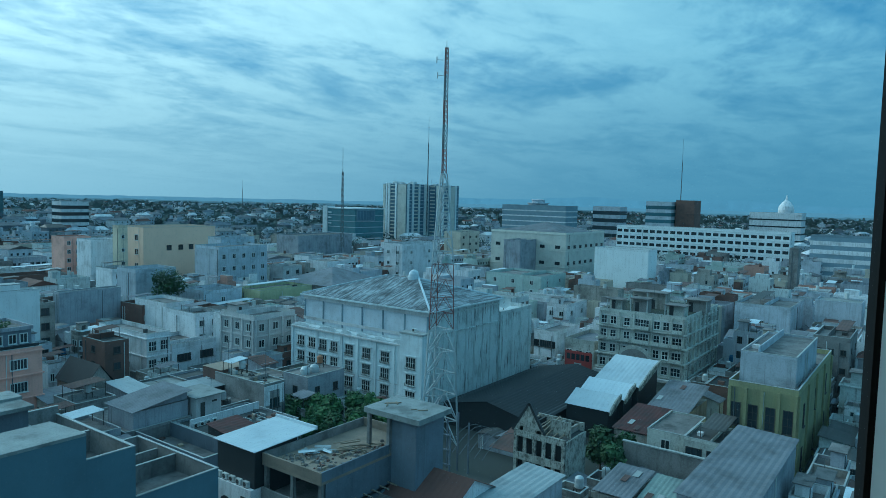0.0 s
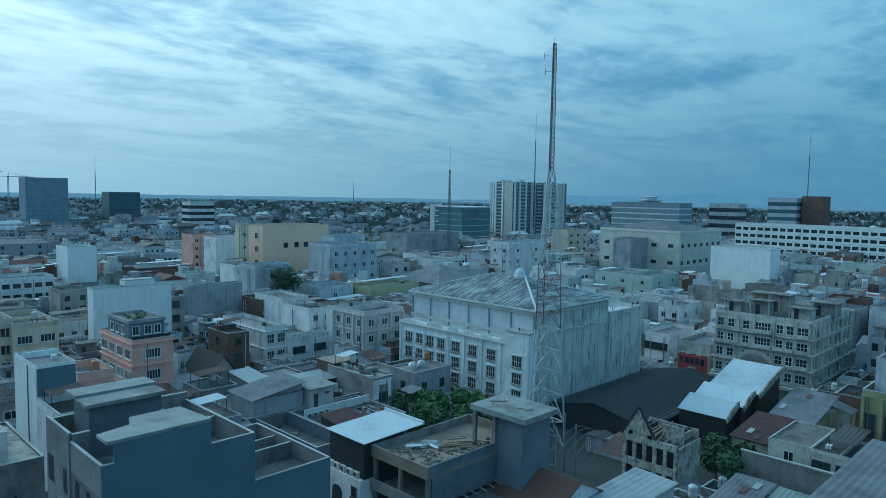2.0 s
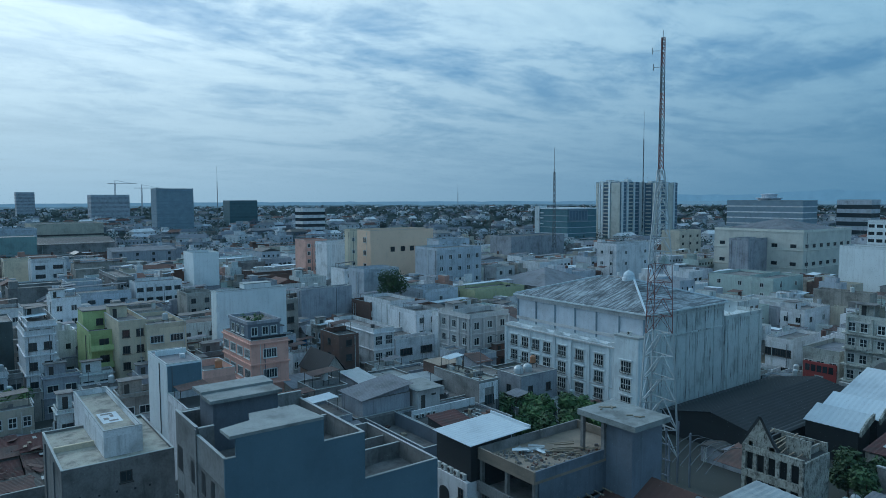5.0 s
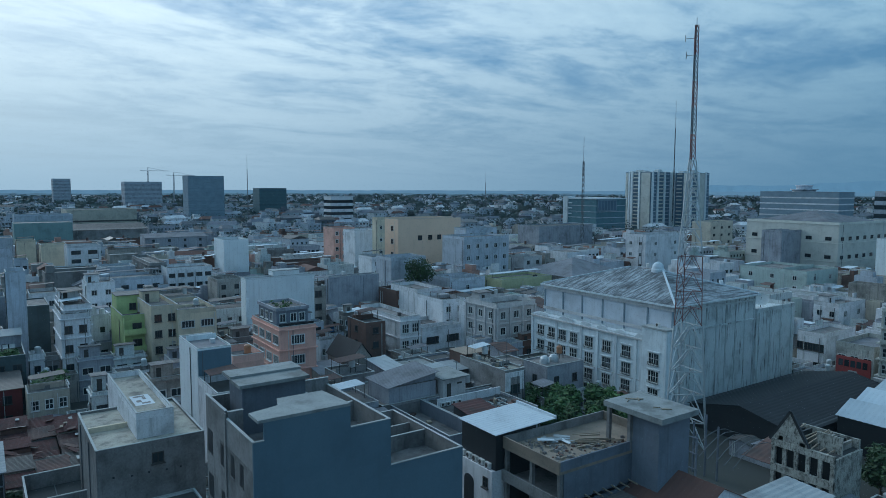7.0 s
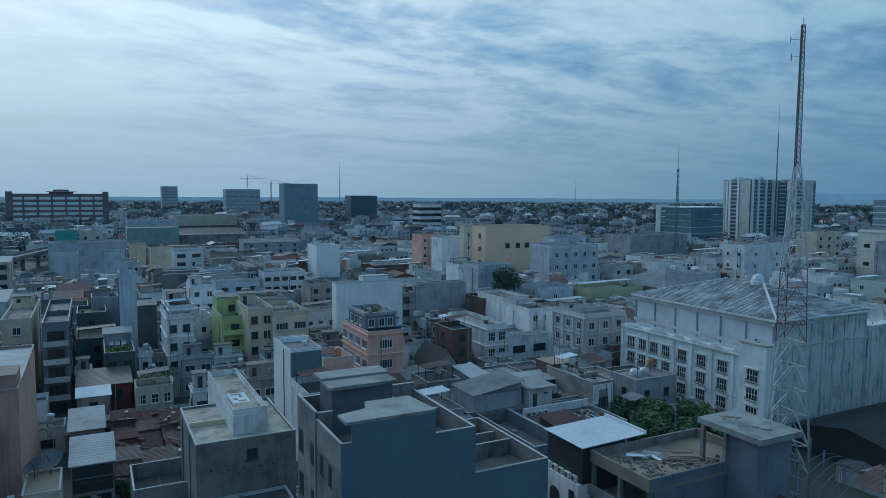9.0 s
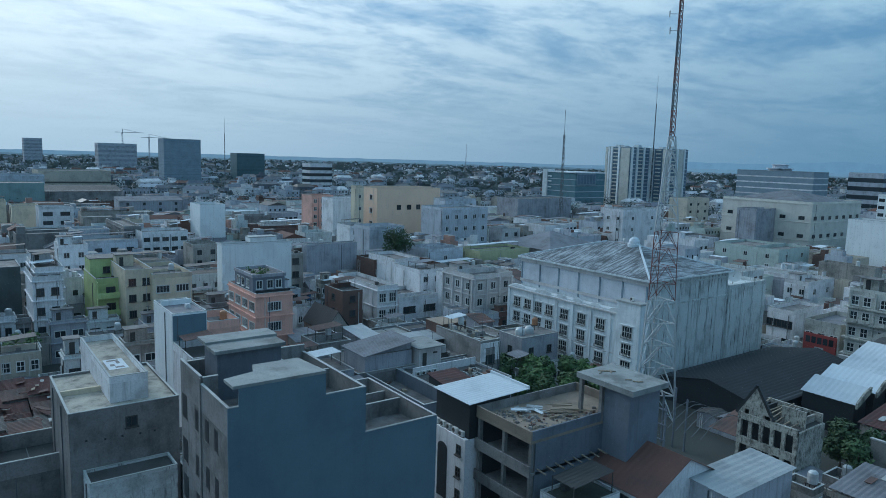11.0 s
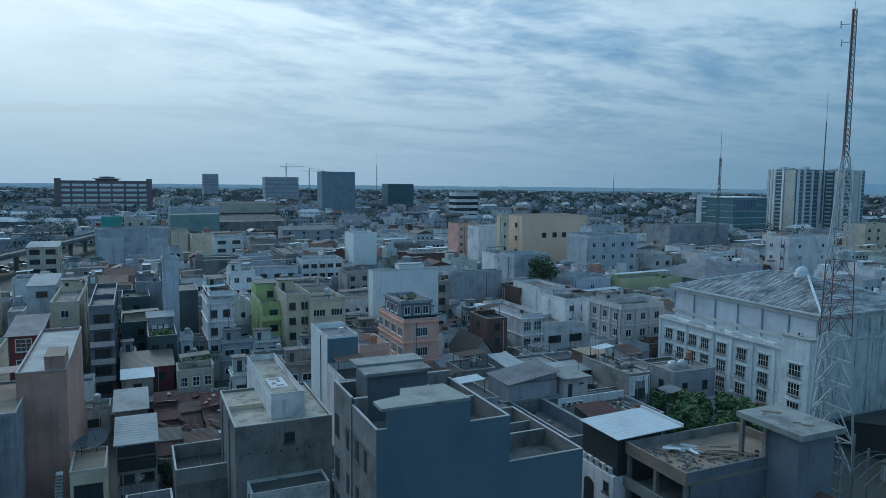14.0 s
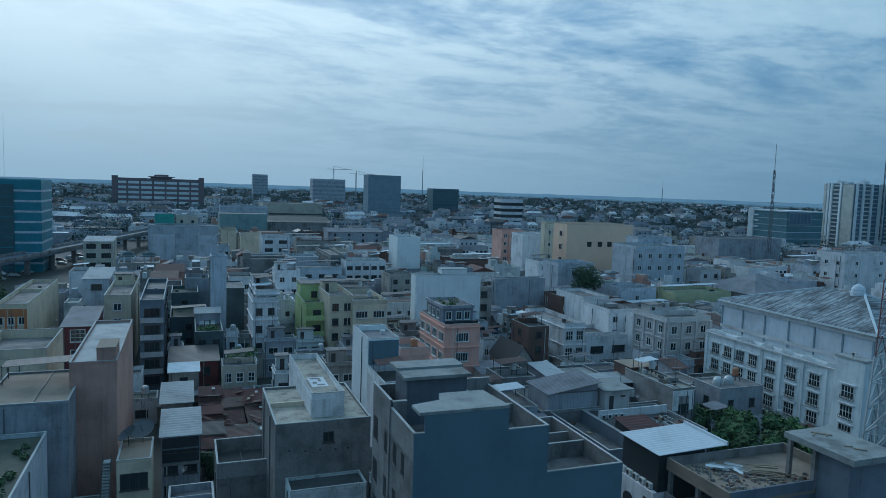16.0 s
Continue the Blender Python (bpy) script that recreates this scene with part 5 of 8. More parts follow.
dish(-41.5, 72.0, 0.0, 1.7, 30, 30, white=False)
dish(-37.0, 108.0, 0.0, 1.6, 30, 30, white=False)


board = thing("signboard", (-67.9, 149.6, 0), "red shop signboard with a short pale bar", "signboard")
m = Mesh(RED)
m.box(-3.4, 3.4, -0.25, 0.05, 2.6, 6.6)
m.put("board", board)
m = Mesh(CAP)
m.box(-0.9, 0.9, -0.28, -0.25, 3.5, 3.9)
m.put("lettering_bar", board)
for k in range(5):
    m = Mesh(GLASS)
    m.box(-2.9 + 1.2 * k, -2.0 + 1.2 * k, -0.29, -0.25, 4.6, 6.0)
    m.put("pane", board)
m = Mesh(MAROON)
m.box(-3.3, 3.3, -1.6, 0.05, 2.2, 2.4)
m.put("awning", board)


# ---- radio mast ----
def lattice(m, a, b, wa, wb, bays, t, mat=0, legs=3):
    """Legs and cross braces between two heights."""
    def corner(i, z):
        u = (z - a) / (b - a)
        w = (wa + (wb - wa) * u) / 2 * 1.15
        g = 2 * math.pi * i / legs + 0.35
        return (w * math.cos(g), w * math.sin(g), z)
    for i in range(legs):
        m.bar(corner(i, a), corner(i, b), t * 1.6, mat)
        for k in range(bays):
            z0, z1 = a + (b - a) * k / bays, a + (b - a) * (k + 1) / bays
            j = (i + 1) % legs
            mid = tuple((p + q) / 2 for p, q in zip(corner(i, z1), corner(j, z1)))
            m.bar(corner(i, z0), mid, t, mat)
            m.bar(corner(j, z0), mid, t, mat)
            m.bar(corner(i, z1), corner(j, z1), t, mat)


def radio_mast(x, y):
    t = thing("radio_mast", (x, y, 0), "tall red and white steel lattice radio mast", "mast")
    taken(x - 3, x + 3, y - 3, y + 3, 66, 3)
    for a, b, wa, wb, k, s, mt in ((0, 9, 6.4, 5.6, 2, 0.16, STEEL), (9, 20, 5.6, 4.4, 3, 0.14, STEEL), (20, 31, 4.2, 3.7, 4, 0.07, REDPAINT), (31, 46, 3.7, 1.1, 7, 0.1, STEEL), (46, 50, 0.8, 0.78, 5, 0.06, REDPAINT),
                                  (50, 54, 0.78, 0.74, 5, 0.06, MESHGREY), (54, 58, 0.74, 0.68, 5, 0.06, REDPAINT), (58, 62, 0.68, 0.62, 5, 0.06, MESHGREY), (62, 66.5, 0.62, 0.55, 6, 0.06, REDPAINT)):
        m = Mesh(mt)
        lattice(m, a, b, wa, wb, k, s)
        m.put("section", t)
    for z, d in ((64.5, -1.6), (62.0, -1.4)):
        m = Mesh(STEEL)
        m.bar((0, 0, z), (d * 0.7, d * 0.7, z), 0.08)
        m.bar((d * 0.7, d * 0.7, z - 0.5), (d * 0.7, d * 0.7, z + 0.5), 0.12)
        m.put("antenna", t)
    m = Mesh(STEEL)
    m.bar((0, 0, 66.4), (0, 0, 67.6), 0.08)
    m.put("spike", t)


radio_mast(-67.6, 93.05)

# front parts of the tall narrow house: grey face and a lower terrace
shophouse("terrace_house", -97.6, -88.5, 25.1, 29.9, 15.0, WHITE, "lower terrace house with stained white side wall", front=1, floors=3, roof=BITUMEN, para=1.0, low=8)
m = Mesh(NAVY)
m.box(-97.79, -97.72, 25.2, 29.8, 15.1, 18.7)
tagged(m.put("front_cladding"), "blue-grey cladding on a house front", "cladding")


def far_mast(x, y, h, w, label):
    t = thing("far_mast", (x, y, 0), label, "mast", "distant radio masts")
    m = Mesh(MESHGREY)
    lattice(m, 12, h * 0.8, w * 1.2, w * 0.6, 14, 0.09)
    m.put("lattice", t)
    m = Mesh(MESHGREY)
    m.bar((0, 0, 0), (0, 0, h), 0.14)
    for k in range(5):
        z = h * (0.72 + 0.05 * k)
        m.bar((-1.2, 0.5, z), (1.2, -0.5, z), 0.16)
    m.put("pole", t)


far_mast(-279.2, 286.4, 69.4, 1.6, "slim grey lattice mast with antennas")
far_mast(-363.0, 476.5, 110.8, 0.9, "tall thin pole mast behind the tower")
far_mast(-663.7, 222.6, 70.9, 0.8, "thin grey pole mast on the skyline")
far_mast(-710.9, 552.0, 58.0, 0.8, "faint pole mast far off in haze")
far_mast(-176.0, 574.0, 95.0, 0.7, "thin pole mast on the brick tower")


# ---- distant landmarks ----
def slab_tower(name, x0, x1, y0, y1, h, wall, label, band, floors, low=None, upright=False, share=0.5):
    """A far block whose faces carry window bands or upright strips."""
    c = ((x0 + x1) / 2, (y0 + y1) / 2)
    t = thing(name, (*c, 0), label, "building", "distant landmarks")
    taken(x0, x1, y0, y1, h, 14 if low is None else low)
    body(t, x0, x1, y0, y1, h, wall, c, BITUMEN, 0.8, 0.4)
    a, b, p, q = x0 - c[0], x1 - c[0], y0 - c[1], y1 - c[1]
    if upright:
        for side, lo, hi in (("y", a, b), ("x", p, q)):
            n = max(3, int((hi - lo) / 3.1))
            for i in range(n):
                u = lo + (hi - lo) * (i + 0.3) / n
                w = (hi - lo) / n * (0.34, 0.52, 0.2)[i % 3]
                m = Mesh(band)
                if side == "y":
                    m.box(u, u + w, p - 0.06, p + 0.1, 6, h - 2)
                else:
                    m.box(b - 0.1, b + 0.06, u, u + w, 6, h - 2)
                m.put("window_strip", t)
                for k in range(1, 16):
                    z = 6 + (h - 8) * k / 16
                    m = Mesh(wall)
                    if side == "y":
                        m.box(u, u + w, p - 0.12, p - 0.061, z, z + 0.5)
                    else:
                        m.box(b + 0.061, b + 0.12, u, u + w, z, z + 0.5)
                    m.put("spandrel", t)
    else:
        for k in range(floors):
            z = h - 1.5 - (h - 4) * (k + 1) / floors + 0.9
            dz = (h - 4) / floors * share
            m = Mesh(band)
            m.box(a - 0.1, b + 0.1, p - 0.1, q + 0.1, z, z + dz)
            m.put("window_band", t)
    return t


def fin_tower(x0, x1, y0, y1, h, label, flank, front):
    """A glazed tower with upright fins and stacks of balconies; each strip is a share of the face, from and to."""
    c = ((x0 + x1) / 2, (y0 + y1) / 2)
    t = thing("apartment_tower", (*c, 0), label, "building", "distant landmarks")
    taken(x0, x1, y0, y1, h, 10)
    body(t, x0, x1, y0, y1, h, TOWERGLASS, c, BITUMEN, 0.8, 0.4)
    for side, strips in (("y", flank), ("x", front)):
        lo, hi = (x0 - c[0], x1 - c[0]) if side == "y" else (y0 - c[1], y1 - c[1])
        for a, b, kind in strips:
            u, v = lo + (hi - lo) * a, lo + (hi - lo) * b

            def strip(name, mat, out, z0, z1):
                m = Mesh(mat)
                if side == "y":
                    m.box(u, v, y0 - c[1] - out, y0 - c[1] - 0.01, z0, z1)
                else:
                    m.box(x1 - c[0] + 0.01, x1 - c[0] + out, u, v, z0, z1)
                m.put(name, t)
            if kind in "wb":
                strip("fin", CLEANWHITE if kind == "w" else TAN2, 1.1 if kind == "w" else 0.7, 0, h + (0.5 if kind == "w" else -0.4))
            else:
                for k in range(17):
                    strip("balcony" if kind == "s" else "spandrel", TAN2 if kind == "s" else PALE, 0.9 if kind == "s" else 0.3, 3 + 3 * k, 3 + 3 * k + (0.95 if kind == "s" else 0.6))
    return t


fin_tower(-392, -366, 452, 478, 53, "beige apartment tower with white fins and balconies",
          ((0.02, 0.10, "b"), (0.14, 0.20, "w"), (0.24, 0.31, "w"), (0.33, 0.52, "s"), (0.54, 0.60, "w"), (0.63, 0.98, "b")),
          ((0.02, 0.09, "w"), (0.11, 0.24, "p"), (0.27, 0.34, "w"), (0.36, 0.58, "s"), (0.60, 0.66, "w"), (0.70, 0.88, "p"), (0.91, 0.98, "w")))
fin_tower(-372, -349, 478.1, 504, 52.5, "blue glazed apartment tower with white upright fins",
          ((0.30, 0.42, "w"), (0.5, 0.7, "s"), (0.78, 0.98, "b")),
          ((0.02, 0.10, "w"), (0.12, 0.34, "s"), (0.38, 0.46, "w"), (0.50, 0.72, "b"), (0.75, 0.82, "w"), (0.84, 0.97, "p")))
for i, (x, y, z) in enumerate(((-390, 453, 1.2), (-384, 455, 2.4), (-377, 453.5, 1.6), (-371, 462, 2.6), (-362, 482, 1.4), (-355, 486, 2.2))):
    m = Mesh(MAINWHITE)
    m.box(x, x + 4.0, y, y + 5.0, 51.7, 52.6 + z)
    tagged(m.put("roof_block"), "white plant room on a tower roof", "plant room", "roof blocks of the tower")
m = Mesh(PALE, WHITE)
m.lathe((-304, 568, 36.75), [(9, 0), (9, 2.2), (10.5, 2.3), (10.5, 3.0), (6, 3.1), (6, 5.4), (6.8, 5.5), (6.8, 6.0), (0.1, 6.6)], 20)
tagged(m.put("penthouse"), "round pale penthouse on an office roof", "penthouse")
for i in range(7):
    antenna(-388 + 5.5 * i, 462 + 6.0 * i, 51.7 if i > 3 else 52.2, 5.5)
office = slab_tower("glass_office", -402, -368, 392, 425, 31.5, FADEDTEAL, "low teal glass office with white end tower and roof", PALE, 6, 14, share=0.1)
for a, b, p, q, z0, z1 in ((-17.6, -12.6, -17.6, -9, 0, 33.5), (-12.5, -8.5, -17.3, -12, 24.0, 25.0), (-12.5, -8.5, -17.3, -12, 28.0, 29.0), (-12.5, -8.5, -17.3, -12, 19.5, 20.5), (-13, 17.6, -17.2, 17, 31.6, 32.4)):
    m = Mesh(MAINWHITE)
    m.box(a, b, p, q, z0, z1)
    m.put("white_slab", office)
m = Mesh(GREYBLUE)
m.box(17.15, 17.7, -15.5, 5.5, 22.5, 31.2)
m.put("window_frame", office)
for k in range(6):
    m = Mesh(TOWERGLASS)
    m.box(17.71, 17.8, -14.6 + 3.3 * k, -11.8 + 3.3 * k, 23.3, 30.4)
    m.put("pane", office)
slab_tower("hotel_tower", -779, -757, 190, 228, 51, GREYBLUE, "dark grey hotel tower on the horizon", GREYBLUE, 14, share=0.25)
slab_tower("dark_office", -853, -830, 293, 328, 37.5, DARKGLASS, "dark glass office cube on the horizon", DARKGLASS, 8)
slab_tower("white_office", -592, -576, 270, 292, 31.5, WHITE, "white office with dark window bars", GLASS, 5)
office = slab_tower("long_office", -905, -880, -80, 18, 38.5, BROWNWALL, "long brown office with white window bands", CLEANWHITE, 6)
for k in range(8):
    m = Mesh(BROWNWALL)
    m.box(12.62, 13.4, -48.9 + 13.7 * k, -46.9 + 13.7 * k, 2, 37.4)
    m.put("fin", office)
for y0, y1 in ((-50.5, -44.0), (43.5, 49.8)):
    m = Mesh(BROWNWALL)
    m.box(12.62, 14.5, y0, y1, 0, 41.0)
    m.put("end_tower", office)
m = Mesh(BROWNWALL, WHITE)
m.lathe((0.5, 2, 37.7), [(12, 0), (12, 2.4), (15, 2.6), (15, 3.4), (8, 3.6), (8, 5.4), (0.1, 6.0)], 20)
m.put("penthouse", office)
core = slab_tower("teal_office", -352, -328, -86, -57, 38.5, TEAL, "teal glass office with pale floor bands", PALE, 8, 3, share=0.2)
m = Mesh(DARKGLASS)
m.box(12.11, 12.5, -5.5, 4.5, 0, 36.5)
m.put("glass_wall", core)
for k in range(8):
    m = Mesh(TEAL)
    m.box(12.51, 12.6, -5.5, 4.5, 4.2 * k + 2, 4.2 * k + 2.25)
    m.put("transom", core)
slab_tower("terraced_office", -335, -270, 556, 580, 37.5, GREYBLUE, "dark office with thin pale floor bands", WHITE, 7, share=0.22)
slab_tower("pale_office", -262, -236, 596, 612, 38.0, PALE, "pale office block behind the roofs", GLASS, 5)
slab_tower("brick_tower", -201, -180, 564, 585, 43.5, PALE, "glass-fronted tower beside red brick block", TEALGLASS, 7)
slab_tower("brick_block", -179, -164, 572, 590, 45, BRICK, "red brick tower block", BRICK, 2)
slab_tower("pink_hall", -640, -600, 60, 110, 22, DULLCREAM, "long pinkish beige hall under dark roof", DARKSHEET, 2, share=0.14)
slab_tower("domed_office", -128, -90, 600, 620, 37, WHITE, "white domed public building far off", GLASS, 6, share=0.2)
m = Mesh(WHITE)
m.lathe((-103, 610, 36.2), [(6, 0), (6, 3), (5.5, 6), (3.5, 9), (1, 11), (0.3, 15), (0.02, 15.1)], 16)
tagged(m.put("far_dome"), "white ribbed dome with a spike", "dome")
slab_tower("striped_office", -58, -20, 420, 440, 27, GREYBLUE, "office with slanted pale sun blinds", WHITE, 5)
for x, y, h in ((-352, -80, 62), (-346, -74, 66), (-338, -78, 58)):
    antenna(x, y, 37.8, h - 38)


# ---- low roofs between the navy wall and the white building ----
def low_block():
    shophouse("low_block", -93.0, -80.2, 59.6, 73.2, 6.9, MUTED, "low grey block with dark felt roof and skylights", front=2, flank=2, floors=2, roof=BITUMEN, para=0.35, low=5, frame_mat=FRAME_D, clutter=False)
    shophouse("rear_block", -106.5, -93.1, 52.0, 80.0, 7.2, GREY, "low grey cement block with stained flat roof", front=0, flank=3, floors=2, roof=SLAB, para=0.4, low=5, clutter=False)
    shophouse("shophouse", -100.4, -93.4, 53.4, 62.4, 9.8, MUTED, "plain house under broad pale ribbed sheet roof", front=0, style="flat", para=0.05, roof=SLAB, low=7, clutter=False)
    roof = thing("sheet_roof", (-97.0, 58.0, 9.72), "broad tilted grey corrugated roof", "roof")
    m = Mesh(SHEET)
    corrugated(m, -3.9, 4.0, -5.0, 4.9, 0.1, 1.5, 0.1, 1.5, 0.5)
    m.put("sheet", roof)
    m = Mesh(MUTED)
    m.hull([(-3.4, -4.5, 0), (-3.4, 4.4, 0), (-3.4, 4.4, 1.3), (-3.4, -4.5, 0.08)], [(3.4, -4.5, 0), (3.4, 4.4, 0), (3.4, 4.4, 1.3), (3.4, -4.5, 0.08)])
    m.put("gable", roof)
    shophouse("stair_hut", -97.6, -91.9, 62.9, 67.4, 10.0, LIGHTGREY, "small white roof hut with flat slab and dark door", front=0, para=0.05, roof=LIGHTSLAB, low=7, clutter=False)
    hut = thing("hut_front", (-91.9, 65.1, 0), "dark door and vent of a white hut", "door")
    for u, v, z0, z1 in ((-1.5, -0.7, 6.96, 9.2), (0.6, 1.5, 8.9, 9.2)):
        m = Mesh(FRAME_D)
        m.box(0.002, 0.05, u, v, z0, z1)
        m.put("leaf" if z0 < 8 else "vent", hut)
    m = Mesh(LIGHTSLAB)
    m.box(-6.2, 0.6, -2.7, 2.8, 10.07, 10.25)
    m.put("slab", hut)
    # closed box, its dark walls painted as the shade below an open roof
    shophouse("open_shed", -105.0, -99.9, 66.6, 73.8, 9.0, DARK, "roof shed with shade-dark walls under pale metal sheet", front=0, style="lean", rise=0.5, roof=WORNSHEET, low=7, clutter=False)
    shophouse("canopy_hut", -106.4, -101.2, 74.2, 80.0, 10.8, BRICK, "dark red roof hut with brown slab canopy", front=1, win=(3.0, 1.4), cols=3, floors=3, frame_mat=FRAME_D, para=0.05, roof=BROWNSLAB, low=7, clutter=False, least=8)
    shophouse("cluttered_house", -102.5, -89.3, 73.9, 78.3, 10.4, GREY, "grey house with brown stained cluttered roof", front=1, win=(1.9, 1.5), cols=2, floors=2, least=6, roof=DECK, para=0.35, low=7, frame_mat=FRAME_D)
    shophouse("tank_house", -97.7, -91.1, 85.3, 94.6, 9.0, MUTED, "grey house with two domed steel tanks", front=2, flank=1, floors=2, win=(1.0, 1.3), roof=SLAB, para=0.2, low=5, frame_mat=FRAME_D, clutter=False)
    for y in (87.3, 89.6):
        t = thing("domed_tank", (-94.0, y, 8.86), "round steel water tank with domed top", "water tank", "domed tanks")
        m = Mesh(STEEL)
        m.lathe((0, 0, 0), [(0.02, 0), (0.95, 0), (0.95, 0.5), (0.85, 0.95), (0.55, 1.3), (0.15, 1.45), (0.02, 1.46)], 16)
        m.put("drum", t)
    # walled yard right behind the navy wall, with the red lean-to
    shophouse("walled_yard", -95.2, -76.8, 53.6, 59.3, 7.0, PALEDARK, "walled yard with pale coping and grey floor", front=0, para=2.2, roof=SLAB, low=4, clutter=False)
    # dark box colour stands in for the unlit inside of the lean-to
    shophouse("lean_to", -84.7, -79.9, 59.9, 64.9, 8.4, DARK, "lean-to under dark red corrugated sheet roof", front=0, style="lean", rise=0.7, roof=REDROOF, low=6, clutter=False)
    for x, y in ((-86.0, 67.5), (-84.2, 69.4), (-86.4, 70.6)):
        t = thing("skylight", (x, y, 6.61), "low framed roof skylight with grey glass", "skylight", "roof skylights")
        m = Mesh(CAP)
        m.ring(-0.9, 0.9, -0.6, 0.6, 0, 0.3, 0.15)
        m.put("frame", t)
        m = Mesh(GLASS)
        m.box(-0.74, 0.74, -0.44, 0.44, 0.1, 0.2)
        m.put("pane", t)
    wall = thing("terrace_wall", (-89.3, 66.8, 6.61), "low white terrace wall with stained face", "wall")
    m = Mesh(WHITE)
    m.box(-0.12, 0.12, -6.8, 6.0, 0, 1.3)
    m.put("wall", wall)
    for k in range(4):
        ac_unit(-89.0, 60.8 + 1.1 * k, 6.61, 0)
    for x, y, z, k in ((-95.0, 70.0, 6.86, 1), (-104.0, 64.5, 6.86, 0), (-99.0, 77.0, 10.11, 1), (-95.5, 92.5, 8.86, 0), (-110.5, 55.5, 8.26, 1)):
        water_tank(x, y, z, k)
    for x, y, z, h in ((-96.5, 68.8, 6.86, 4.5), (-91.5, 76.0, 10.11, 5.5), (-100.5, 75.2, 10.11, 6.0), (-85.0, 72.0, 6.61, 4.0), (-93.0, 87.0, 8.86, 3.5)):
        antenna(x, y, z, h)
    rng = random.Random(77)
    for x0, x1, y0, y1, z, n in ((-102.0, -90.0, 74.3, 77.9, 10.11, 12), (-99.0, -93.6, 68.2, 72.5, 6.86, 9), (-92.0, -81.0, 65.5, 72.6, 6.61, 12), (-94.0, -78.0, 54.2, 58.8, 4.86, 8)):
        for _ in range(n):
            x, y, l, w = rng.uniform(x0, x1 - 1), rng.uniform(y0, y1 - 0.6), rng.uniform(0.4, 1.6), rng.uniform(0.3, 0.9)
            o = thing("roof_junk", (x, y, z), "weathered board or crate lying on a roof", "clutter", "roof clutter")
            m = Mesh(rng.choice((TIMBER, GREY, RUST, CAP, BITUMEN, BRICK)))
            q, hh = rng.uniform(0, 3.1), rng.uniform(0.1, 0.7)
            ring = [(l * a * math.cos(q) - w * b * math.sin(q), l * a * math.sin(q) + w * b * math.cos(q)) for a, b in ((-0.5, -0.5), (0.5, -0.5), (0.5, 0.5), (-0.5, 0.5))]
            m.hull([(u, v, 0) for u, v in ring], [(0.92 * u, 0.92 * v, hh) for u, v in ring])
            m.put("crate", o)
    front = thing("rendered_wall", (-89.3, 76.1, 0), "white rendered wall with a thin drainpipe", "wall")
    m = Mesh(WHITE)
    m.box(0.002, 0.09, -2.2, -1.05, 6.7, 10.0)
    m.box(0.002, 0.09, 1.05, 2.2, 6.7, 10.0)
    m.box(0.002, 0.09, -1.04, 1.04, 9.1, 10.0)
    m.put("render", front)
    m = Mesh(MESHGREY)
    m.bar((0.16, 2.05, 0), (0.16, 2.05, 10.0), 0.12)
    m.put("drainpipe", front)
    for x0, x1, y0, y1, h, wl, rf, st, lb in (
            (-115.5, -106.9, 61.2, 65.2, 8.8, MUTED, WORNSHEET, "lean", "low shed under worn pale sheet roof"),
            (-114.5, -107.2, 52.0, 58.4, 8.6, GREY, SLAB, "flat", "low cement house with grey slab roof"),
            (-121.5, -115.0, 51.5, 57.0, 8.0, OLD, SHEET, "lean", "low plaster house under grey sheet roof"),
            (-114.5, -107.0, 66.0, 72.5, 8.0, GREY, LIGHTSLAB, "flat", "low cement house with pale slab roof"),
            (-116.0, -107.0, 73.2, 80.0, 7.6, MUTED, BITUMEN, "flat", "low grey house with dark felt roof"),
            (-106.0, -98.5, 81.0, 88.5, 7.8, OLD, SLAB, "flat", "low plaster house with wide slab roof"),
            (-105.8, -98.6, 89.2, 97.4, 7.2, GREY, MOSS, "flat", "low cement house with mossy flat roof"),
            (-92.5, -84.5, 44.5, 51.8, 7.2, GREY, SHEET, "lean", "low cement shed under grey sheets"),
            (-102.5, -93.5, 44.5, 51.6, 8.0, MUTED, SLAB, "flat", "low grey house with stained slab roof"),
            (-112.0, -103.5, 43.0, 51.0, 7.4, OLD, BITUMEN, "flat", "low plaster house with dark felt roof"),
            (-92.4, -86.5, 80.9, 84.9, 5.0, GREY, BITUMEN, "flat", "low shed with dark felt roof beside the garden")):
        shophouse("low_house", x0, x1, y0, y1, h, wl, lb, front=1, flank=1, floors=2, style=st, rise=0.8, roof=rf, para=0.4, low=6, frame_mat=FRAME_D, win=(1.1, 1.1), group="low houses of the yard")


low_block()
shophouse("gabled_house", -127.5, -117.5, 58.6, 63.6, 11.5, OLD, "old narrow house with steep black gable roof", style="x", rise=3.6, roof=BLACKSHEET, front=1, flank=1, floors=2, low=6, frame_mat=FRAME_D, clutter=False)
shophouse("brick_house", -136.0, -127.6, 67.4, 72.2, 13.0, BRICK, "dark brown brick house with flat roof", front=1, flank=1, floors=4, win=(1.2, 1.2), para=0.3, roof=BITUMEN, low=8, frame_mat=FRAME_D)
shophouse("shophouse", -168.9, -157.0, 67.8, 71.9, 17, OLD, "brown stained tall house with dark upper room", front=1, win=(1.6, 1.4), floors=5, para=0.3, roof=BITUMEN, low=9, frame_mat=FRAME_D)

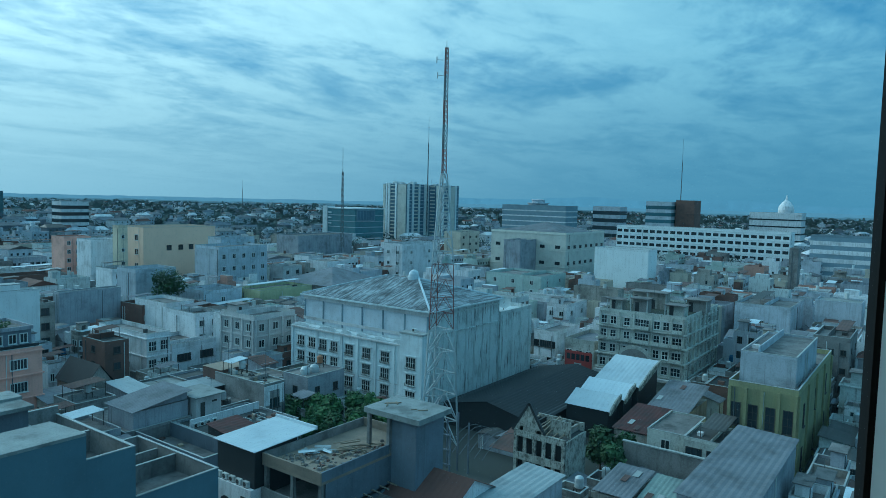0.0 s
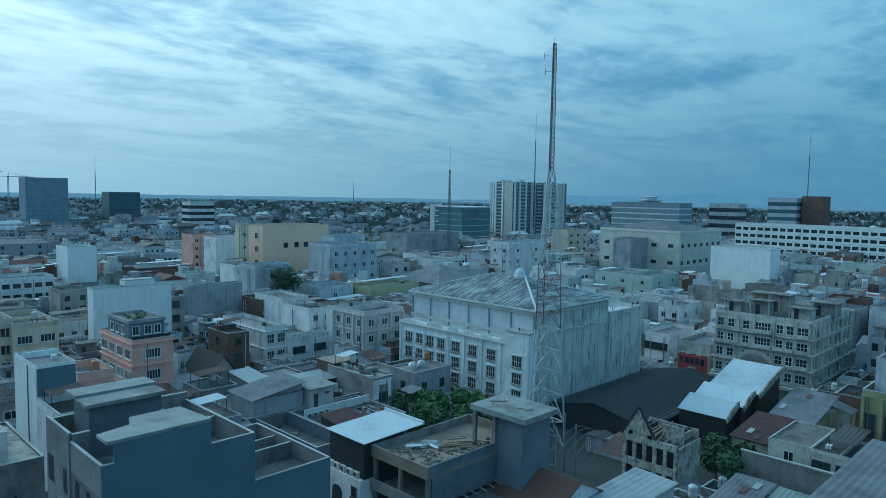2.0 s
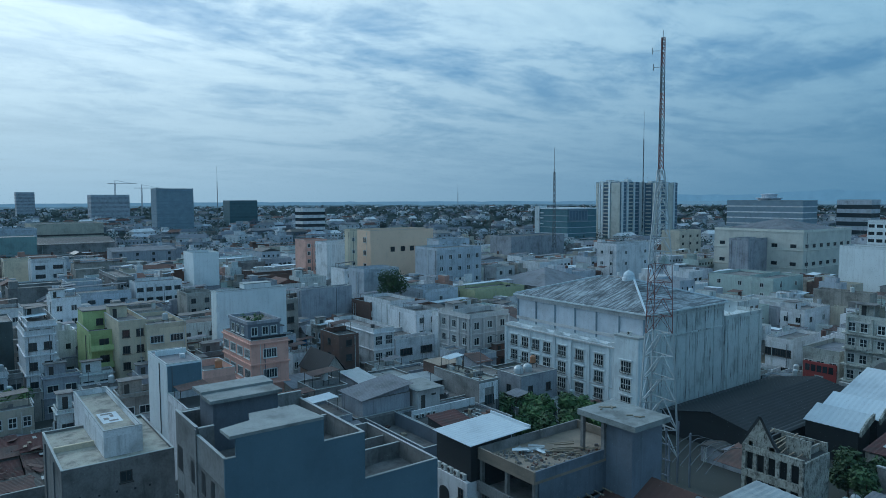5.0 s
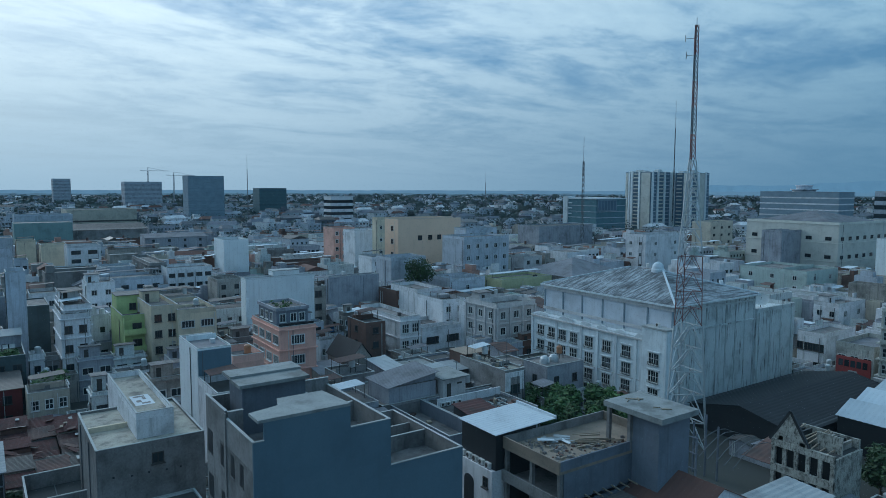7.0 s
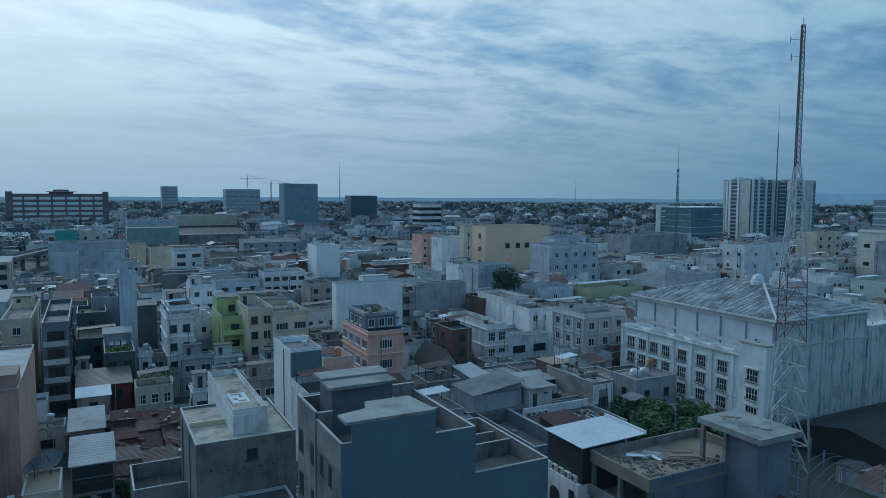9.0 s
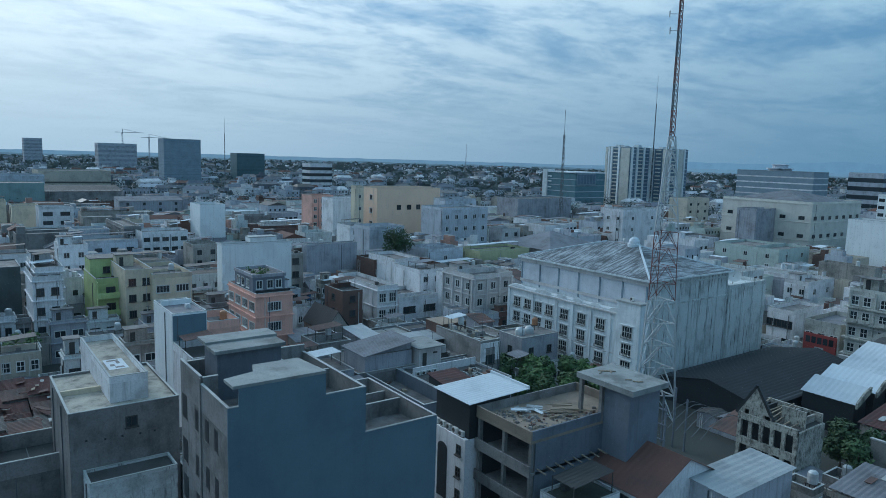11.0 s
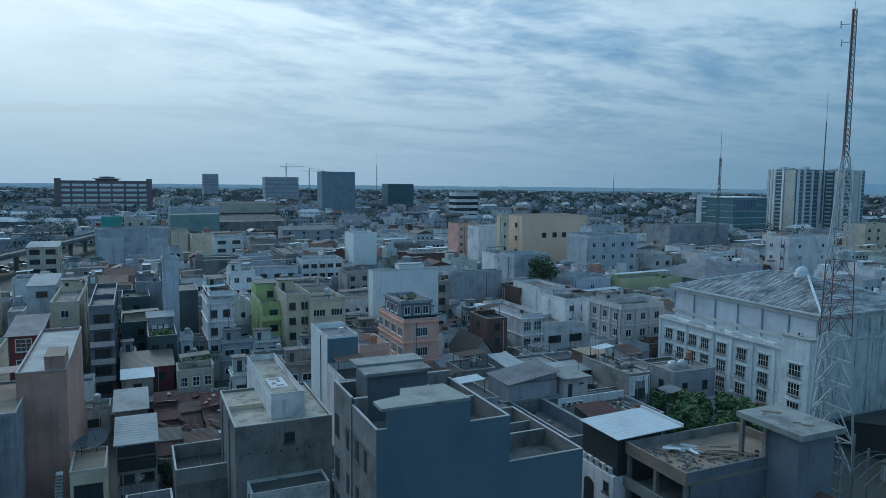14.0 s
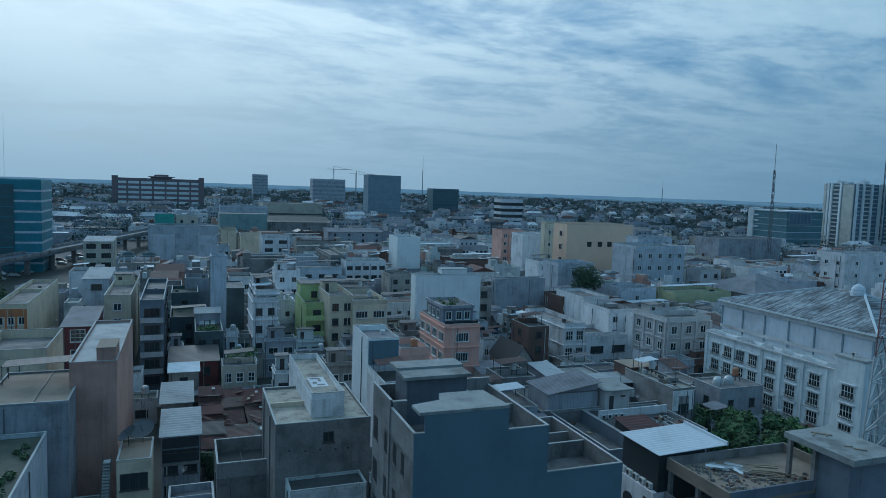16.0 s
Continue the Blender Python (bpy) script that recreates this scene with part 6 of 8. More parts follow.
# ---- narrow houses round the slim tower house ----
shophouse("slate_house", -188.2, -176.2, 9.1, 13.3, 15, SLATE, "dark slate house with blank front wall", front=0, para=0.3, roof=SLAB, low=5, clutter=False)
shophouse("shophouse", -199.2, -191.2, -0.6, 5.4, 15.5, MUTED, "blank grey-blue rear wall of a shophouse", front=0, para=0.3, low=8)
shophouse("shophouse", -192.1, -180.2, -3.7, 2.5, 13.5, SLATE, "dark slate terraced house with low parapet", front=1, win=(1.2, 1.0), frame_mat=FRAME_D, roof=MOSS, low=5)
shophouse("shophouse", -179.5, -164.0, -3.7, 4.3, 10.5, SLATE, "low dark slate house with mossy deck", front=1, floors=3, frame_mat=FRAME_D, roof=MOSS, low=5)
shophouse("plant_deck_house", -161.3, -147.3, 1.5, 6.9, 10.5, SLATE, "narrow house with planted roof deck", front=2, floors=3, win=(1.3, 1.2), frame_mat=FRAME_D, roof=MOSS, para=0.8, low=4, clutter=False)
shophouse("roof_room", -162.8, -158.4, 1.6, 6.8, 12.8, MUTED, "small roof room under pale sheet", style="lean", rise=0.6, roof=WORNSHEET, front=1, floors=3, least=9, frame_mat=FRAME_D, low=8, clutter=False)
for k in range(3):
    t = thing("roof_chair", (-156.4, 2.9 + 1.15 * k, 9.76), "white plastic chair on a roof deck", "chair", "roof chairs")
    m = Mesh(FRAME_W)
    m.box(-0.3, 0.3, -0.45, 0.45, 0.45, 0.53)
    m.put("seat", t)
    m = Mesh(FRAME_W)
    m.box(-0.36, -0.3, -0.45, 0.45, 0.5, 1.1)
    m.put("backrest", t)
    for a in (-0.26, 0.24):
        for b in (-0.4, 0.38):
            m = Mesh(FRAME_W)
            m.bar((a, b, 0), (a, b, 0.46), 0.06)
            m.put("leg", t)
rng = random.Random(61)
m = Mesh(LEAFY, LEAF)
for k in range(16):
    leaves(m, rng, (rng.uniform(-155, -148.5), rng.uniform(2.2, 6.3), 10.2), (0.6, 0.6, 0.5), 40, 0.22)
for k in range(10):
    leaves(m, rng, (rng.uniform(-143, -138), rng.uniform(7.5, 12.5), rng.uniform(5.5, 7.5)), (1.1, 1.1, 0.9), 70, 0.3)
tagged(m.put("deck_plants"), "green potted plants crowding a roof deck", "plants", kind="stuff")
shophouse("low_house", -146.2, -136.6, 7.2, 12.9, 6.4, SLATE, "low dark house overgrown with plants", front=1, floors=2, roof=MOSS, para=0.4, low=4, frame_mat=FRAME_D, clutter=False)
shophouse("window_house", -135.0, -129.0, 6.0, 12.1, 7.8, DULLCREAM, "low house with row of white-framed windows", front=3, floors=2, win=(1.0, 1.5), cols=2, rows=2, roof=SLAB, para=0.3, low=4)
shophouse("awning_house", -134.8, -129.8, -3.1, 1.9, 7.5, OLD, "small house with bright white awning sheet", style="lean", rise=0.5, roof=BRIGHT, front=1, floors=2, low=4, frame_mat=FRAME_D)
shophouse("shophouse", -146.0, -136.0, -3.2, 5.6, 8.0, MAROON, "low maroon house with dark windows", front=2, floors=2, roof=DARKSHEET, style="lean", rise=0.8, low=4, frame_mat=FRAME_D)
shophouse("upper_room", -191.4, -177.4, -22.7, -17.2, 18.6, PALE, "pale blue upper room under tilted sheet roof", style="lean", rise=1.0, roof=WORNSHEET, front=1, floors=5, win=(2.2, 1.1), cols=3, least=14, frame_mat=FRAME_D, low=12)
shophouse("shophouse", -201.3, -192.0, -27.7, -23.2, 17.5, WHITE, "blank white upper wall of a shophouse", front=0, low=12)

# ---- wider blocks of the middle distance ----
# broad blocks get paler walls in place of haze
shophouse("broad_block", -394.3, -378.3, -18.7, 15.1, 17, PALE, "broad grey-blue block with blank stained front", front=0, para=0.6, low=4, clutter=False)
shophouse("broad_block", -342.9, -337.0, -15.1, -5.6, 15.3, PALE, "stepped front of a broad grey-blue block", front=0, para=0.4, low=4, clutter=False)
shophouse("broad_block", -342.9, -337.0, 5.0, 13.0, 15.6, PALE, "pale stepped front of a broad block", front=0, para=0.4, low=4, clutter=False)
shophouse("brown_house", -346.7, -332.7, -42.2, -30.4, 14, DULLCREAM, "brown fronted house with pale sheet roof", front=2, floors=3, win=(3.6, 2.0), cols=3, frame_mat=FRAME_D, style="lean", rise=1.4, roof=WORNSHEET, low=4, near=False)
shophouse("turquoise_house", -397.8, -394.5, -16.2, -6.6, 22, TURQUOISE, "bright turquoise painted gable wall", front=0, para=0.3, low=14)
shophouse("shophouse", -407.8, -397.9, -5.6, 5.5, 21, DULLCREAM, "dull cream house with small windows", front=2, floors=5, near=False, low=15, frame_mat=FRAME_D)
shophouse("green_hall", -468.8, -448.8, 18.8, 47.6, 20, SEAGREEN, "wide faded sea-green sheet wall", front=0, para=0.3, low=10, clutter=False)
shophouse("long_roof", -505.0, -470.0, 49.0, 92.0, 17, GREY, "long low hall under dark sheet roof", style="y", rise=3, roof=DARKSHEET, front=0, low=10, near=False)
shophouse("roof_house", -404.3, -390.3, 75.2, 107.8, 15, MUTED, "wide grey house with dark sheet roof", style="lean", rise=1.6, roof=SHEET, front=4, near=False, low=9, frame_mat=FRAME_D)
shophouse("shophouse", -248.3, -236.0, 32.0, 50.6, 12.5, PALE, "wide pale flat-roofed house row", front=4, near=False, win=(2.0, 1.1), low=8, frame_mat=FRAME_D)
shophouse("green_house", -230.3, -222.3, 185.7, 192.1, 12, MINT, "small mint green house with dark windows", front=2, near=False, low=7)
shophouse("shophouse", -213.6, -205.6, 178.9, 188.6, 14, LIGHTGREY, "light grey house with one window row", front=2, near=False, low=8, frame_mat=FRAME_D)
# wall colour lightened here too, to put haze on the hall
shophouse("dark_hall", -307.9, -289.9, 263.1, 306.0, 19, MUTED, "long blue-grey hall with blank wall", front=0, para=0.5, roof=BITUMEN, low=9, clutter=False)
shophouse("hip_house", -192.0, -166.0, 166.0, 193.0, 16.0, GREY, "house under broad grey hipped sheet roof", style="hip", rise=5.0, roof=SHEET, front=0, low=9, clutter=False)
shophouse("beige_block", -246.2, -234.2, 341.1, 362.1, 22, DULLCREAM, "pale beige block with shaded window hoods", front=3, floors=5, win=(1.6, 1.2), near=False, low=10, frame_mat=FRAME_D)


def pavilion(x, y, z, w):
    """A small shrine pavilion: four posts, a swept roof and a knob."""
    t = thing("pavilion", (x, y, z), "small roof pavilion with swept dark roof", "pavilion", "roof pavilions")
    for sx in (-1, 1):
        for sy in (-1, 1):
            m = Mesh(WHITE)
            m.box(sx * w * 0.36 - 0.2, sx * w * 0.36 + 0.2, sy * w * 0.36 - 0.2, sy * w * 0.36 + 0.2, 0, 2.6)
            m.put("post", t)
    m = Mesh(SLATE)
    m.lathe((0, 0, 2.6), [(w * 0.8, 0), (w * 0.8, 0.2), (w * 0.6, 0.6), (w * 0.5, 1.3), (w * 0.42, 1.5), (w * 0.1, 1.9), (0.02, 2.4)], 8)
    m.put("roof", t)


shophouse("pavilion_house", -286.0, -277.0, -24.0, -10.0, 9.5, OLD, "old house with roof pavilions", front=3, near=False, low=7, para=0.4, clutter=False)
pavilion(-281.5, -20.8, 9.16, 3.6)
pavilion(-280.5, -13.7, 9.16, 4.0)
for x0, x1, y0, y1, h, wl, rf in ((-232, -222, -9.5, -2, 10, BRICK, REDROOF), (-246, -236, -11, -3, 10.5, OLD, RUST), (-262, -250, -10, -1, 11, SALMON2, REDROOF), (-219, -208, -8.5, -1.5, 11, GREY, SLAB)):
    shophouse("shophouse", x0, x1, y0, y1, h, wl, "old low house with rusty sheet roof", front=2, near=False, style="lean" if rf is not SLAB else "flat", rise=1.4, roof=rf, low=7, frame_mat=FRAME_D)


# ---- raised railway and parked cars on the far side ----
def viaduct():
    t = thing("railway_viaduct", (-365, -58, 0), "raised concrete railway viaduct with side walls", "viaduct")
    a, b = Vector((-240, -84, 0)), Vector((-520, -4, 0))
    d = (b - a).normalized()
    s = Vector((-d.y, d.x, 0)) * 4.5
    o = Vector((-365, -58, 0))
    for k in range(14):
        p, q = a + (b - a) * k / 14 - o, a + (b - a) * (k + 0.995) / 14 - o
        m = Mesh(PALEDARK)
        m.hull([p - s + Vector((0, 0, 7)), q - s + Vector((0, 0, 7)), q + s + Vector((0, 0, 7)), p + s + Vector((0, 0, 7))],
               [p - s + Vector((0, 0, 8)), q - s + Vector((0, 0, 8)), q + s + Vector((0, 0, 8)), p + s + Vector((0, 0, 8))])
        m.put("deck", t)
        for sg in (-1, 1):
            m = Mesh(GREY)
            r = s * sg
            e = s.normalized() * 0.3
            m.hull([p + r - e + Vector((0, 0, 8.01)), q + r - e + Vector((0, 0, 8.01)), q + r + Vector((0, 0, 8.01)), p + r + Vector((0, 0, 8.01))],
                   [p + r - e + Vector((0, 0, 9.2)), q + r - e + Vector((0, 0, 9.2)), q + r + Vector((0, 0, 9.2)), p + r + Vector((0, 0, 9.2))])
            m.put("side_wall", t)
        m = Mesh(GREY)
        m.tube((p.x, p.y), 1.1, 1.1, 0, 7.0, 10)
        m.put("pier", t)
    for k in range(5):
        u = a + (b - a) * (0.1 + 0.17 * k)
        taken(u.x - 28, u.x + 28, u.y - 12, u.y + 12, 9, 1)


viaduct()


def car(x, y, turn, mat):
    t = thing("car", (x, y, 0), "parked car beside the railway", "car", "parked cars")
    t.rotation_euler[2] = radians(turn)
    m = Mesh(mat)
    side = [(-2.1, 0.35), (2.1, 0.35), (2.15, 0.75), (1.2, 0.9), (0.5, 1.42), (-1.2, 1.45), (-1.9, 0.95), (-2.15, 0.85)]
    m.hull([(u, -0.85, v) for u, v in side], [(u, 0.85, v) for u, v in side])
    m.put("body", t)
    for u in (-1.3, 1.3):
        for v in (-0.8, 0.8):
            m = Mesh(FRAME_D)
            m.lathe((0, 0, 0), [(0.01, -0.1), (0.32, -0.1), (0.32, 0.1), (0.01, 0.1)], 10)
            ob = m.put("wheel", t)
            ob.matrix_basis = pose(u, v, 0.32, 90, 0, 0)


m = Mesh(ASPHALT)
m.hull([(-270, -76, 0.0), (-270, -98, 0.0), (-420, -62, 0.0), (-420, -38, 0.0)], [(-270, -76, 0.06), (-270, -98, 0.06), (-420, -62, 0.06), (-420, -38, 0.06)])
tagged(m.put("parking_lot"), "grey asphalt parking strip beside the railway", "road", kind="structure")
taken(-420, -280, -75, -50, 1, 0)
for i in range(22):
    car(-300 - 5.0 * i, -76 + 1.38 * i + (i % 2) * 7, 70, (FRAME_W, CAP, DARK, STEEL)[i % 4])


# ---- garden trees ----
for i, (x, y, z, h, r) in enumerate(((-85.5, 84.5, 0, 7.0, 3.4), (-90.5, 80.5, 0, 6.3, 3.2), (-82.0, 88.5, 0, 7.0, 2.8), (-180.1, 114.4, 8, 11.0, 5.0), (-88.0, 83.5, 0, 6.6, 3.0), (-93.5, 78.5, 0, 5.8, 2.6), (-79.5, 90.0, 0, 7.0, 2.6), (-84.0, 81.5, 0, 5.6, 2.8), (-82.5, 77.0, 0, 5.4, 2.4), (-79.0, 80.0, 0, 5.8, 2.6), (-78.0, 85.0, 0, 6.6, 2.8), (-85.8, 76.6, 0, 4.6, 2.0), (-76.5, 82.5, 0, 6.0, 2.4), (-74.5, 87.0, 0, 6.4, 2.4), (-41.0, 100.0, 0, 6.5, 3.6), (-37.5, 97.0, 0, 5.5, 3.0), (-38.5, 102.5, 0, 6.0, 3.0), (-92.0, 28.5, 0, 6.5, 1.8), (-95.5, 3.0, 0, 4.5, 1.6), (-254, -62, 0, 9, 6), (-243, -57, 0, 9, 5), (-232, -54, 0, 8, 5), (-222, -51, 0, 8, 5), (-268, -63, 0, 9, 6), (-213, -52, 0, 8, 5))):
    tree(x, y, z, h, r, ("bushy green roof garden tree", "dense dark green tree between roofs")[i == 3 or i > 13], seed=10 + i, leaf=LEAF if i == 3 or i > 13 else LEAFY)
    taken(x - r, x + r, y - r, y + r, h + z, h * 0.6 + z)



# ---- old hotel with ledges, paired windows and roof sheds ----
def old_hotel():
    x0, x1, y0, y1, h = -61.8, -42.6, 146.5, 171.8, 18.2
    c = ((x0 + x1) / 2, (y0 + y1) / 2)
    t = thing("old_hotel", (*c, 0), "weathered old hotel with ornate ledges and paired windows", "building")
    taken(x0, x1 + 1, y0 - 1, y1, 19, 6)
    X = lambda v: v - c[0]
    Y = lambda v: v - c[1]
    body(t, x0, x1, y0, y1, h, OLDWHITE, c, MOSS, 0.5)
    floors = (5.4, 8.7, 11.9, 15.0)
    for k, z in enumerate(floors):
        ledge(t, x0, x1, y0, y1, z - 0.75, c, OLDWHITE, 0.55, 0.3)
        ledge(t, x0, x1, y0, y1, z + 1.75, c, LIGHTGREY, 0.2, 0.16)
        for x, w, n in ((-60.6, 1.2, 2), (-58.4, 1.2, 2), (-55.3, 1.2, 2), (-51.9, 3.0, 5), (-48.6, 1.2, 2), (-46.6, 1.2, 2), (-44.2, 1.9, 3)):
            window(t, (X(x), Y(y0), z), "-y", w, 1.6, n, 2, FRAME_W)
            if w > 1.5 and k > 0 or (k == 2 and n == 2):
                m = Mesh(OLDWHITE)
                m.box(X(x - w / 2 - 0.3), X(x + w / 2 + 0.3), Y(y0 - 0.9), Y(y0 - 0.02), z - 0.45, z - 0.3)
                m.box(X(x - w / 2 - 0.3), X(x + w / 2 + 0.3), Y(y0 - 0.9), Y(y0 - 0.8), z - 0.3, z + 0.35)
                m.put("balcony", t)
        for i in range(9):
            y = y0 + 1.6 + 2.75 * i
            window(t, (X(x1), Y(y), z), "+x", 0.7 if i % 2 else 1.2, 2.0, 2, 2, FRAME_W, near=False)
    for i in range(9):
        y = y0 + 0.1 + 3.1 * i
        m = Mesh(OLDWHITE)
        m.box(X(x1), X(x1 + 0.4), Y(y), Y(y + 0.5), 4.7, h - 0.5)
        m.put("pilaster", t)
    for x in (-61.7, -57.1, -53.9, -49.9, -45.6, -43.1):
        m = Mesh(OLDWHITE)
        m.box(X(x), X(x + 0.4), Y(y0 - 0.3), Y(y0), 4.7, h - 0.5)
        m.put("pilaster", t)
    # broad canopy and round pediment over the entrance
    m = Mesh(LIGHTGREY)
    m.box(X(x0 - 0.3), X(x1 + 1.5), Y(y0 - 1.6), Y(y0 - 0.56), 3.9, 4.5)
    m.put("canopy", t)
    arc = [(4.1 * math.cos(a), 3.4 * math.sin(a)) for a in [math.pi * k / 14 for k in range(15)]]
    low = [(X(-52.7) + u, Y(y0 - 1.75), 7.6 + v) for u, v in arc]
    m = Mesh(OLDWHITE)
    m.hull(low, [(a, b + 0.5, z) for a, b, z in low])
    m.put("pediment", t)
    inn = [(X(-52.7) + 0.8 * u, Y(y0 - 1.82), 7.6 + 0.8 * v) for u, v in arc]
    m = Mesh(GREY)
    m.hull(inn, [(a, b + 0.05, z) for a, b, z in inn])
    m.put("pediment_field", t)
    # roof sheds on posts
    for k, (x, y, w, d, z) in enumerate(((-60.5, 148.5, 3.0, 2.4, 2.4), (-55.2, 149.0, 3.4, 2.8, 3.0), (-54.0, 156.0, 4.0, 3.0, 3.8), (-47.6, 149.2, 3.8, 3.0, 2.3), (-46.0, 158.0, 4.4, 3.6, 2.8), (-59.5, 160.0, 4.0, 4.0, 3.2))):
        m = Mesh((OLDWHITE, GREY, OLD)[k % 3])
        m.box(X(x), X(x + w), Y(y + 0.5), Y(y + d), h - 0.44, h - 0.5 + z)
        m.put("roof_shed", t)
        m = Mesh(SLAB)
        m.box(X(x - 0.5), X(x + w + 0.4), Y(y - 0.6), Y(y + d + 0.3), h - 0.496 + z, h - 0.3 + z)
        m.put("shed_roof", t)
        for a in (x - 0.2, x + w + 0.1):
            m = Mesh(CAP)
            m.box(X(a - 0.1), X(a + 0.1), Y(y - 0.4), Y(y - 0.2), h - 0.44, h - 0.5 + z)
            m.put("post", t)
        m = Mesh(DARK)
        m.box(X(x + 0.5), X(x + 1.4), Y(y + 0.46), Y(y + 0.5), h - 0.44, h - 0.6 + min(z, 2.3))
        m.put("shed_door", t)
    for x, y in ((-58, 153), (-51, 151), (-49.5, 158), (-45, 163)):
        antenna(x, y, h - 0.45, 6.0)


old_hotel()


# ---- low sheds and walls between the ruin and the offices ----
def old_yard():
    for x0, x1, y0, y1, a, b, mat, label in (
            (-40.6, -33.2, 118.5, 131.5, 6.2, 8.4, SHEET, "shed under ribbed grey corrugated sheets"),
            (-42.0, -35.6, 106.5, 118.2, 5.2, 6.6, REDROOF, "shed under patched rusty red sheets"),
            (-34.0, -29.0, 80.5, 89.6, 5.6, 6.4, SHEET, "shed with long grey sheet roof"),
            (-28.8, -24.0, 81.0, 89.6, 5.2, 6.2, PALESHEET, "shed with faded green sheet roof")):
        c = ((x0 + x1) / 2, (y0 + y1) / 2)
        t = thing("shed", (*c, 0), label, "shed", "yard sheds")
        taken(x0, x1, y0, y1, b, 3)
        m = Mesh(OLD)
        m.box(x0 + 0.3 - c[0], x1 - 0.3 - c[0], y0 + 0.3 - c[1], y1 - 0.3 - c[1], 0, a - 0.3)
        m.put("wall", t)
        m = Mesh(mat)
        corrugated(m, x0 - c[0], x1 - c[0], y0 - c[1], y1 - c[1], a, b, a, b, 0.6)
        m.put("roof_sheet", t)
        rng = random.Random(int(-x0))
        for k in range(2):
            m = Mesh((RUST, CAP, BRIGHT)[k % 3])
            u, v = rng.uniform(x0 + 0.5, x1 - 1.5) - c[0], rng.uniform(y0 + 0.5, y1 - 2.5) - c[1]
            s = (b - a) / (y1 - y0)
            z = a + s * (v + c[1] - y0) + 0.12
            m.hull([(u, v, z), (u + 0.8, v, z), (u + 0.8, v + 1.8, z + 1.8 * s), (u, v + 1.8, z + 1.8 * s)], [(u, v, z + 0.03), (u + 0.8, v, z + 0.03), (u + 0.8, v + 1.8, z + 1.8 * s + 0.03), (u, v + 1.8, z + 1.8 * s + 0.03)])
            m.put("patch_sheet", t)
    t = thing("boundary_wall", (-30.2, 99.9, 0), "long grey boundary wall with pale coping", "wall")
    taken(-37.5, -22.8, 99.4, 100.4, 6, 3)
    m = Mesh(GREY)
    m.box(-7.2, 7.3, -0.15, 0.15, 0, 5.8)
    m.put("wall", t)
    m = Mesh(CAP)
    m.box(-7.3, 7.4, -0.25, 0.25, 5.804, 6.0)
    m.put("coping", t)
    shophouse("yard_house", -35.2, -29.5, 104.0, 115.5, 7.2, OLDWHITE, "low house with stepped parapet and grey roof", front=0, flank=1, floors=2, roof=SLAB, para=0.3, low=4)
    shophouse("balcony_house", -29.2, -23.2, 102.6, 111.0, 7.6, OLDWHITE, "small house with balustraded balcony", front=1, flank=2, floors=2, win=(2.2, 1.4), cols=3, roof=BITUMEN, para=0.4, low=4, frame_mat=FRAME_D)
    b = thing("balustrade", (-26.2, 101.9, 0), "pale balustrade of a small balcony", "balustrade")
    m = Mesh(CAP)
    m.box(-3.0, 3.0, -0.9, 0.68, 3.2, 3.4)
    m.put("slab", b)
    for k in range(16):
        m = Mesh(CAP)
        m.box(-2.9 + 0.38 * k, -2.75 + 0.38 * k, -0.8, -0.65, 3.4, 4.3)
        m.put("baluster", b)
    m = Mesh(CAP)
    m.box(-3.0, 3.0, -0.85, -0.6, 4.3, 4.45)
    m.put("handrail", b)


old_yard()


def rusty_yard():
    rng = random.Random(17)
    taken(-123, -97, 1.6, 12.3, 6, 2)
    k = 0
    for i in range(6):
        for j in range(3):
            x0, y0 = -122.5 + 4.25 * i, 1.8 + 3.5 * j
            x1, y1 = x0 + rng.uniform(3.9, 4.4), y0 + rng.uniform(3.2, 3.7)
            c = ((x0 + x1) / 2, (y0 + y1) / 2)
            t = thing("shed", (*c, 0), "low shed under dark red rusty sheets", "shed", "rusty yard sheds")
            h = rng.uniform(4.0, 6.2)
            m = Mesh(rng.choice((GREY, OLD, BRICK, REDROOF)))
            m.box(x0 - c[0] + 0.1, x1 - c[0] - 0.1, y0 - c[1] + 0.1, y1 - c[1] - 0.1, 0, h - 0.6)
            m.put("wall", t)
            m = Mesh(rng.choice((REDROOF, REDROOF, REDROOF, RUST, DARKSHEET, REDROOF)))
            a, b, s = rng.uniform(-0.15, 0.2), rng.uniform(-0.2, 0.15), rng.uniform(-0.1, 0.1)
            corrugated(m, x0 - c[0] - 0.1, x1 - c[0] + 0.1, y0 - c[1] - 0.1, y1 - c[1] + 0.1, h + a, h + a + s, h + b - 0.4, h + b - 0.4 + s, 0.35)
            m.put("roof_sheet", t)
            window(t, (x1 - c[0] - 0.1, 0.0, 1.6), "+x", 1.1, 1.0, 2, 1, FRAME_D, near=False)
            if rng.random() < 0.5:
                z = max(h + a, h + b - 0.4) + 0.1
                m = Mesh(rng.choice((CAP, BRIGHT, TIMBER)))
                u, v = rng.uniform(-1.2, 0.6), rng.uniform(-1.2, 0.6)
                m.box(u, u + rng.uniform(0.6, 1.5), v, v + 0.5, z, z + 0.04)
                m.put("loose_sheet", t)
                m = Mesh(FRAME_D)
                m.bar((u + 0.3, v + 0.25, h - 0.7), (u + 0.3, v + 0.25, z), 0.12)
                m.put("prop", t)
            k += 1


rusty_yard()


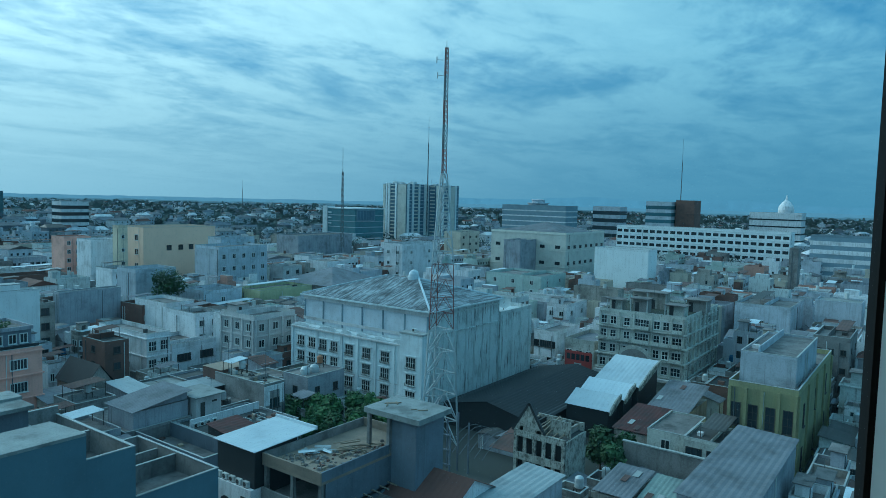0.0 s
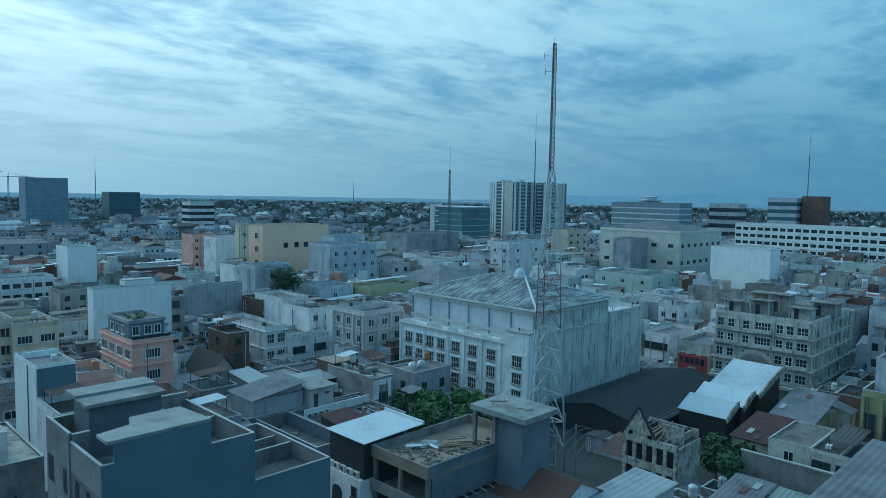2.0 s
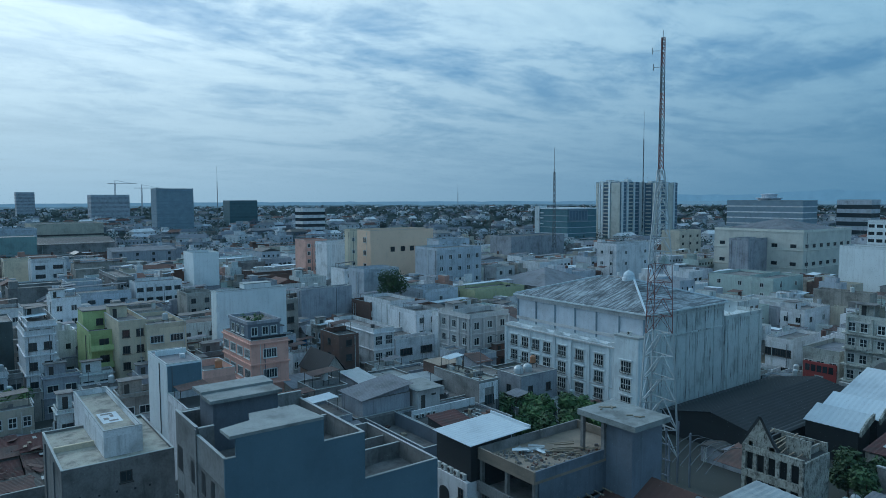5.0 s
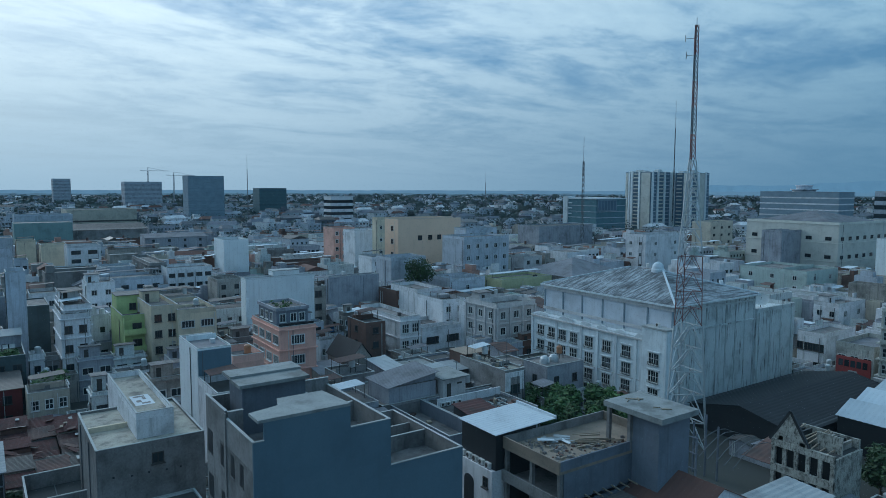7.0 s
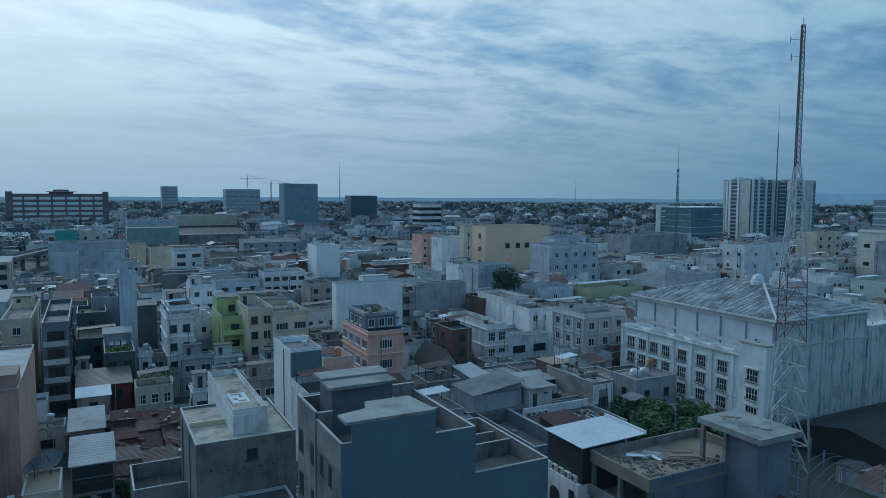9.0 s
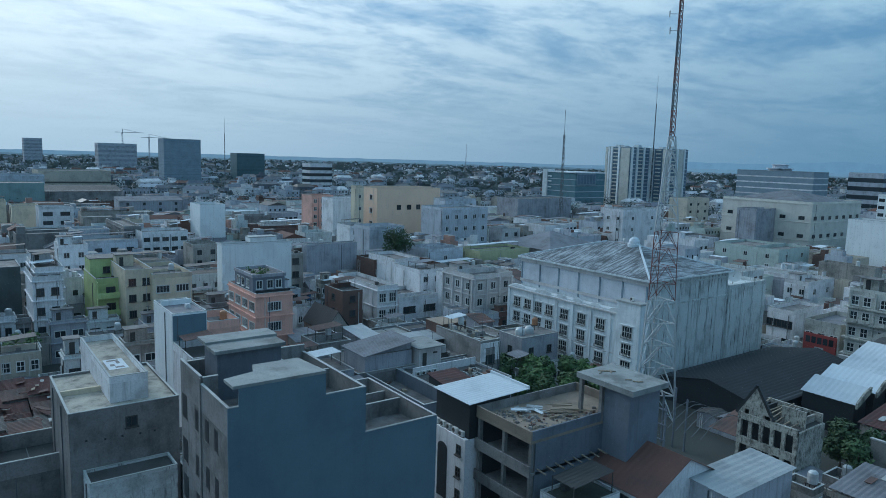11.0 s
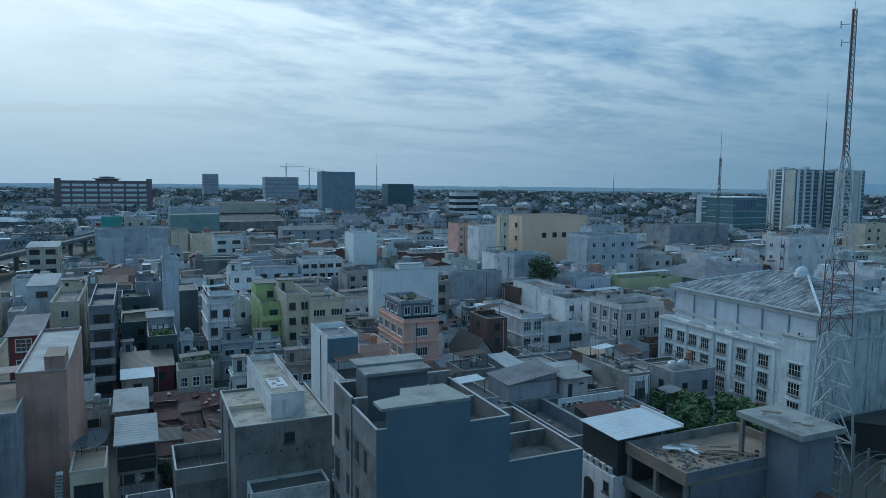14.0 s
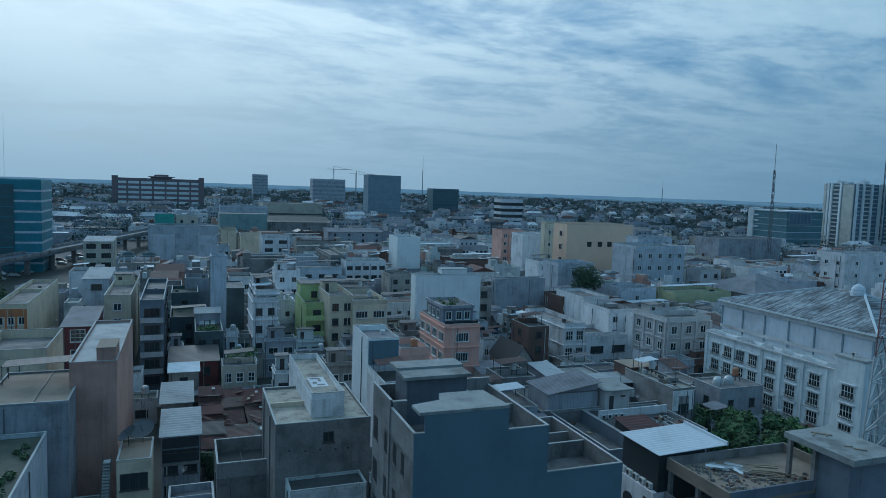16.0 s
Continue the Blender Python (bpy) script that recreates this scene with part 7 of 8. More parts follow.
def sheet_scrap():
    """Loose tilted sheets and boards heaped over the yard roofs."""
    rng = random.Random(29)
    m = Mesh(REDROOF, RUST, DARKSHEET, TIMBER, CAP)
    for _ in range(28):
        x, y, z = rng.uniform(-122, -98), rng.uniform(2, 12), rng.uniform(4.4, 6.1)
        a, l, w = rng.uniform(0, 3.14), rng.uniform(0.6, 2.6), rng.uniform(0.3, 1.2)
        u, v = Vector((math.cos(a), math.sin(a), rng.uniform(-0.25, 0.25))) * l / 2, Vector((-math.sin(a), math.cos(a), rng.uniform(-0.3, 0.3))) * w / 2
        q = [Vector((x, y, z)) + i * u + j * v for i, j in ((-1, -1), (1, -1), (1, 1), (-1, 1))]
        m.hull([tuple(c) for c in q], [tuple(c + Vector((0, 0, 0.05))) for c in q], rng.choice((0, 0, 0, 0, 1, 1, 1, 2, 2, 0, 0, 3)))
    tagged(m.put("sheet_scrap"), "heaped rusty sheets and boards on shed roofs", "scrap", kind="stuff")


sheet_scrap()


def scaffold():
    """Poles and bent ribs of an unfinished yard roof."""
    t = thing("scaffold", (-60.5, 84.0, 0), "bare steel poles and ribs over a yard", "scaffold")
    rng = random.Random(3)
    taken(-66, -55, 79, 90, 8, 1)
    for i in range(5):
        for j in range(2):
            m = Mesh(PALEDARK)
            m.bar((-4 + 2 * i, -3 + 5 * j, 0), (-4 + 2 * i, -3 + 5 * j, 8.5 + rng.uniform(-1, 1)), 0.22)
            m.put("pole", t)
    for j in range(3):
        m = Mesh(PALEDARK)
        m.bar((-4.4, -3.2, 3 + 2.2 * j), (4.4, -3.2, 3 + 2.2 * j), 0.14)
        m.put("rail", t)
    for k in range(6):
        m = Mesh(MESHGREY)
        pts = [(2.5 + 1.3 * k, -2 + 10 * u, 4.5 + 2.2 * math.sin(u * 2.6)) for u in (0, 0.2, 0.4, 0.6, 0.8, 1.0)]
        for a, b in zip(pts, pts[1:]):
            m.bar(a, b, 0.08)
        m.put("rib", t)


scaffold()


# ---- the rest of the town: shophouses in blocks ----
def sight_cap(x0, x1, y0, y1, h):
    """The greatest height, up to h, that leaves the named buildings behind in sight from the hotel."""
    def spread(a, b, p, q):
        az = [math.atan2(-x, y) for x in (a, b) for y in (p, q)]
        return min(az), max(az)
    lo, hi = spread(x0, x1, y0, y1)
    far = max(math.hypot(x, y) for x in (x0, x1) for y in (y0, y1))
    for a, b, p, q, t, low in TAKEN:
        d = math.hypot((a + b) / 2, (p + q) / 2)
        if d > far - 4:
            l2, h2 = spread(a, b, p, q)
            if hi > l2 + 0.002 and lo < h2 - 0.002:
                near = math.hypot(min(max(0, a), b), min(max(0, p), q))
                h = min(h, EYE - (EYE - low) * far / max(near, far))
    return h


def joined_house(m, rng, x0, x1, y0, y1, h, wall):
    """A house of the farther streets, added to the joined town: walls, parapet or pitched roof, stair head, windows."""
    n = len(m.mats) - 10
    if rng.random() < 0.86:
        # mostly pale slabs: the roof colour stands in for haze
        rf = n + rng.choice((0, 0, 2, 2, 2, 3, 6))
        top = h - rng.choice((0.4, 0.8, 1.1))
        m.box(x0, x1, y0, y1, 0, top, wall, rf)
        m.ring(x0, x1, y0, y1, top, h, 0.2, wall)
        if rng.random() < 0.6:
            a, b = x0 + rng.uniform(0.5, 3), y0 + rng.uniform(0.4, 1.2)
            e, f = a + rng.uniform(2.5, 5), b + rng.uniform(2.2, 3.2)
            m.box(a, min(e, x1 - 0.3), b, min(f, y1 - 0.3), top, top + rng.uniform(2.2, 3.0), wall, rf)
        if rng.random() < 0.4:
            m.tube((x0 + 0.6 * (x1 - x0), y1 - 1.3), 0.6, 0.6, top + 0.4, top + 2.0, 8, rng.choice((n + 4, n + 6, n + 9)))
        if rng.random() < 0.35:
            a = x0 + rng.uniform(1, 4)
            m.hull([(a, y0 + 0.3, top + 1.9), (a + 3.5, y0 + 0.3, top + 1.9), (a + 3.5, y1 - 0.3, top + 2.3), (a, y1 - 0.3, top + 2.3)], [(a, y0 + 0.3, top + 2.0), (a + 3.5, y0 + 0.3, top + 2.0), (a + 3.5, y1 - 0.3, top + 2.4), (a, y1 - 0.3, top + 2.4)], n + rng.choice((3, 4, 5, 6)))
    else:
        rf = n + rng.choice((3, 3, 3, 4, 5, 5, 7))
        top = h - 1.6
        m.box(x0, x1, y0, y1, 0, top, wall)
        o = 0.35
        if rng.random() < 0.5:
            r = (y0 + y1) / 2
            m.hull([(x0 - o, y0 - o, top), (x0 - o, y1 + o, top), (x0 - o, r, h)], [(x1 + o, y0 - o, top), (x1 + o, y1 + o, top), (x1 + o, r, h)], rf)
        else:
            r = (x0 + x1) / 2
            m.hull([(x0 - o, y0 - o, top), (x1 + o, y0 - o, top), (r, y0 - o, h)], [(x0 - o, y1 + o, top), (x1 + o, y1 + o, top), (r, y1 + o, h)], rf)
    if rng.random() < 0.35:
        return
    fl = max(1, round(top / 3.4))
    bays = max(1, int((y1 - y0) / 2.3))
    ww, hh = rng.choice(((0.5, 1.2), (0.7, 1.3), (0.8, 1.1), (0.35, 1.4)))
    for i in range(fl):
        z = 0.9 + (top - 0.3) * i / fl
        if z < h - 9:
            continue
        for j in range(bays):
            u = y0 + (y1 - y0) * (j + 0.5) / bays
            m.box(x1, x1 + 0.04, u - ww, u + ww, z, z + hh, n + 8)
        if rng.random() < 0.5:
            m.box(x1, x1 + 0.6, y0, y1, z - 0.5, z - 0.35, wall)
        if rng.random() < 0.35:
            u = x1 - rng.uniform(2, 5)
            m.box(u - ww, u + ww, y0 - 0.04, y0, z, z + hh, n + 8)


def fill_town():
    rng = random.Random(21)
    walls = [WHITE] * 6 + [DULLCREAM] * 2 + [PALE] * 6 + [MUTED] * 4 + [GREY] * 3 + [OLD] * 3 + [STAINED] * 3 + [SALMON2, MINT, BRICK]
    names = {WHITE: "white painted", DULLCREAM: "dull cream painted", MUTED: "grey-blue plastered", PALE: "pale blue-grey", GREY: "bare grey cement", OLD: "stained old plaster", STAINED: "rain-streaked white", SALMON2: "faded salmon", LEMON: "pale yellow", MINT: "pale mint", BRICK: "bare brick"}
    words = {1: "one-storey", 2: "two-storey", 3: "three-storey", 4: "four-storey", 5: "five-storey"}
    count = 0
    town = Mesh(*walls, SLAB, BITUMEN, LIGHTSLAB, SHEET, RUST, DARKSHEET, BRIGHT, TILE, GLASS, FRAME_W)
    plots = []

    def plot(x0, x1, y0, y1):
        """Keep the plot, or the parts of it, that no named building stands on; near plots are cut small."""
        d = math.hypot((x0 + x1) / 2, (y0 + y1) / 2)
        az = math.degrees(math.atan2(-(x0 + x1) / 2, (y0 + y1) / 2))
        if not (0 < az < 108 and 46 < d < 520):
            return
        g = 0.25
        hit = any(x0 < b + g and x1 > a - g and y0 < q + g and y1 > p - g for a, b, p, q, _, _ in TAKEN)
        lx, ly = x1 - x0, y1 - y0
        if hit or (d < 150 and max(lx, ly) > 8.5):
            if max(lx, ly) < 4.5 or (hit and d > 300):
                return
            if lx > ly:
                k = x0 + lx * rng.uniform(0.42, 0.58)
                plot(x0, k - 0.1, y0, y1)
                plot(k, x1, y0, y1)
            else:
                k = y0 + ly * rng.uniform(0.42, 0.58)
                plot(x0, x1, y0, k - 0.1)
                plot(x0, x1, k, y1)
            return
        if min(lx, ly) > 2.2:
            plots.append((d, x0, x1, y0, y1))

    bx = -3.0
    while bx > -560:
        depth = rng.uniform(10, 17)
        y = -120.0
        while y < 560:
            w = rng.choice((4.4, 4.6, 5.0, 6.5, 8.5, 9.0, 11.0) if bx > -140 else (5.0, 6.5, 9.0, 11.0, 13.0, 17.0, 22.0))
            x1, x0 = bx - rng.uniform(0, 2.5), bx - depth + rng.uniform(0, 2)
            plot(x0, x1, y, y + w - 0.15)
            y += w + (rng.uniform(2, 7) if rng.random() < 0.12 else 0)
        bx -= depth + (rng.uniform(4.0, 7.0) if int(bx / 15) % 2 else 0.5)
    plots.sort()
    for d, x0, x1, y0, y1 in plots:
        w = y1 - y0
        if d > 400 and rng.random() < 0.2:
            continue
        h = rng.choice((6.5, 8, 9, 10, 11, 11.5, 12, 12.5, 14, 15.5)) if d > 150 else rng.choice((4, 4.5, 5.5, 6, 6.5, 7.5, 9))
        if d > 300:
            h *= 0.85
        h = sight_cap(x0, x1, y0, y1, h)
        if h < 2.5 or (d < 150 and y0 < 45 and rng.random() < 0.22):
            continue
        wall = rng.choice(walls if d > 150 else walls[5:6] + walls[14:-3])
        if count >= 235:
            joined_house(town, rng, x0, x1, y0, y1, h, walls.index(wall))
            continue
        r = rng.random()
        low = d < 150 and h < 9
        kw = dict(group="shophouses of the town", near=False, low=0.0, front=max(1, int(w / 2.6)), flank=rng.choice((0, 0, 1, 2)), frame_mat=rng.choice((FRAME_W, FRAME_D, FRAME_D)), win=rng.choice(((1.2, 1.3), (1.5, 1.3), (0.9, 1.4), (1.8, 1.2))), cols=rng.choice((2, 2, 3)))
        floors = max(1, min(5, round(h / 3.4)))
        kw["least"] = h - 8.0
        kw["ledges"] = h > 7 and rng.random() < 0.4
        kw["balc"] = rng.choice((None, None, None, WHITE, GREY, PALE)) if h > 7 else None
        if d > 260:
            kw["flank"] = 0
            kw["front"] = min(2, kw["front"])
        if floors > 2 and d > 120:
            kw["front"] = min(3, kw["front"])
        if r < (0.62 if low else 0.84):
            rf = rng.choice((SLAB, SLAB, BITUMEN, BITUMEN, BITUMEN, MOSS))
            ob = shophouse("shophouse", x0, x1, y0, y1, h, wall, f"{names[wall]} {words[floors]} shophouse with flat concrete roof", roof=rf, para=rng.choice((0.4, 0.8, 1.1)), head=rng.choice((0, 1, 2)) if h > 7 else 0, tank=rng.choice((-1, -1, -1, 1, 1, 2 if d > 150 else 1)) if d < 260 else -1, **kw)
            if d < 240 and rng.random() < 0.35:
                antenna(x0 + 2, y0 + 1.5, h - 0.9, rng.uniform(2, 4.5))
        else:
            rf = rng.choice((SHEET, SHEET, RUST, DARKSHEET, DARKSHEET, TILE) if d > 150 else (SHEET, SHEET, SHEET, DARKSHEET, DARKSHEET, RUST, BITUMEN))
            st = rng.choice(("x", "y", "lean", "hip") if d > 150 else ("lean", "lean", "x", "y"))
            what = {SHEET: "grey sheet", RUST: "rusty sheet", DARKSHEET: "dark sheet", BRIGHT: "bright sheet", TILE: "brown tile", BITUMEN: "dark felt"}[rf]
            shophouse("shophouse", x0, x1, y0, y1, h, wall, f"{names[wall]} {words[floors]} shophouse with {what} roof", style=st, rise=min(2.2, 0.3 * h) if d > 150 else min(0.9, 0.14 * h), roof=rf, **kw)
        TAKEN.pop()
        count += 1
    tagged(town.put("town_blocks"), "crowded weathered shophouses beyond the near streets", "town", kind="stuff")


fill_town()


# ---- far town and woods, to the horizon ----
def far_town():
    rng = random.Random(5)
    mats = [WHITE, PALE, GREY, TILE, SHEET, WHITE, PALEDARK, DARKSHEET]
    m = Mesh(*mats)
    for _ in range(3400):
        d = 500 * (2400 / 500) ** (rng.random() ** 0.8)
        az = radians(rng.uniform(-2, 110))
        x, y = -math.sin(az) * d, math.cos(az) * d
        if any(a - 8 < x < b + 8 and p - 8 < y < q + 8 for a, b, p, q, _, _ in TAKEN):
            continue
        w, l, h = rng.uniform(4, 13), rng.uniform(6, 22), rng.choice((4, 5, 6, 7, 8, 9, 11, 13))
        if d > 1100:
            h *= 0.8
        if d < 650 and sight_cap(x - w / 2, x + w / 2, y - l / 2, y + l / 2, h) < h:
            continue
        t = rng.choice((0.0, 0.0, 0.0, 0.4, -0.5))
        ca, sa = math.cos(t), math.sin(t)
        P = lambda u, v, z: (x + u * ca - v * sa, y + u * sa + v * ca, z)
        mw, mr = rng.choice((0, 0, 1, 1, 6, 1)), rng.choice((1, 2, 3, 4, 4, 4, 6, 6, 7, 5))
        m.hull([P(-w / 2, -l / 2, 0), P(w / 2, -l / 2, 0), P(w / 2, l / 2, 0), P(-w / 2, l / 2, 0)], [P(-w / 2, -l / 2, h), P(w / 2, -l / 2, h), P(w / 2, l / 2, h), P(-w / 2, l / 2, h)], mw, mr)
        if rng.random() < 0.6:
            o = 0.5
            m.hull([P(-w / 2 - o, -l / 2 - o, h), P(w / 2 + o, -l / 2 - o, h), P(w / 2 + o, l / 2 + o, h), P(-w / 2 - o, l / 2 + o, h)],
                   [P(-0.1, -l / 2 + 1, h + 2.4), P(0.1, -l / 2 + 1, h + 2.4), P(0.1, l / 2 - 1, h + 2.4), P(-0.1, l / 2 - 1, h + 2.4)], mr)
        else:
            m.hull([P(-w / 4, -l / 6, h), P(w / 4, -l / 6, h), P(w / 4, l / 6, h), P(-w / 4, l / 6, h)], [P(-w / 4, -l / 6, h + 2.6), P(w / 4, -l / 6, h + 2.6), P(w / 4, l / 6, h + 2.6), P(-w / 4, l / 6, h + 2.6)], mw, mr)
        if d < 1200:
            for k in range(3):
                u = -l / 2 + l * (k + 0.5) / 3
                for z in range(1, int(h / 3) + 1):
                    m.hull([P(w / 2, u - 0.7, 3 * z - 1.6), P(w / 2 + 0.05, u - 0.7, 3 * z - 1.6), P(w / 2 + 0.05, u + 0.7, 3 * z - 1.6), P(w / 2, u + 0.7, 3 * z - 1.6)],
                           [P(w / 2, u - 0.7, 3 * z - 0.3), P(w / 2 + 0.05, u - 0.7, 3 * z - 0.3), P(w / 2 + 0.05, u + 0.7, 3 * z - 0.3), P(w / 2, u + 0.7, 3 * z - 0.3)], 7)
    tagged(m.put("far_town"), "crowded low roofs reaching to the horizon", "town", kind="stuff")

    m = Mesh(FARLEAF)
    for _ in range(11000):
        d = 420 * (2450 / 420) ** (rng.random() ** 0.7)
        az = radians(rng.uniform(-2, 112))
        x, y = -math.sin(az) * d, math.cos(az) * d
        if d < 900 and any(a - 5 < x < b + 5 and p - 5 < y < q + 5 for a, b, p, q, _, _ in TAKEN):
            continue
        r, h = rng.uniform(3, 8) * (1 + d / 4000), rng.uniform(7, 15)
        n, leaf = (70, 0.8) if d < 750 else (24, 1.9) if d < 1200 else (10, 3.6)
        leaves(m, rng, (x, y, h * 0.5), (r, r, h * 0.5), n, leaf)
    tagged(m.put("far_woods"), "bluish tree crowns among distant roofs, haze in their colour", "trees", kind="stuff")


far_town()


# ---- extra storeys and balconies on the coloured houses ----
def pink_top():
    t = thing("penthouse", (-126.5, 48.9, 15.56), "blue-grey glazed penthouse with planted roof", "penthouse")
    m = Mesh(PALEDARK)
    m.box(-5.0, 4.6, -3.1, 3.1, 0, 3.0)
    m.put("wall", t)
    m = Mesh(MUTED)
    m.ring(-5.2, 4.9, -3.3, 3.3, 3.004, 3.6, 0.25)
    m.put("parapet", t)
    m = Mesh(SLAB)
    m.box(-4.95, 4.65, -3.05, 3.05, 3.004, 3.1)
    m.put("roof", t)
    for y in (-1.9, 0.2, 1.9):
        window(t, (4.6, y, 0.9), "+x", 1.0, 1.4, 2, 1, FRAME_W)
    for x in (-3.0, -0.5, 2.0):
        window(t, (x, -3.1, 0.9), "-y", 1.2, 1.4, 2, 1, FRAME_W)
    rng = random.Random(8)
    m = Mesh(LEAFY)
    for k in range(7):
        leaves(m, rng, (-3 + k, rng.uniform(-2, 2), 3.4), (0.5, 0.5, 0.5), 40, 0.2)
    o = tagged(m.put("roof_plants"), "potted green plants on a roof", "plants", kind="stuff")
    o.location = (-126.5, 48.9, 15.56)
    m = Mesh(GLASS)
    m.box(6.6, 6.64, -3.4, 3.4, 0.0, 0.9)
    m.put("glass_rail", t)


def green_top():
    t = thing("green_balconies", (-153.1, 27.3, 0), "lime green balcony front with open storeys", "balcony")
    for z in (7.6, 11.2):
        m = Mesh(GREEN)
        m.box(0.01, 1.5, -2.7, 2.7, z - 0.2, z)
        m.put("slab", t)
        m = Mesh(GREEN)
        m.box(1.38, 1.5, -2.7, 2.7, z + 0.003, z + 1.0)
        m.put("rail", t)
        for y in (-2.7, 2.58):
            m = Mesh(GREEN)
            m.box(0.02, 1.37, y, y + 0.12, z + 0.003, z + 1.0 if y > 0 else z + 3.3)
            m.put("side_rail", t)
    t = thing("green_upper_storey", (-163.5, 27.3, 14.0), "lime green upper storey with flat roof", "stair house")
    m = Mesh(GREEN)
    m.box(-3.0, 3.0, -2.6, 2.6, 0, 4.0)
    m.put("wall", t)
    m = Mesh(SLAB)
    m.box(-3.2, 3.2, -2.75, 2.75, 4.004, 4.15)
    m.put("roof", t)
    window(t, (3.0, 0.6, 1.0), "+x", 1.2, 1.2, 2, 1, FRAME_D)


pink_top()
green_top()


def roof_marks():
    """Weathered pale paint shapes on the narrow white house's roof."""
    t = thing("roof_paint", (-81.5, 14.75, 17.865), "faded pale painted panel on a roof slab", "paint")
    m = Mesh(BRIGHT)
    m.box(-2.0, 2.0, -1.0, 1.0, 0, 0.012)
    m.put("panel", t)
    for u, v, l, w in ((-1.4, -0.1, 0.5, 1.2), (-0.5, 0.3, 0.9, 0.35), (0.4, -0.4, 0.8, 0.5), (1.3, 0.2, 0.5, 0.9)):
        m = Mesh(SLAB)
        m.box(u - l / 2, u + l / 2, v - w / 2, v + w / 2, 0.016, 0.026)
        m.put("mark", t)


roof_marks()


# ---- small marks on the grey house, sheds below it ----
def grey_house_front():
    t = thing("cement_front", (-72.9, 14.0, 0), "small dark window and vent holes in cement", "window")
    window(t, (0.0, 0.5, 13.7), "+x", 0.95, 0.95, 2, 1, FRAME_D)
    for y, z in ((-3.7, 13.0), (-2.0, 12.8), (-0.4, 12.8), (1.3, 12.7), (2.7, 12.7)):
        # dark squares painted on for the shade in the vent holes
        m = Mesh(DARK)
        m.box(-0.02, 0.02, y - 0.1, y + 0.1, z - 0.1, z + 0.1)
        m.put("vent", t)
    t = thing("deck_wall", (-79.5, 11.0, 15.3), "low cream partition on a roof deck", "wall")
    m = Mesh(CREAM)
    m.box(-0.15, 0.15, -2.0, 1.8, 0.06, 1.0)
    m.put("partition", t)


grey_house_front()

# windows high on the tan block, and the dark roof of the cream hall
tan = thing("tan_wall_windows", (-243.8, 160, 0), "three small hooded windows on a tan wall", "window")
for y in (-5.3, -0.2, 4.4):
    window(tan, (0.0, y, 19.0), "+x", 1.9, 1.9, 2, 1, FRAME_D, near=False)
    m = Mesh(TAN)
    m.box(0.0, 0.6, y - 1.3, y + 1.3, 21.05, 21.25)
    m.put("hood", tan)
hall = thing("hall_roof", (-176.0, 340, 25.3), "broad grey hipped roof over the cream hall", "roof")
hip_roof(hall, -19, 19, -21, 21, 0.0, 5.0, (0, 0), SHEET)


def orange_front():
    t = thing("orange_panels", (-148.2, -31.2, 0), "orange striped cladding on a shophouse front", "cladding")
    for k, y in enumerate((-2.6, -0.95, 0.7, 2.2)):
        m = Mesh(ORANGE)
        m.box(0.01, 0.12, y, y + (0.5 if k in (0, 3) else 0.35), 2.5, 16.0)
        m.put("panel", t)
    m = Mesh(ORANGE)
    m.box(0.01, 0.1, -2.0, 2.1, 14.6, 16.1)
    m.put("panel", t)


def roof_garden():
    """Plants in rows on the dark roof terrace, and the raised end of the long salmon house."""
    rng = random.Random(83)
    m = Mesh(LEAF)
    for k in range(26):
        leaves(m, rng, (rng.uniform(-84.5, -67.0), rng.choice((-21.8, -19.5, -16.2)) + rng.uniform(-0.5, 0.5), 12.85), (0.5, 0.5, 0.4), 36, 0.2)
    tagged(m.put("terrace_plants"), "dark green plants along a roof terrace", "plants", kind="stuff")
    t = thing("roof_box", (-95.4, -9.4, 18.67), "salmon roof box at a house end", "roof box")
    m = Mesh(SALMON2)
    m.box(-2.4, 2.6, -1.1, 1.05, 0, 1.9)
    m.put("wall", t)
    m = Mesh(BROWNSLAB)
    m.box(-2.45, 2.65, -1.15, 1.1, 1.904, 2.0)
    m.put("cap", t)


roof_garden()


def outside_stair():
    t = thing("outside_stair", (-84.7, -8.3, 0), "narrow grey concrete outside stair", "stair")
    for k in range(30):
        m = Mesh(CAP)
        m.box(-0.1 + 0.0, 1.0, -0.9 - 0.0, -0.1, 0.29 * k, 0.29 * k + 0.08)
        ob = m.put("step", t)
        ob.location = (-0.22 * k + 4.0, 0, 0)
    for y in (-0.95, -0.05):
        m = Mesh(FRAME_D)
        m.bar((5.0, y, 0.9), (-1.7, y, 9.4), 0.08)
        m.put("rail", t)


orange_front()
outside_stair()


def crane(x, y, h):
    t = thing("tower_crane", (x, y, 0), "distant tower crane over a building site", "crane", "distant cranes")
    m = Mesh(MUTED)
    lattice(m, 0, h, 2.2, 2.2, 14, 0.3)
    m.put("tower", t)
    m = Mesh(MUTED)
    m.bar((-4, -12, h), (10, 34, h), 0.8)
    m.bar((0, 0, h + 6), (8, 26, h + 0.5), 0.4)
    m.bar((0, 0, h), (0, 0, h + 6), 0.9)
    m.put("jib", t)


# grey-blue and pale paint stands in for haze on cranes and far blocks
crane(-1330, 265, 66)
crane(-1290, 300, 58)
slab_tower("far_block", -1240, -1210, 205, 262, 46, PALE, "pale unfinished block on the skyline", MUTED, 6)
slab_tower("far_block", -1540, -1510, 130, 160, 52, PALE, "pale tower block on the skyline", MUTED, 8)


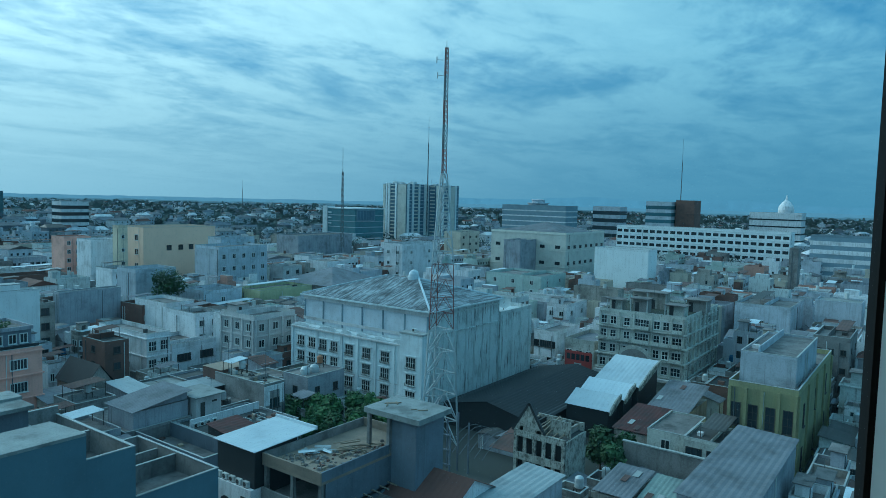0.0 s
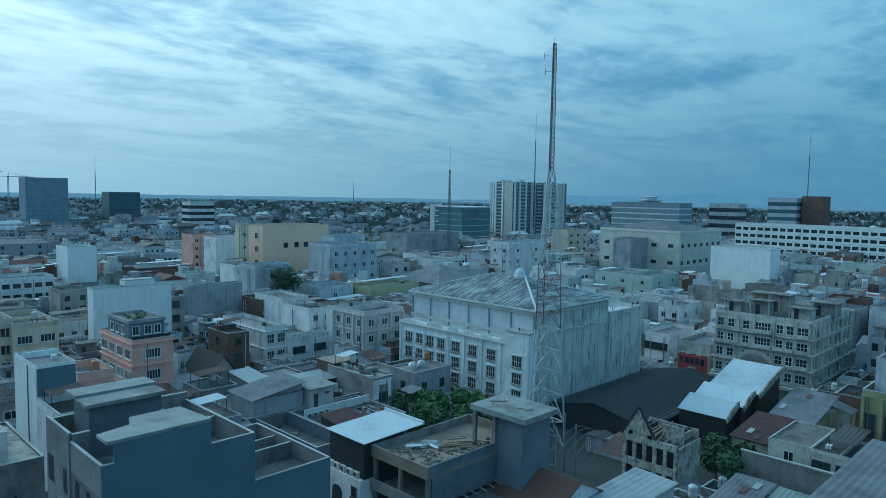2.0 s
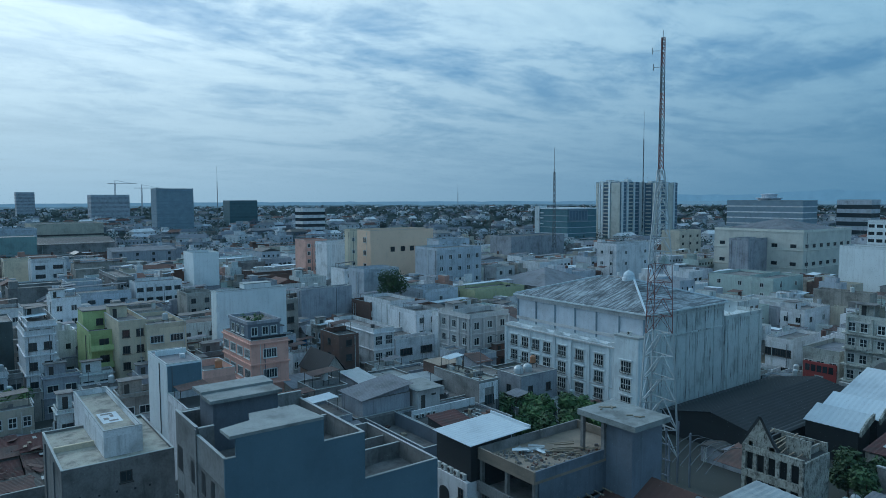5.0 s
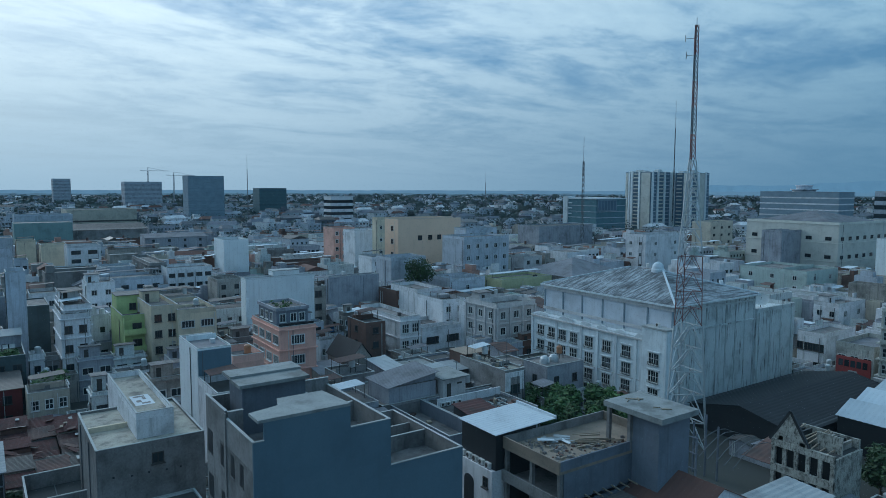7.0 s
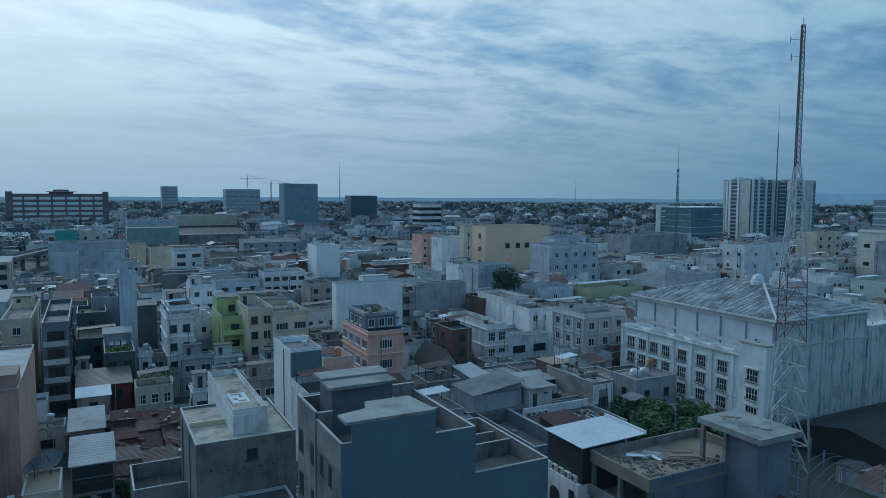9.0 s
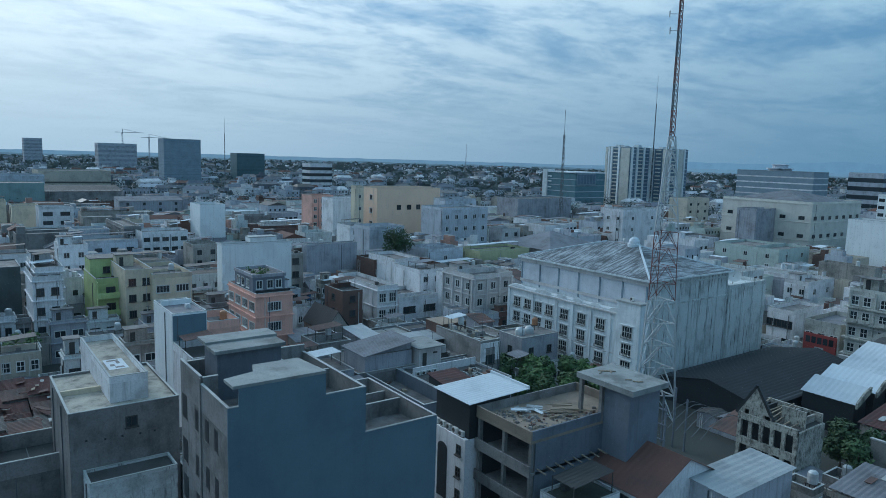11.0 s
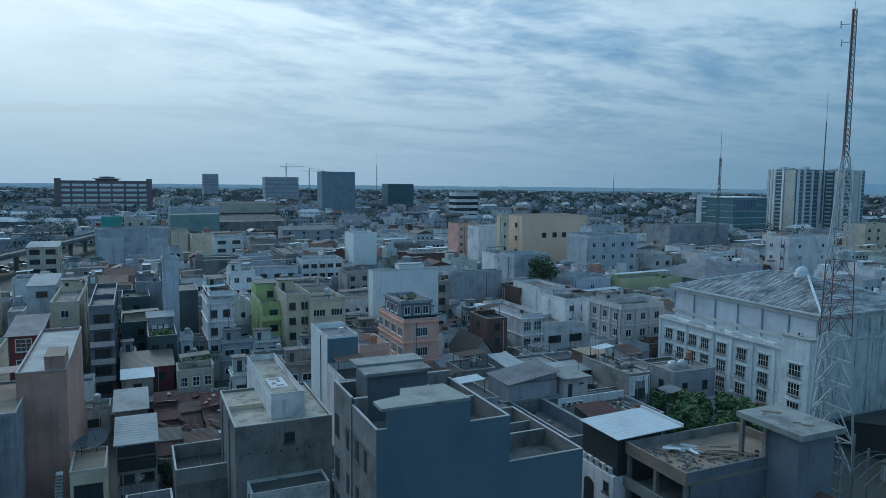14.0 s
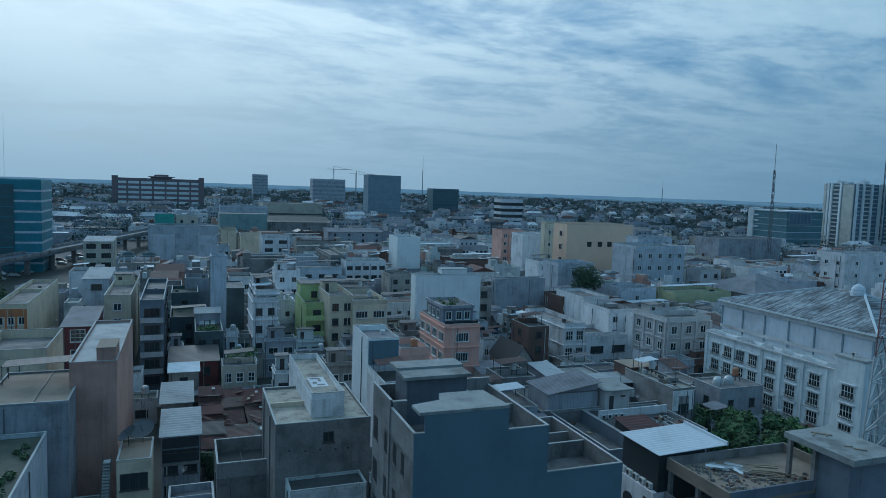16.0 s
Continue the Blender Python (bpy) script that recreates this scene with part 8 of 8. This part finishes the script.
def distance():
    """Hazy skyline: a low ring of far woods, and faint hills behind it."""
    def strip(name, mat, r, az0, az1, top, label):
        m = Mesh(mat)
        n = 160
        for i in range(n):
            a, b = radians(az0 + (az1 - az0) * i / n), radians(az0 + (az1 - az0) * (i + 1) / n)
            za, zb = top(i / n), top((i + 1) / n)
            m.face([(-math.sin(a) * r, math.cos(a) * r, -2), (-math.sin(b) * r, math.cos(b) * r, -2), (-math.sin(b) * r, math.cos(b) * r, zb), (-math.sin(a) * r, math.cos(a) * r, za)])
        tagged(m.put(name), label, "backdrop", kind="structure")
    rough = lambda u, k, s: noise.noise(Vector((u * k, s, 0.0)))
    # haze painted as emission, paler from strip to strip
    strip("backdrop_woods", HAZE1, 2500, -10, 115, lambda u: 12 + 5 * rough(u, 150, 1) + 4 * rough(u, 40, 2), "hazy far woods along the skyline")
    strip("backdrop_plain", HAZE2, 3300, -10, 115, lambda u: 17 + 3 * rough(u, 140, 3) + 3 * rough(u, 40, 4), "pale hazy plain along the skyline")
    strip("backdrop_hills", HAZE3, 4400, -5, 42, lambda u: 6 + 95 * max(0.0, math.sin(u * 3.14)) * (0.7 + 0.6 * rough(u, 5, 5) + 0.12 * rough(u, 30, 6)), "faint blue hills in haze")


distance()


# ---- hotel room behind the camera, with its window ----
def hotel_room():
    turn = Matrix.Rotation(radians(54), 4, "Z")     # local y looks out of the window, x to the right

    def block(name, a, b, p, q, z0, z1, mat, label, cat="wall"):
        m = Mesh(mat)
        m.box(a, b, p, q, z0, z1)
        ob = tagged(m.put(name), label, cat, kind="structure")
        ob.matrix_world = turn
        return ob
    block("floor", -3.0, 1.6, -4.0, 0.7, 40.0, 40.4, BROWNSLAB, "brown hotel room floor", "floor")
    block("ceiling", -3.0, 1.6, -4.0, 0.7, 43.2, 43.5, PLASTER, "plain white hotel room ceiling", "ceiling")
    block("wall_back", -3.0, 1.6, -4.2, -4.0, 40.4, 43.2, PLASTER, "plain hotel room back wall")
    block("wall_left", -3.2, -3.0, -4.0, 0.7, 40.4, 43.2, PLASTER, "plain hotel room side wall")
    block("wall_right", 1.6, 1.8, -4.0, 0.7, 40.4, 43.2, PLASTER, "plain hotel room side wall")
    block("wall_sill", -3.0, 1.6, 0.38, 0.50, 40.4, 40.9, PLASTER, "low wall under the window")
    # outer walls out of view, added to block sky light from the near houses
    block("wall_hotel_below", -16.0, 14.0, -0.6, 0.36, 0, 39.9, HOTEL, "unseen grey hotel outer wall shading the near houses")
    block("wall_hotel_above", -16.0, 14.0, -0.6, 0.36, 43.6, 58.0, HOTEL, "unseen grey hotel outer wall shading the near houses")
    block("wall_hotel_side", 1.81, 14.0, -0.6, 0.36, 39.9, 43.6, HOTEL, "unseen grey hotel outer wall shading the near houses")
    block("wall_hotel_end", -16.0, -3.21, -0.6, 0.36, 39.9, 43.6, HOTEL, "unseen grey hotel outer wall shading the near houses")
    w = thing("window_1", (0, 0, 0), "large fixed hotel window with dark frame", "window", kind="structure")
    w.matrix_world = turn
    for n, a, b, z0, z1 in (("jamb", 0.481, 0.4885, 40.9, 43.2), ("jamb", -3.0, -2.96, 40.9, 43.2)):
        m = Mesh(BLACKFRAME)
        m.box(a, b, 0.396, 0.404, z0, z1)
        m.put(n, w, "black window frame upright")
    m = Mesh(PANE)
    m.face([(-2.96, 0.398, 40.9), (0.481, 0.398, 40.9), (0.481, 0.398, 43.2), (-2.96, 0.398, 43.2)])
    p = m.put("pane", w, "slightly dirty window glass with a bluish haze veil")
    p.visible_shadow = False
    m = Mesh(CLOTH)
    fold = [(0.4895 + 0.009 * k, 0.402 - 0.006 * abs(math.sin(k * 0.45))) for k in range(120)]
    m.hull([(a, b, 40.95) for a, b in fold] + [(a, b + 0.002, 40.95) for a, b in fold[::-1]], [(a, b, 43.15) for a, b in fold] + [(a, b + 0.002, 43.15) for a, b in fold[::-1]])
    cur = tagged(m.put("curtain"), "pale thin curtain hanging beside the window frame", "curtain")
    cur.matrix_world = turn


hotel_room()
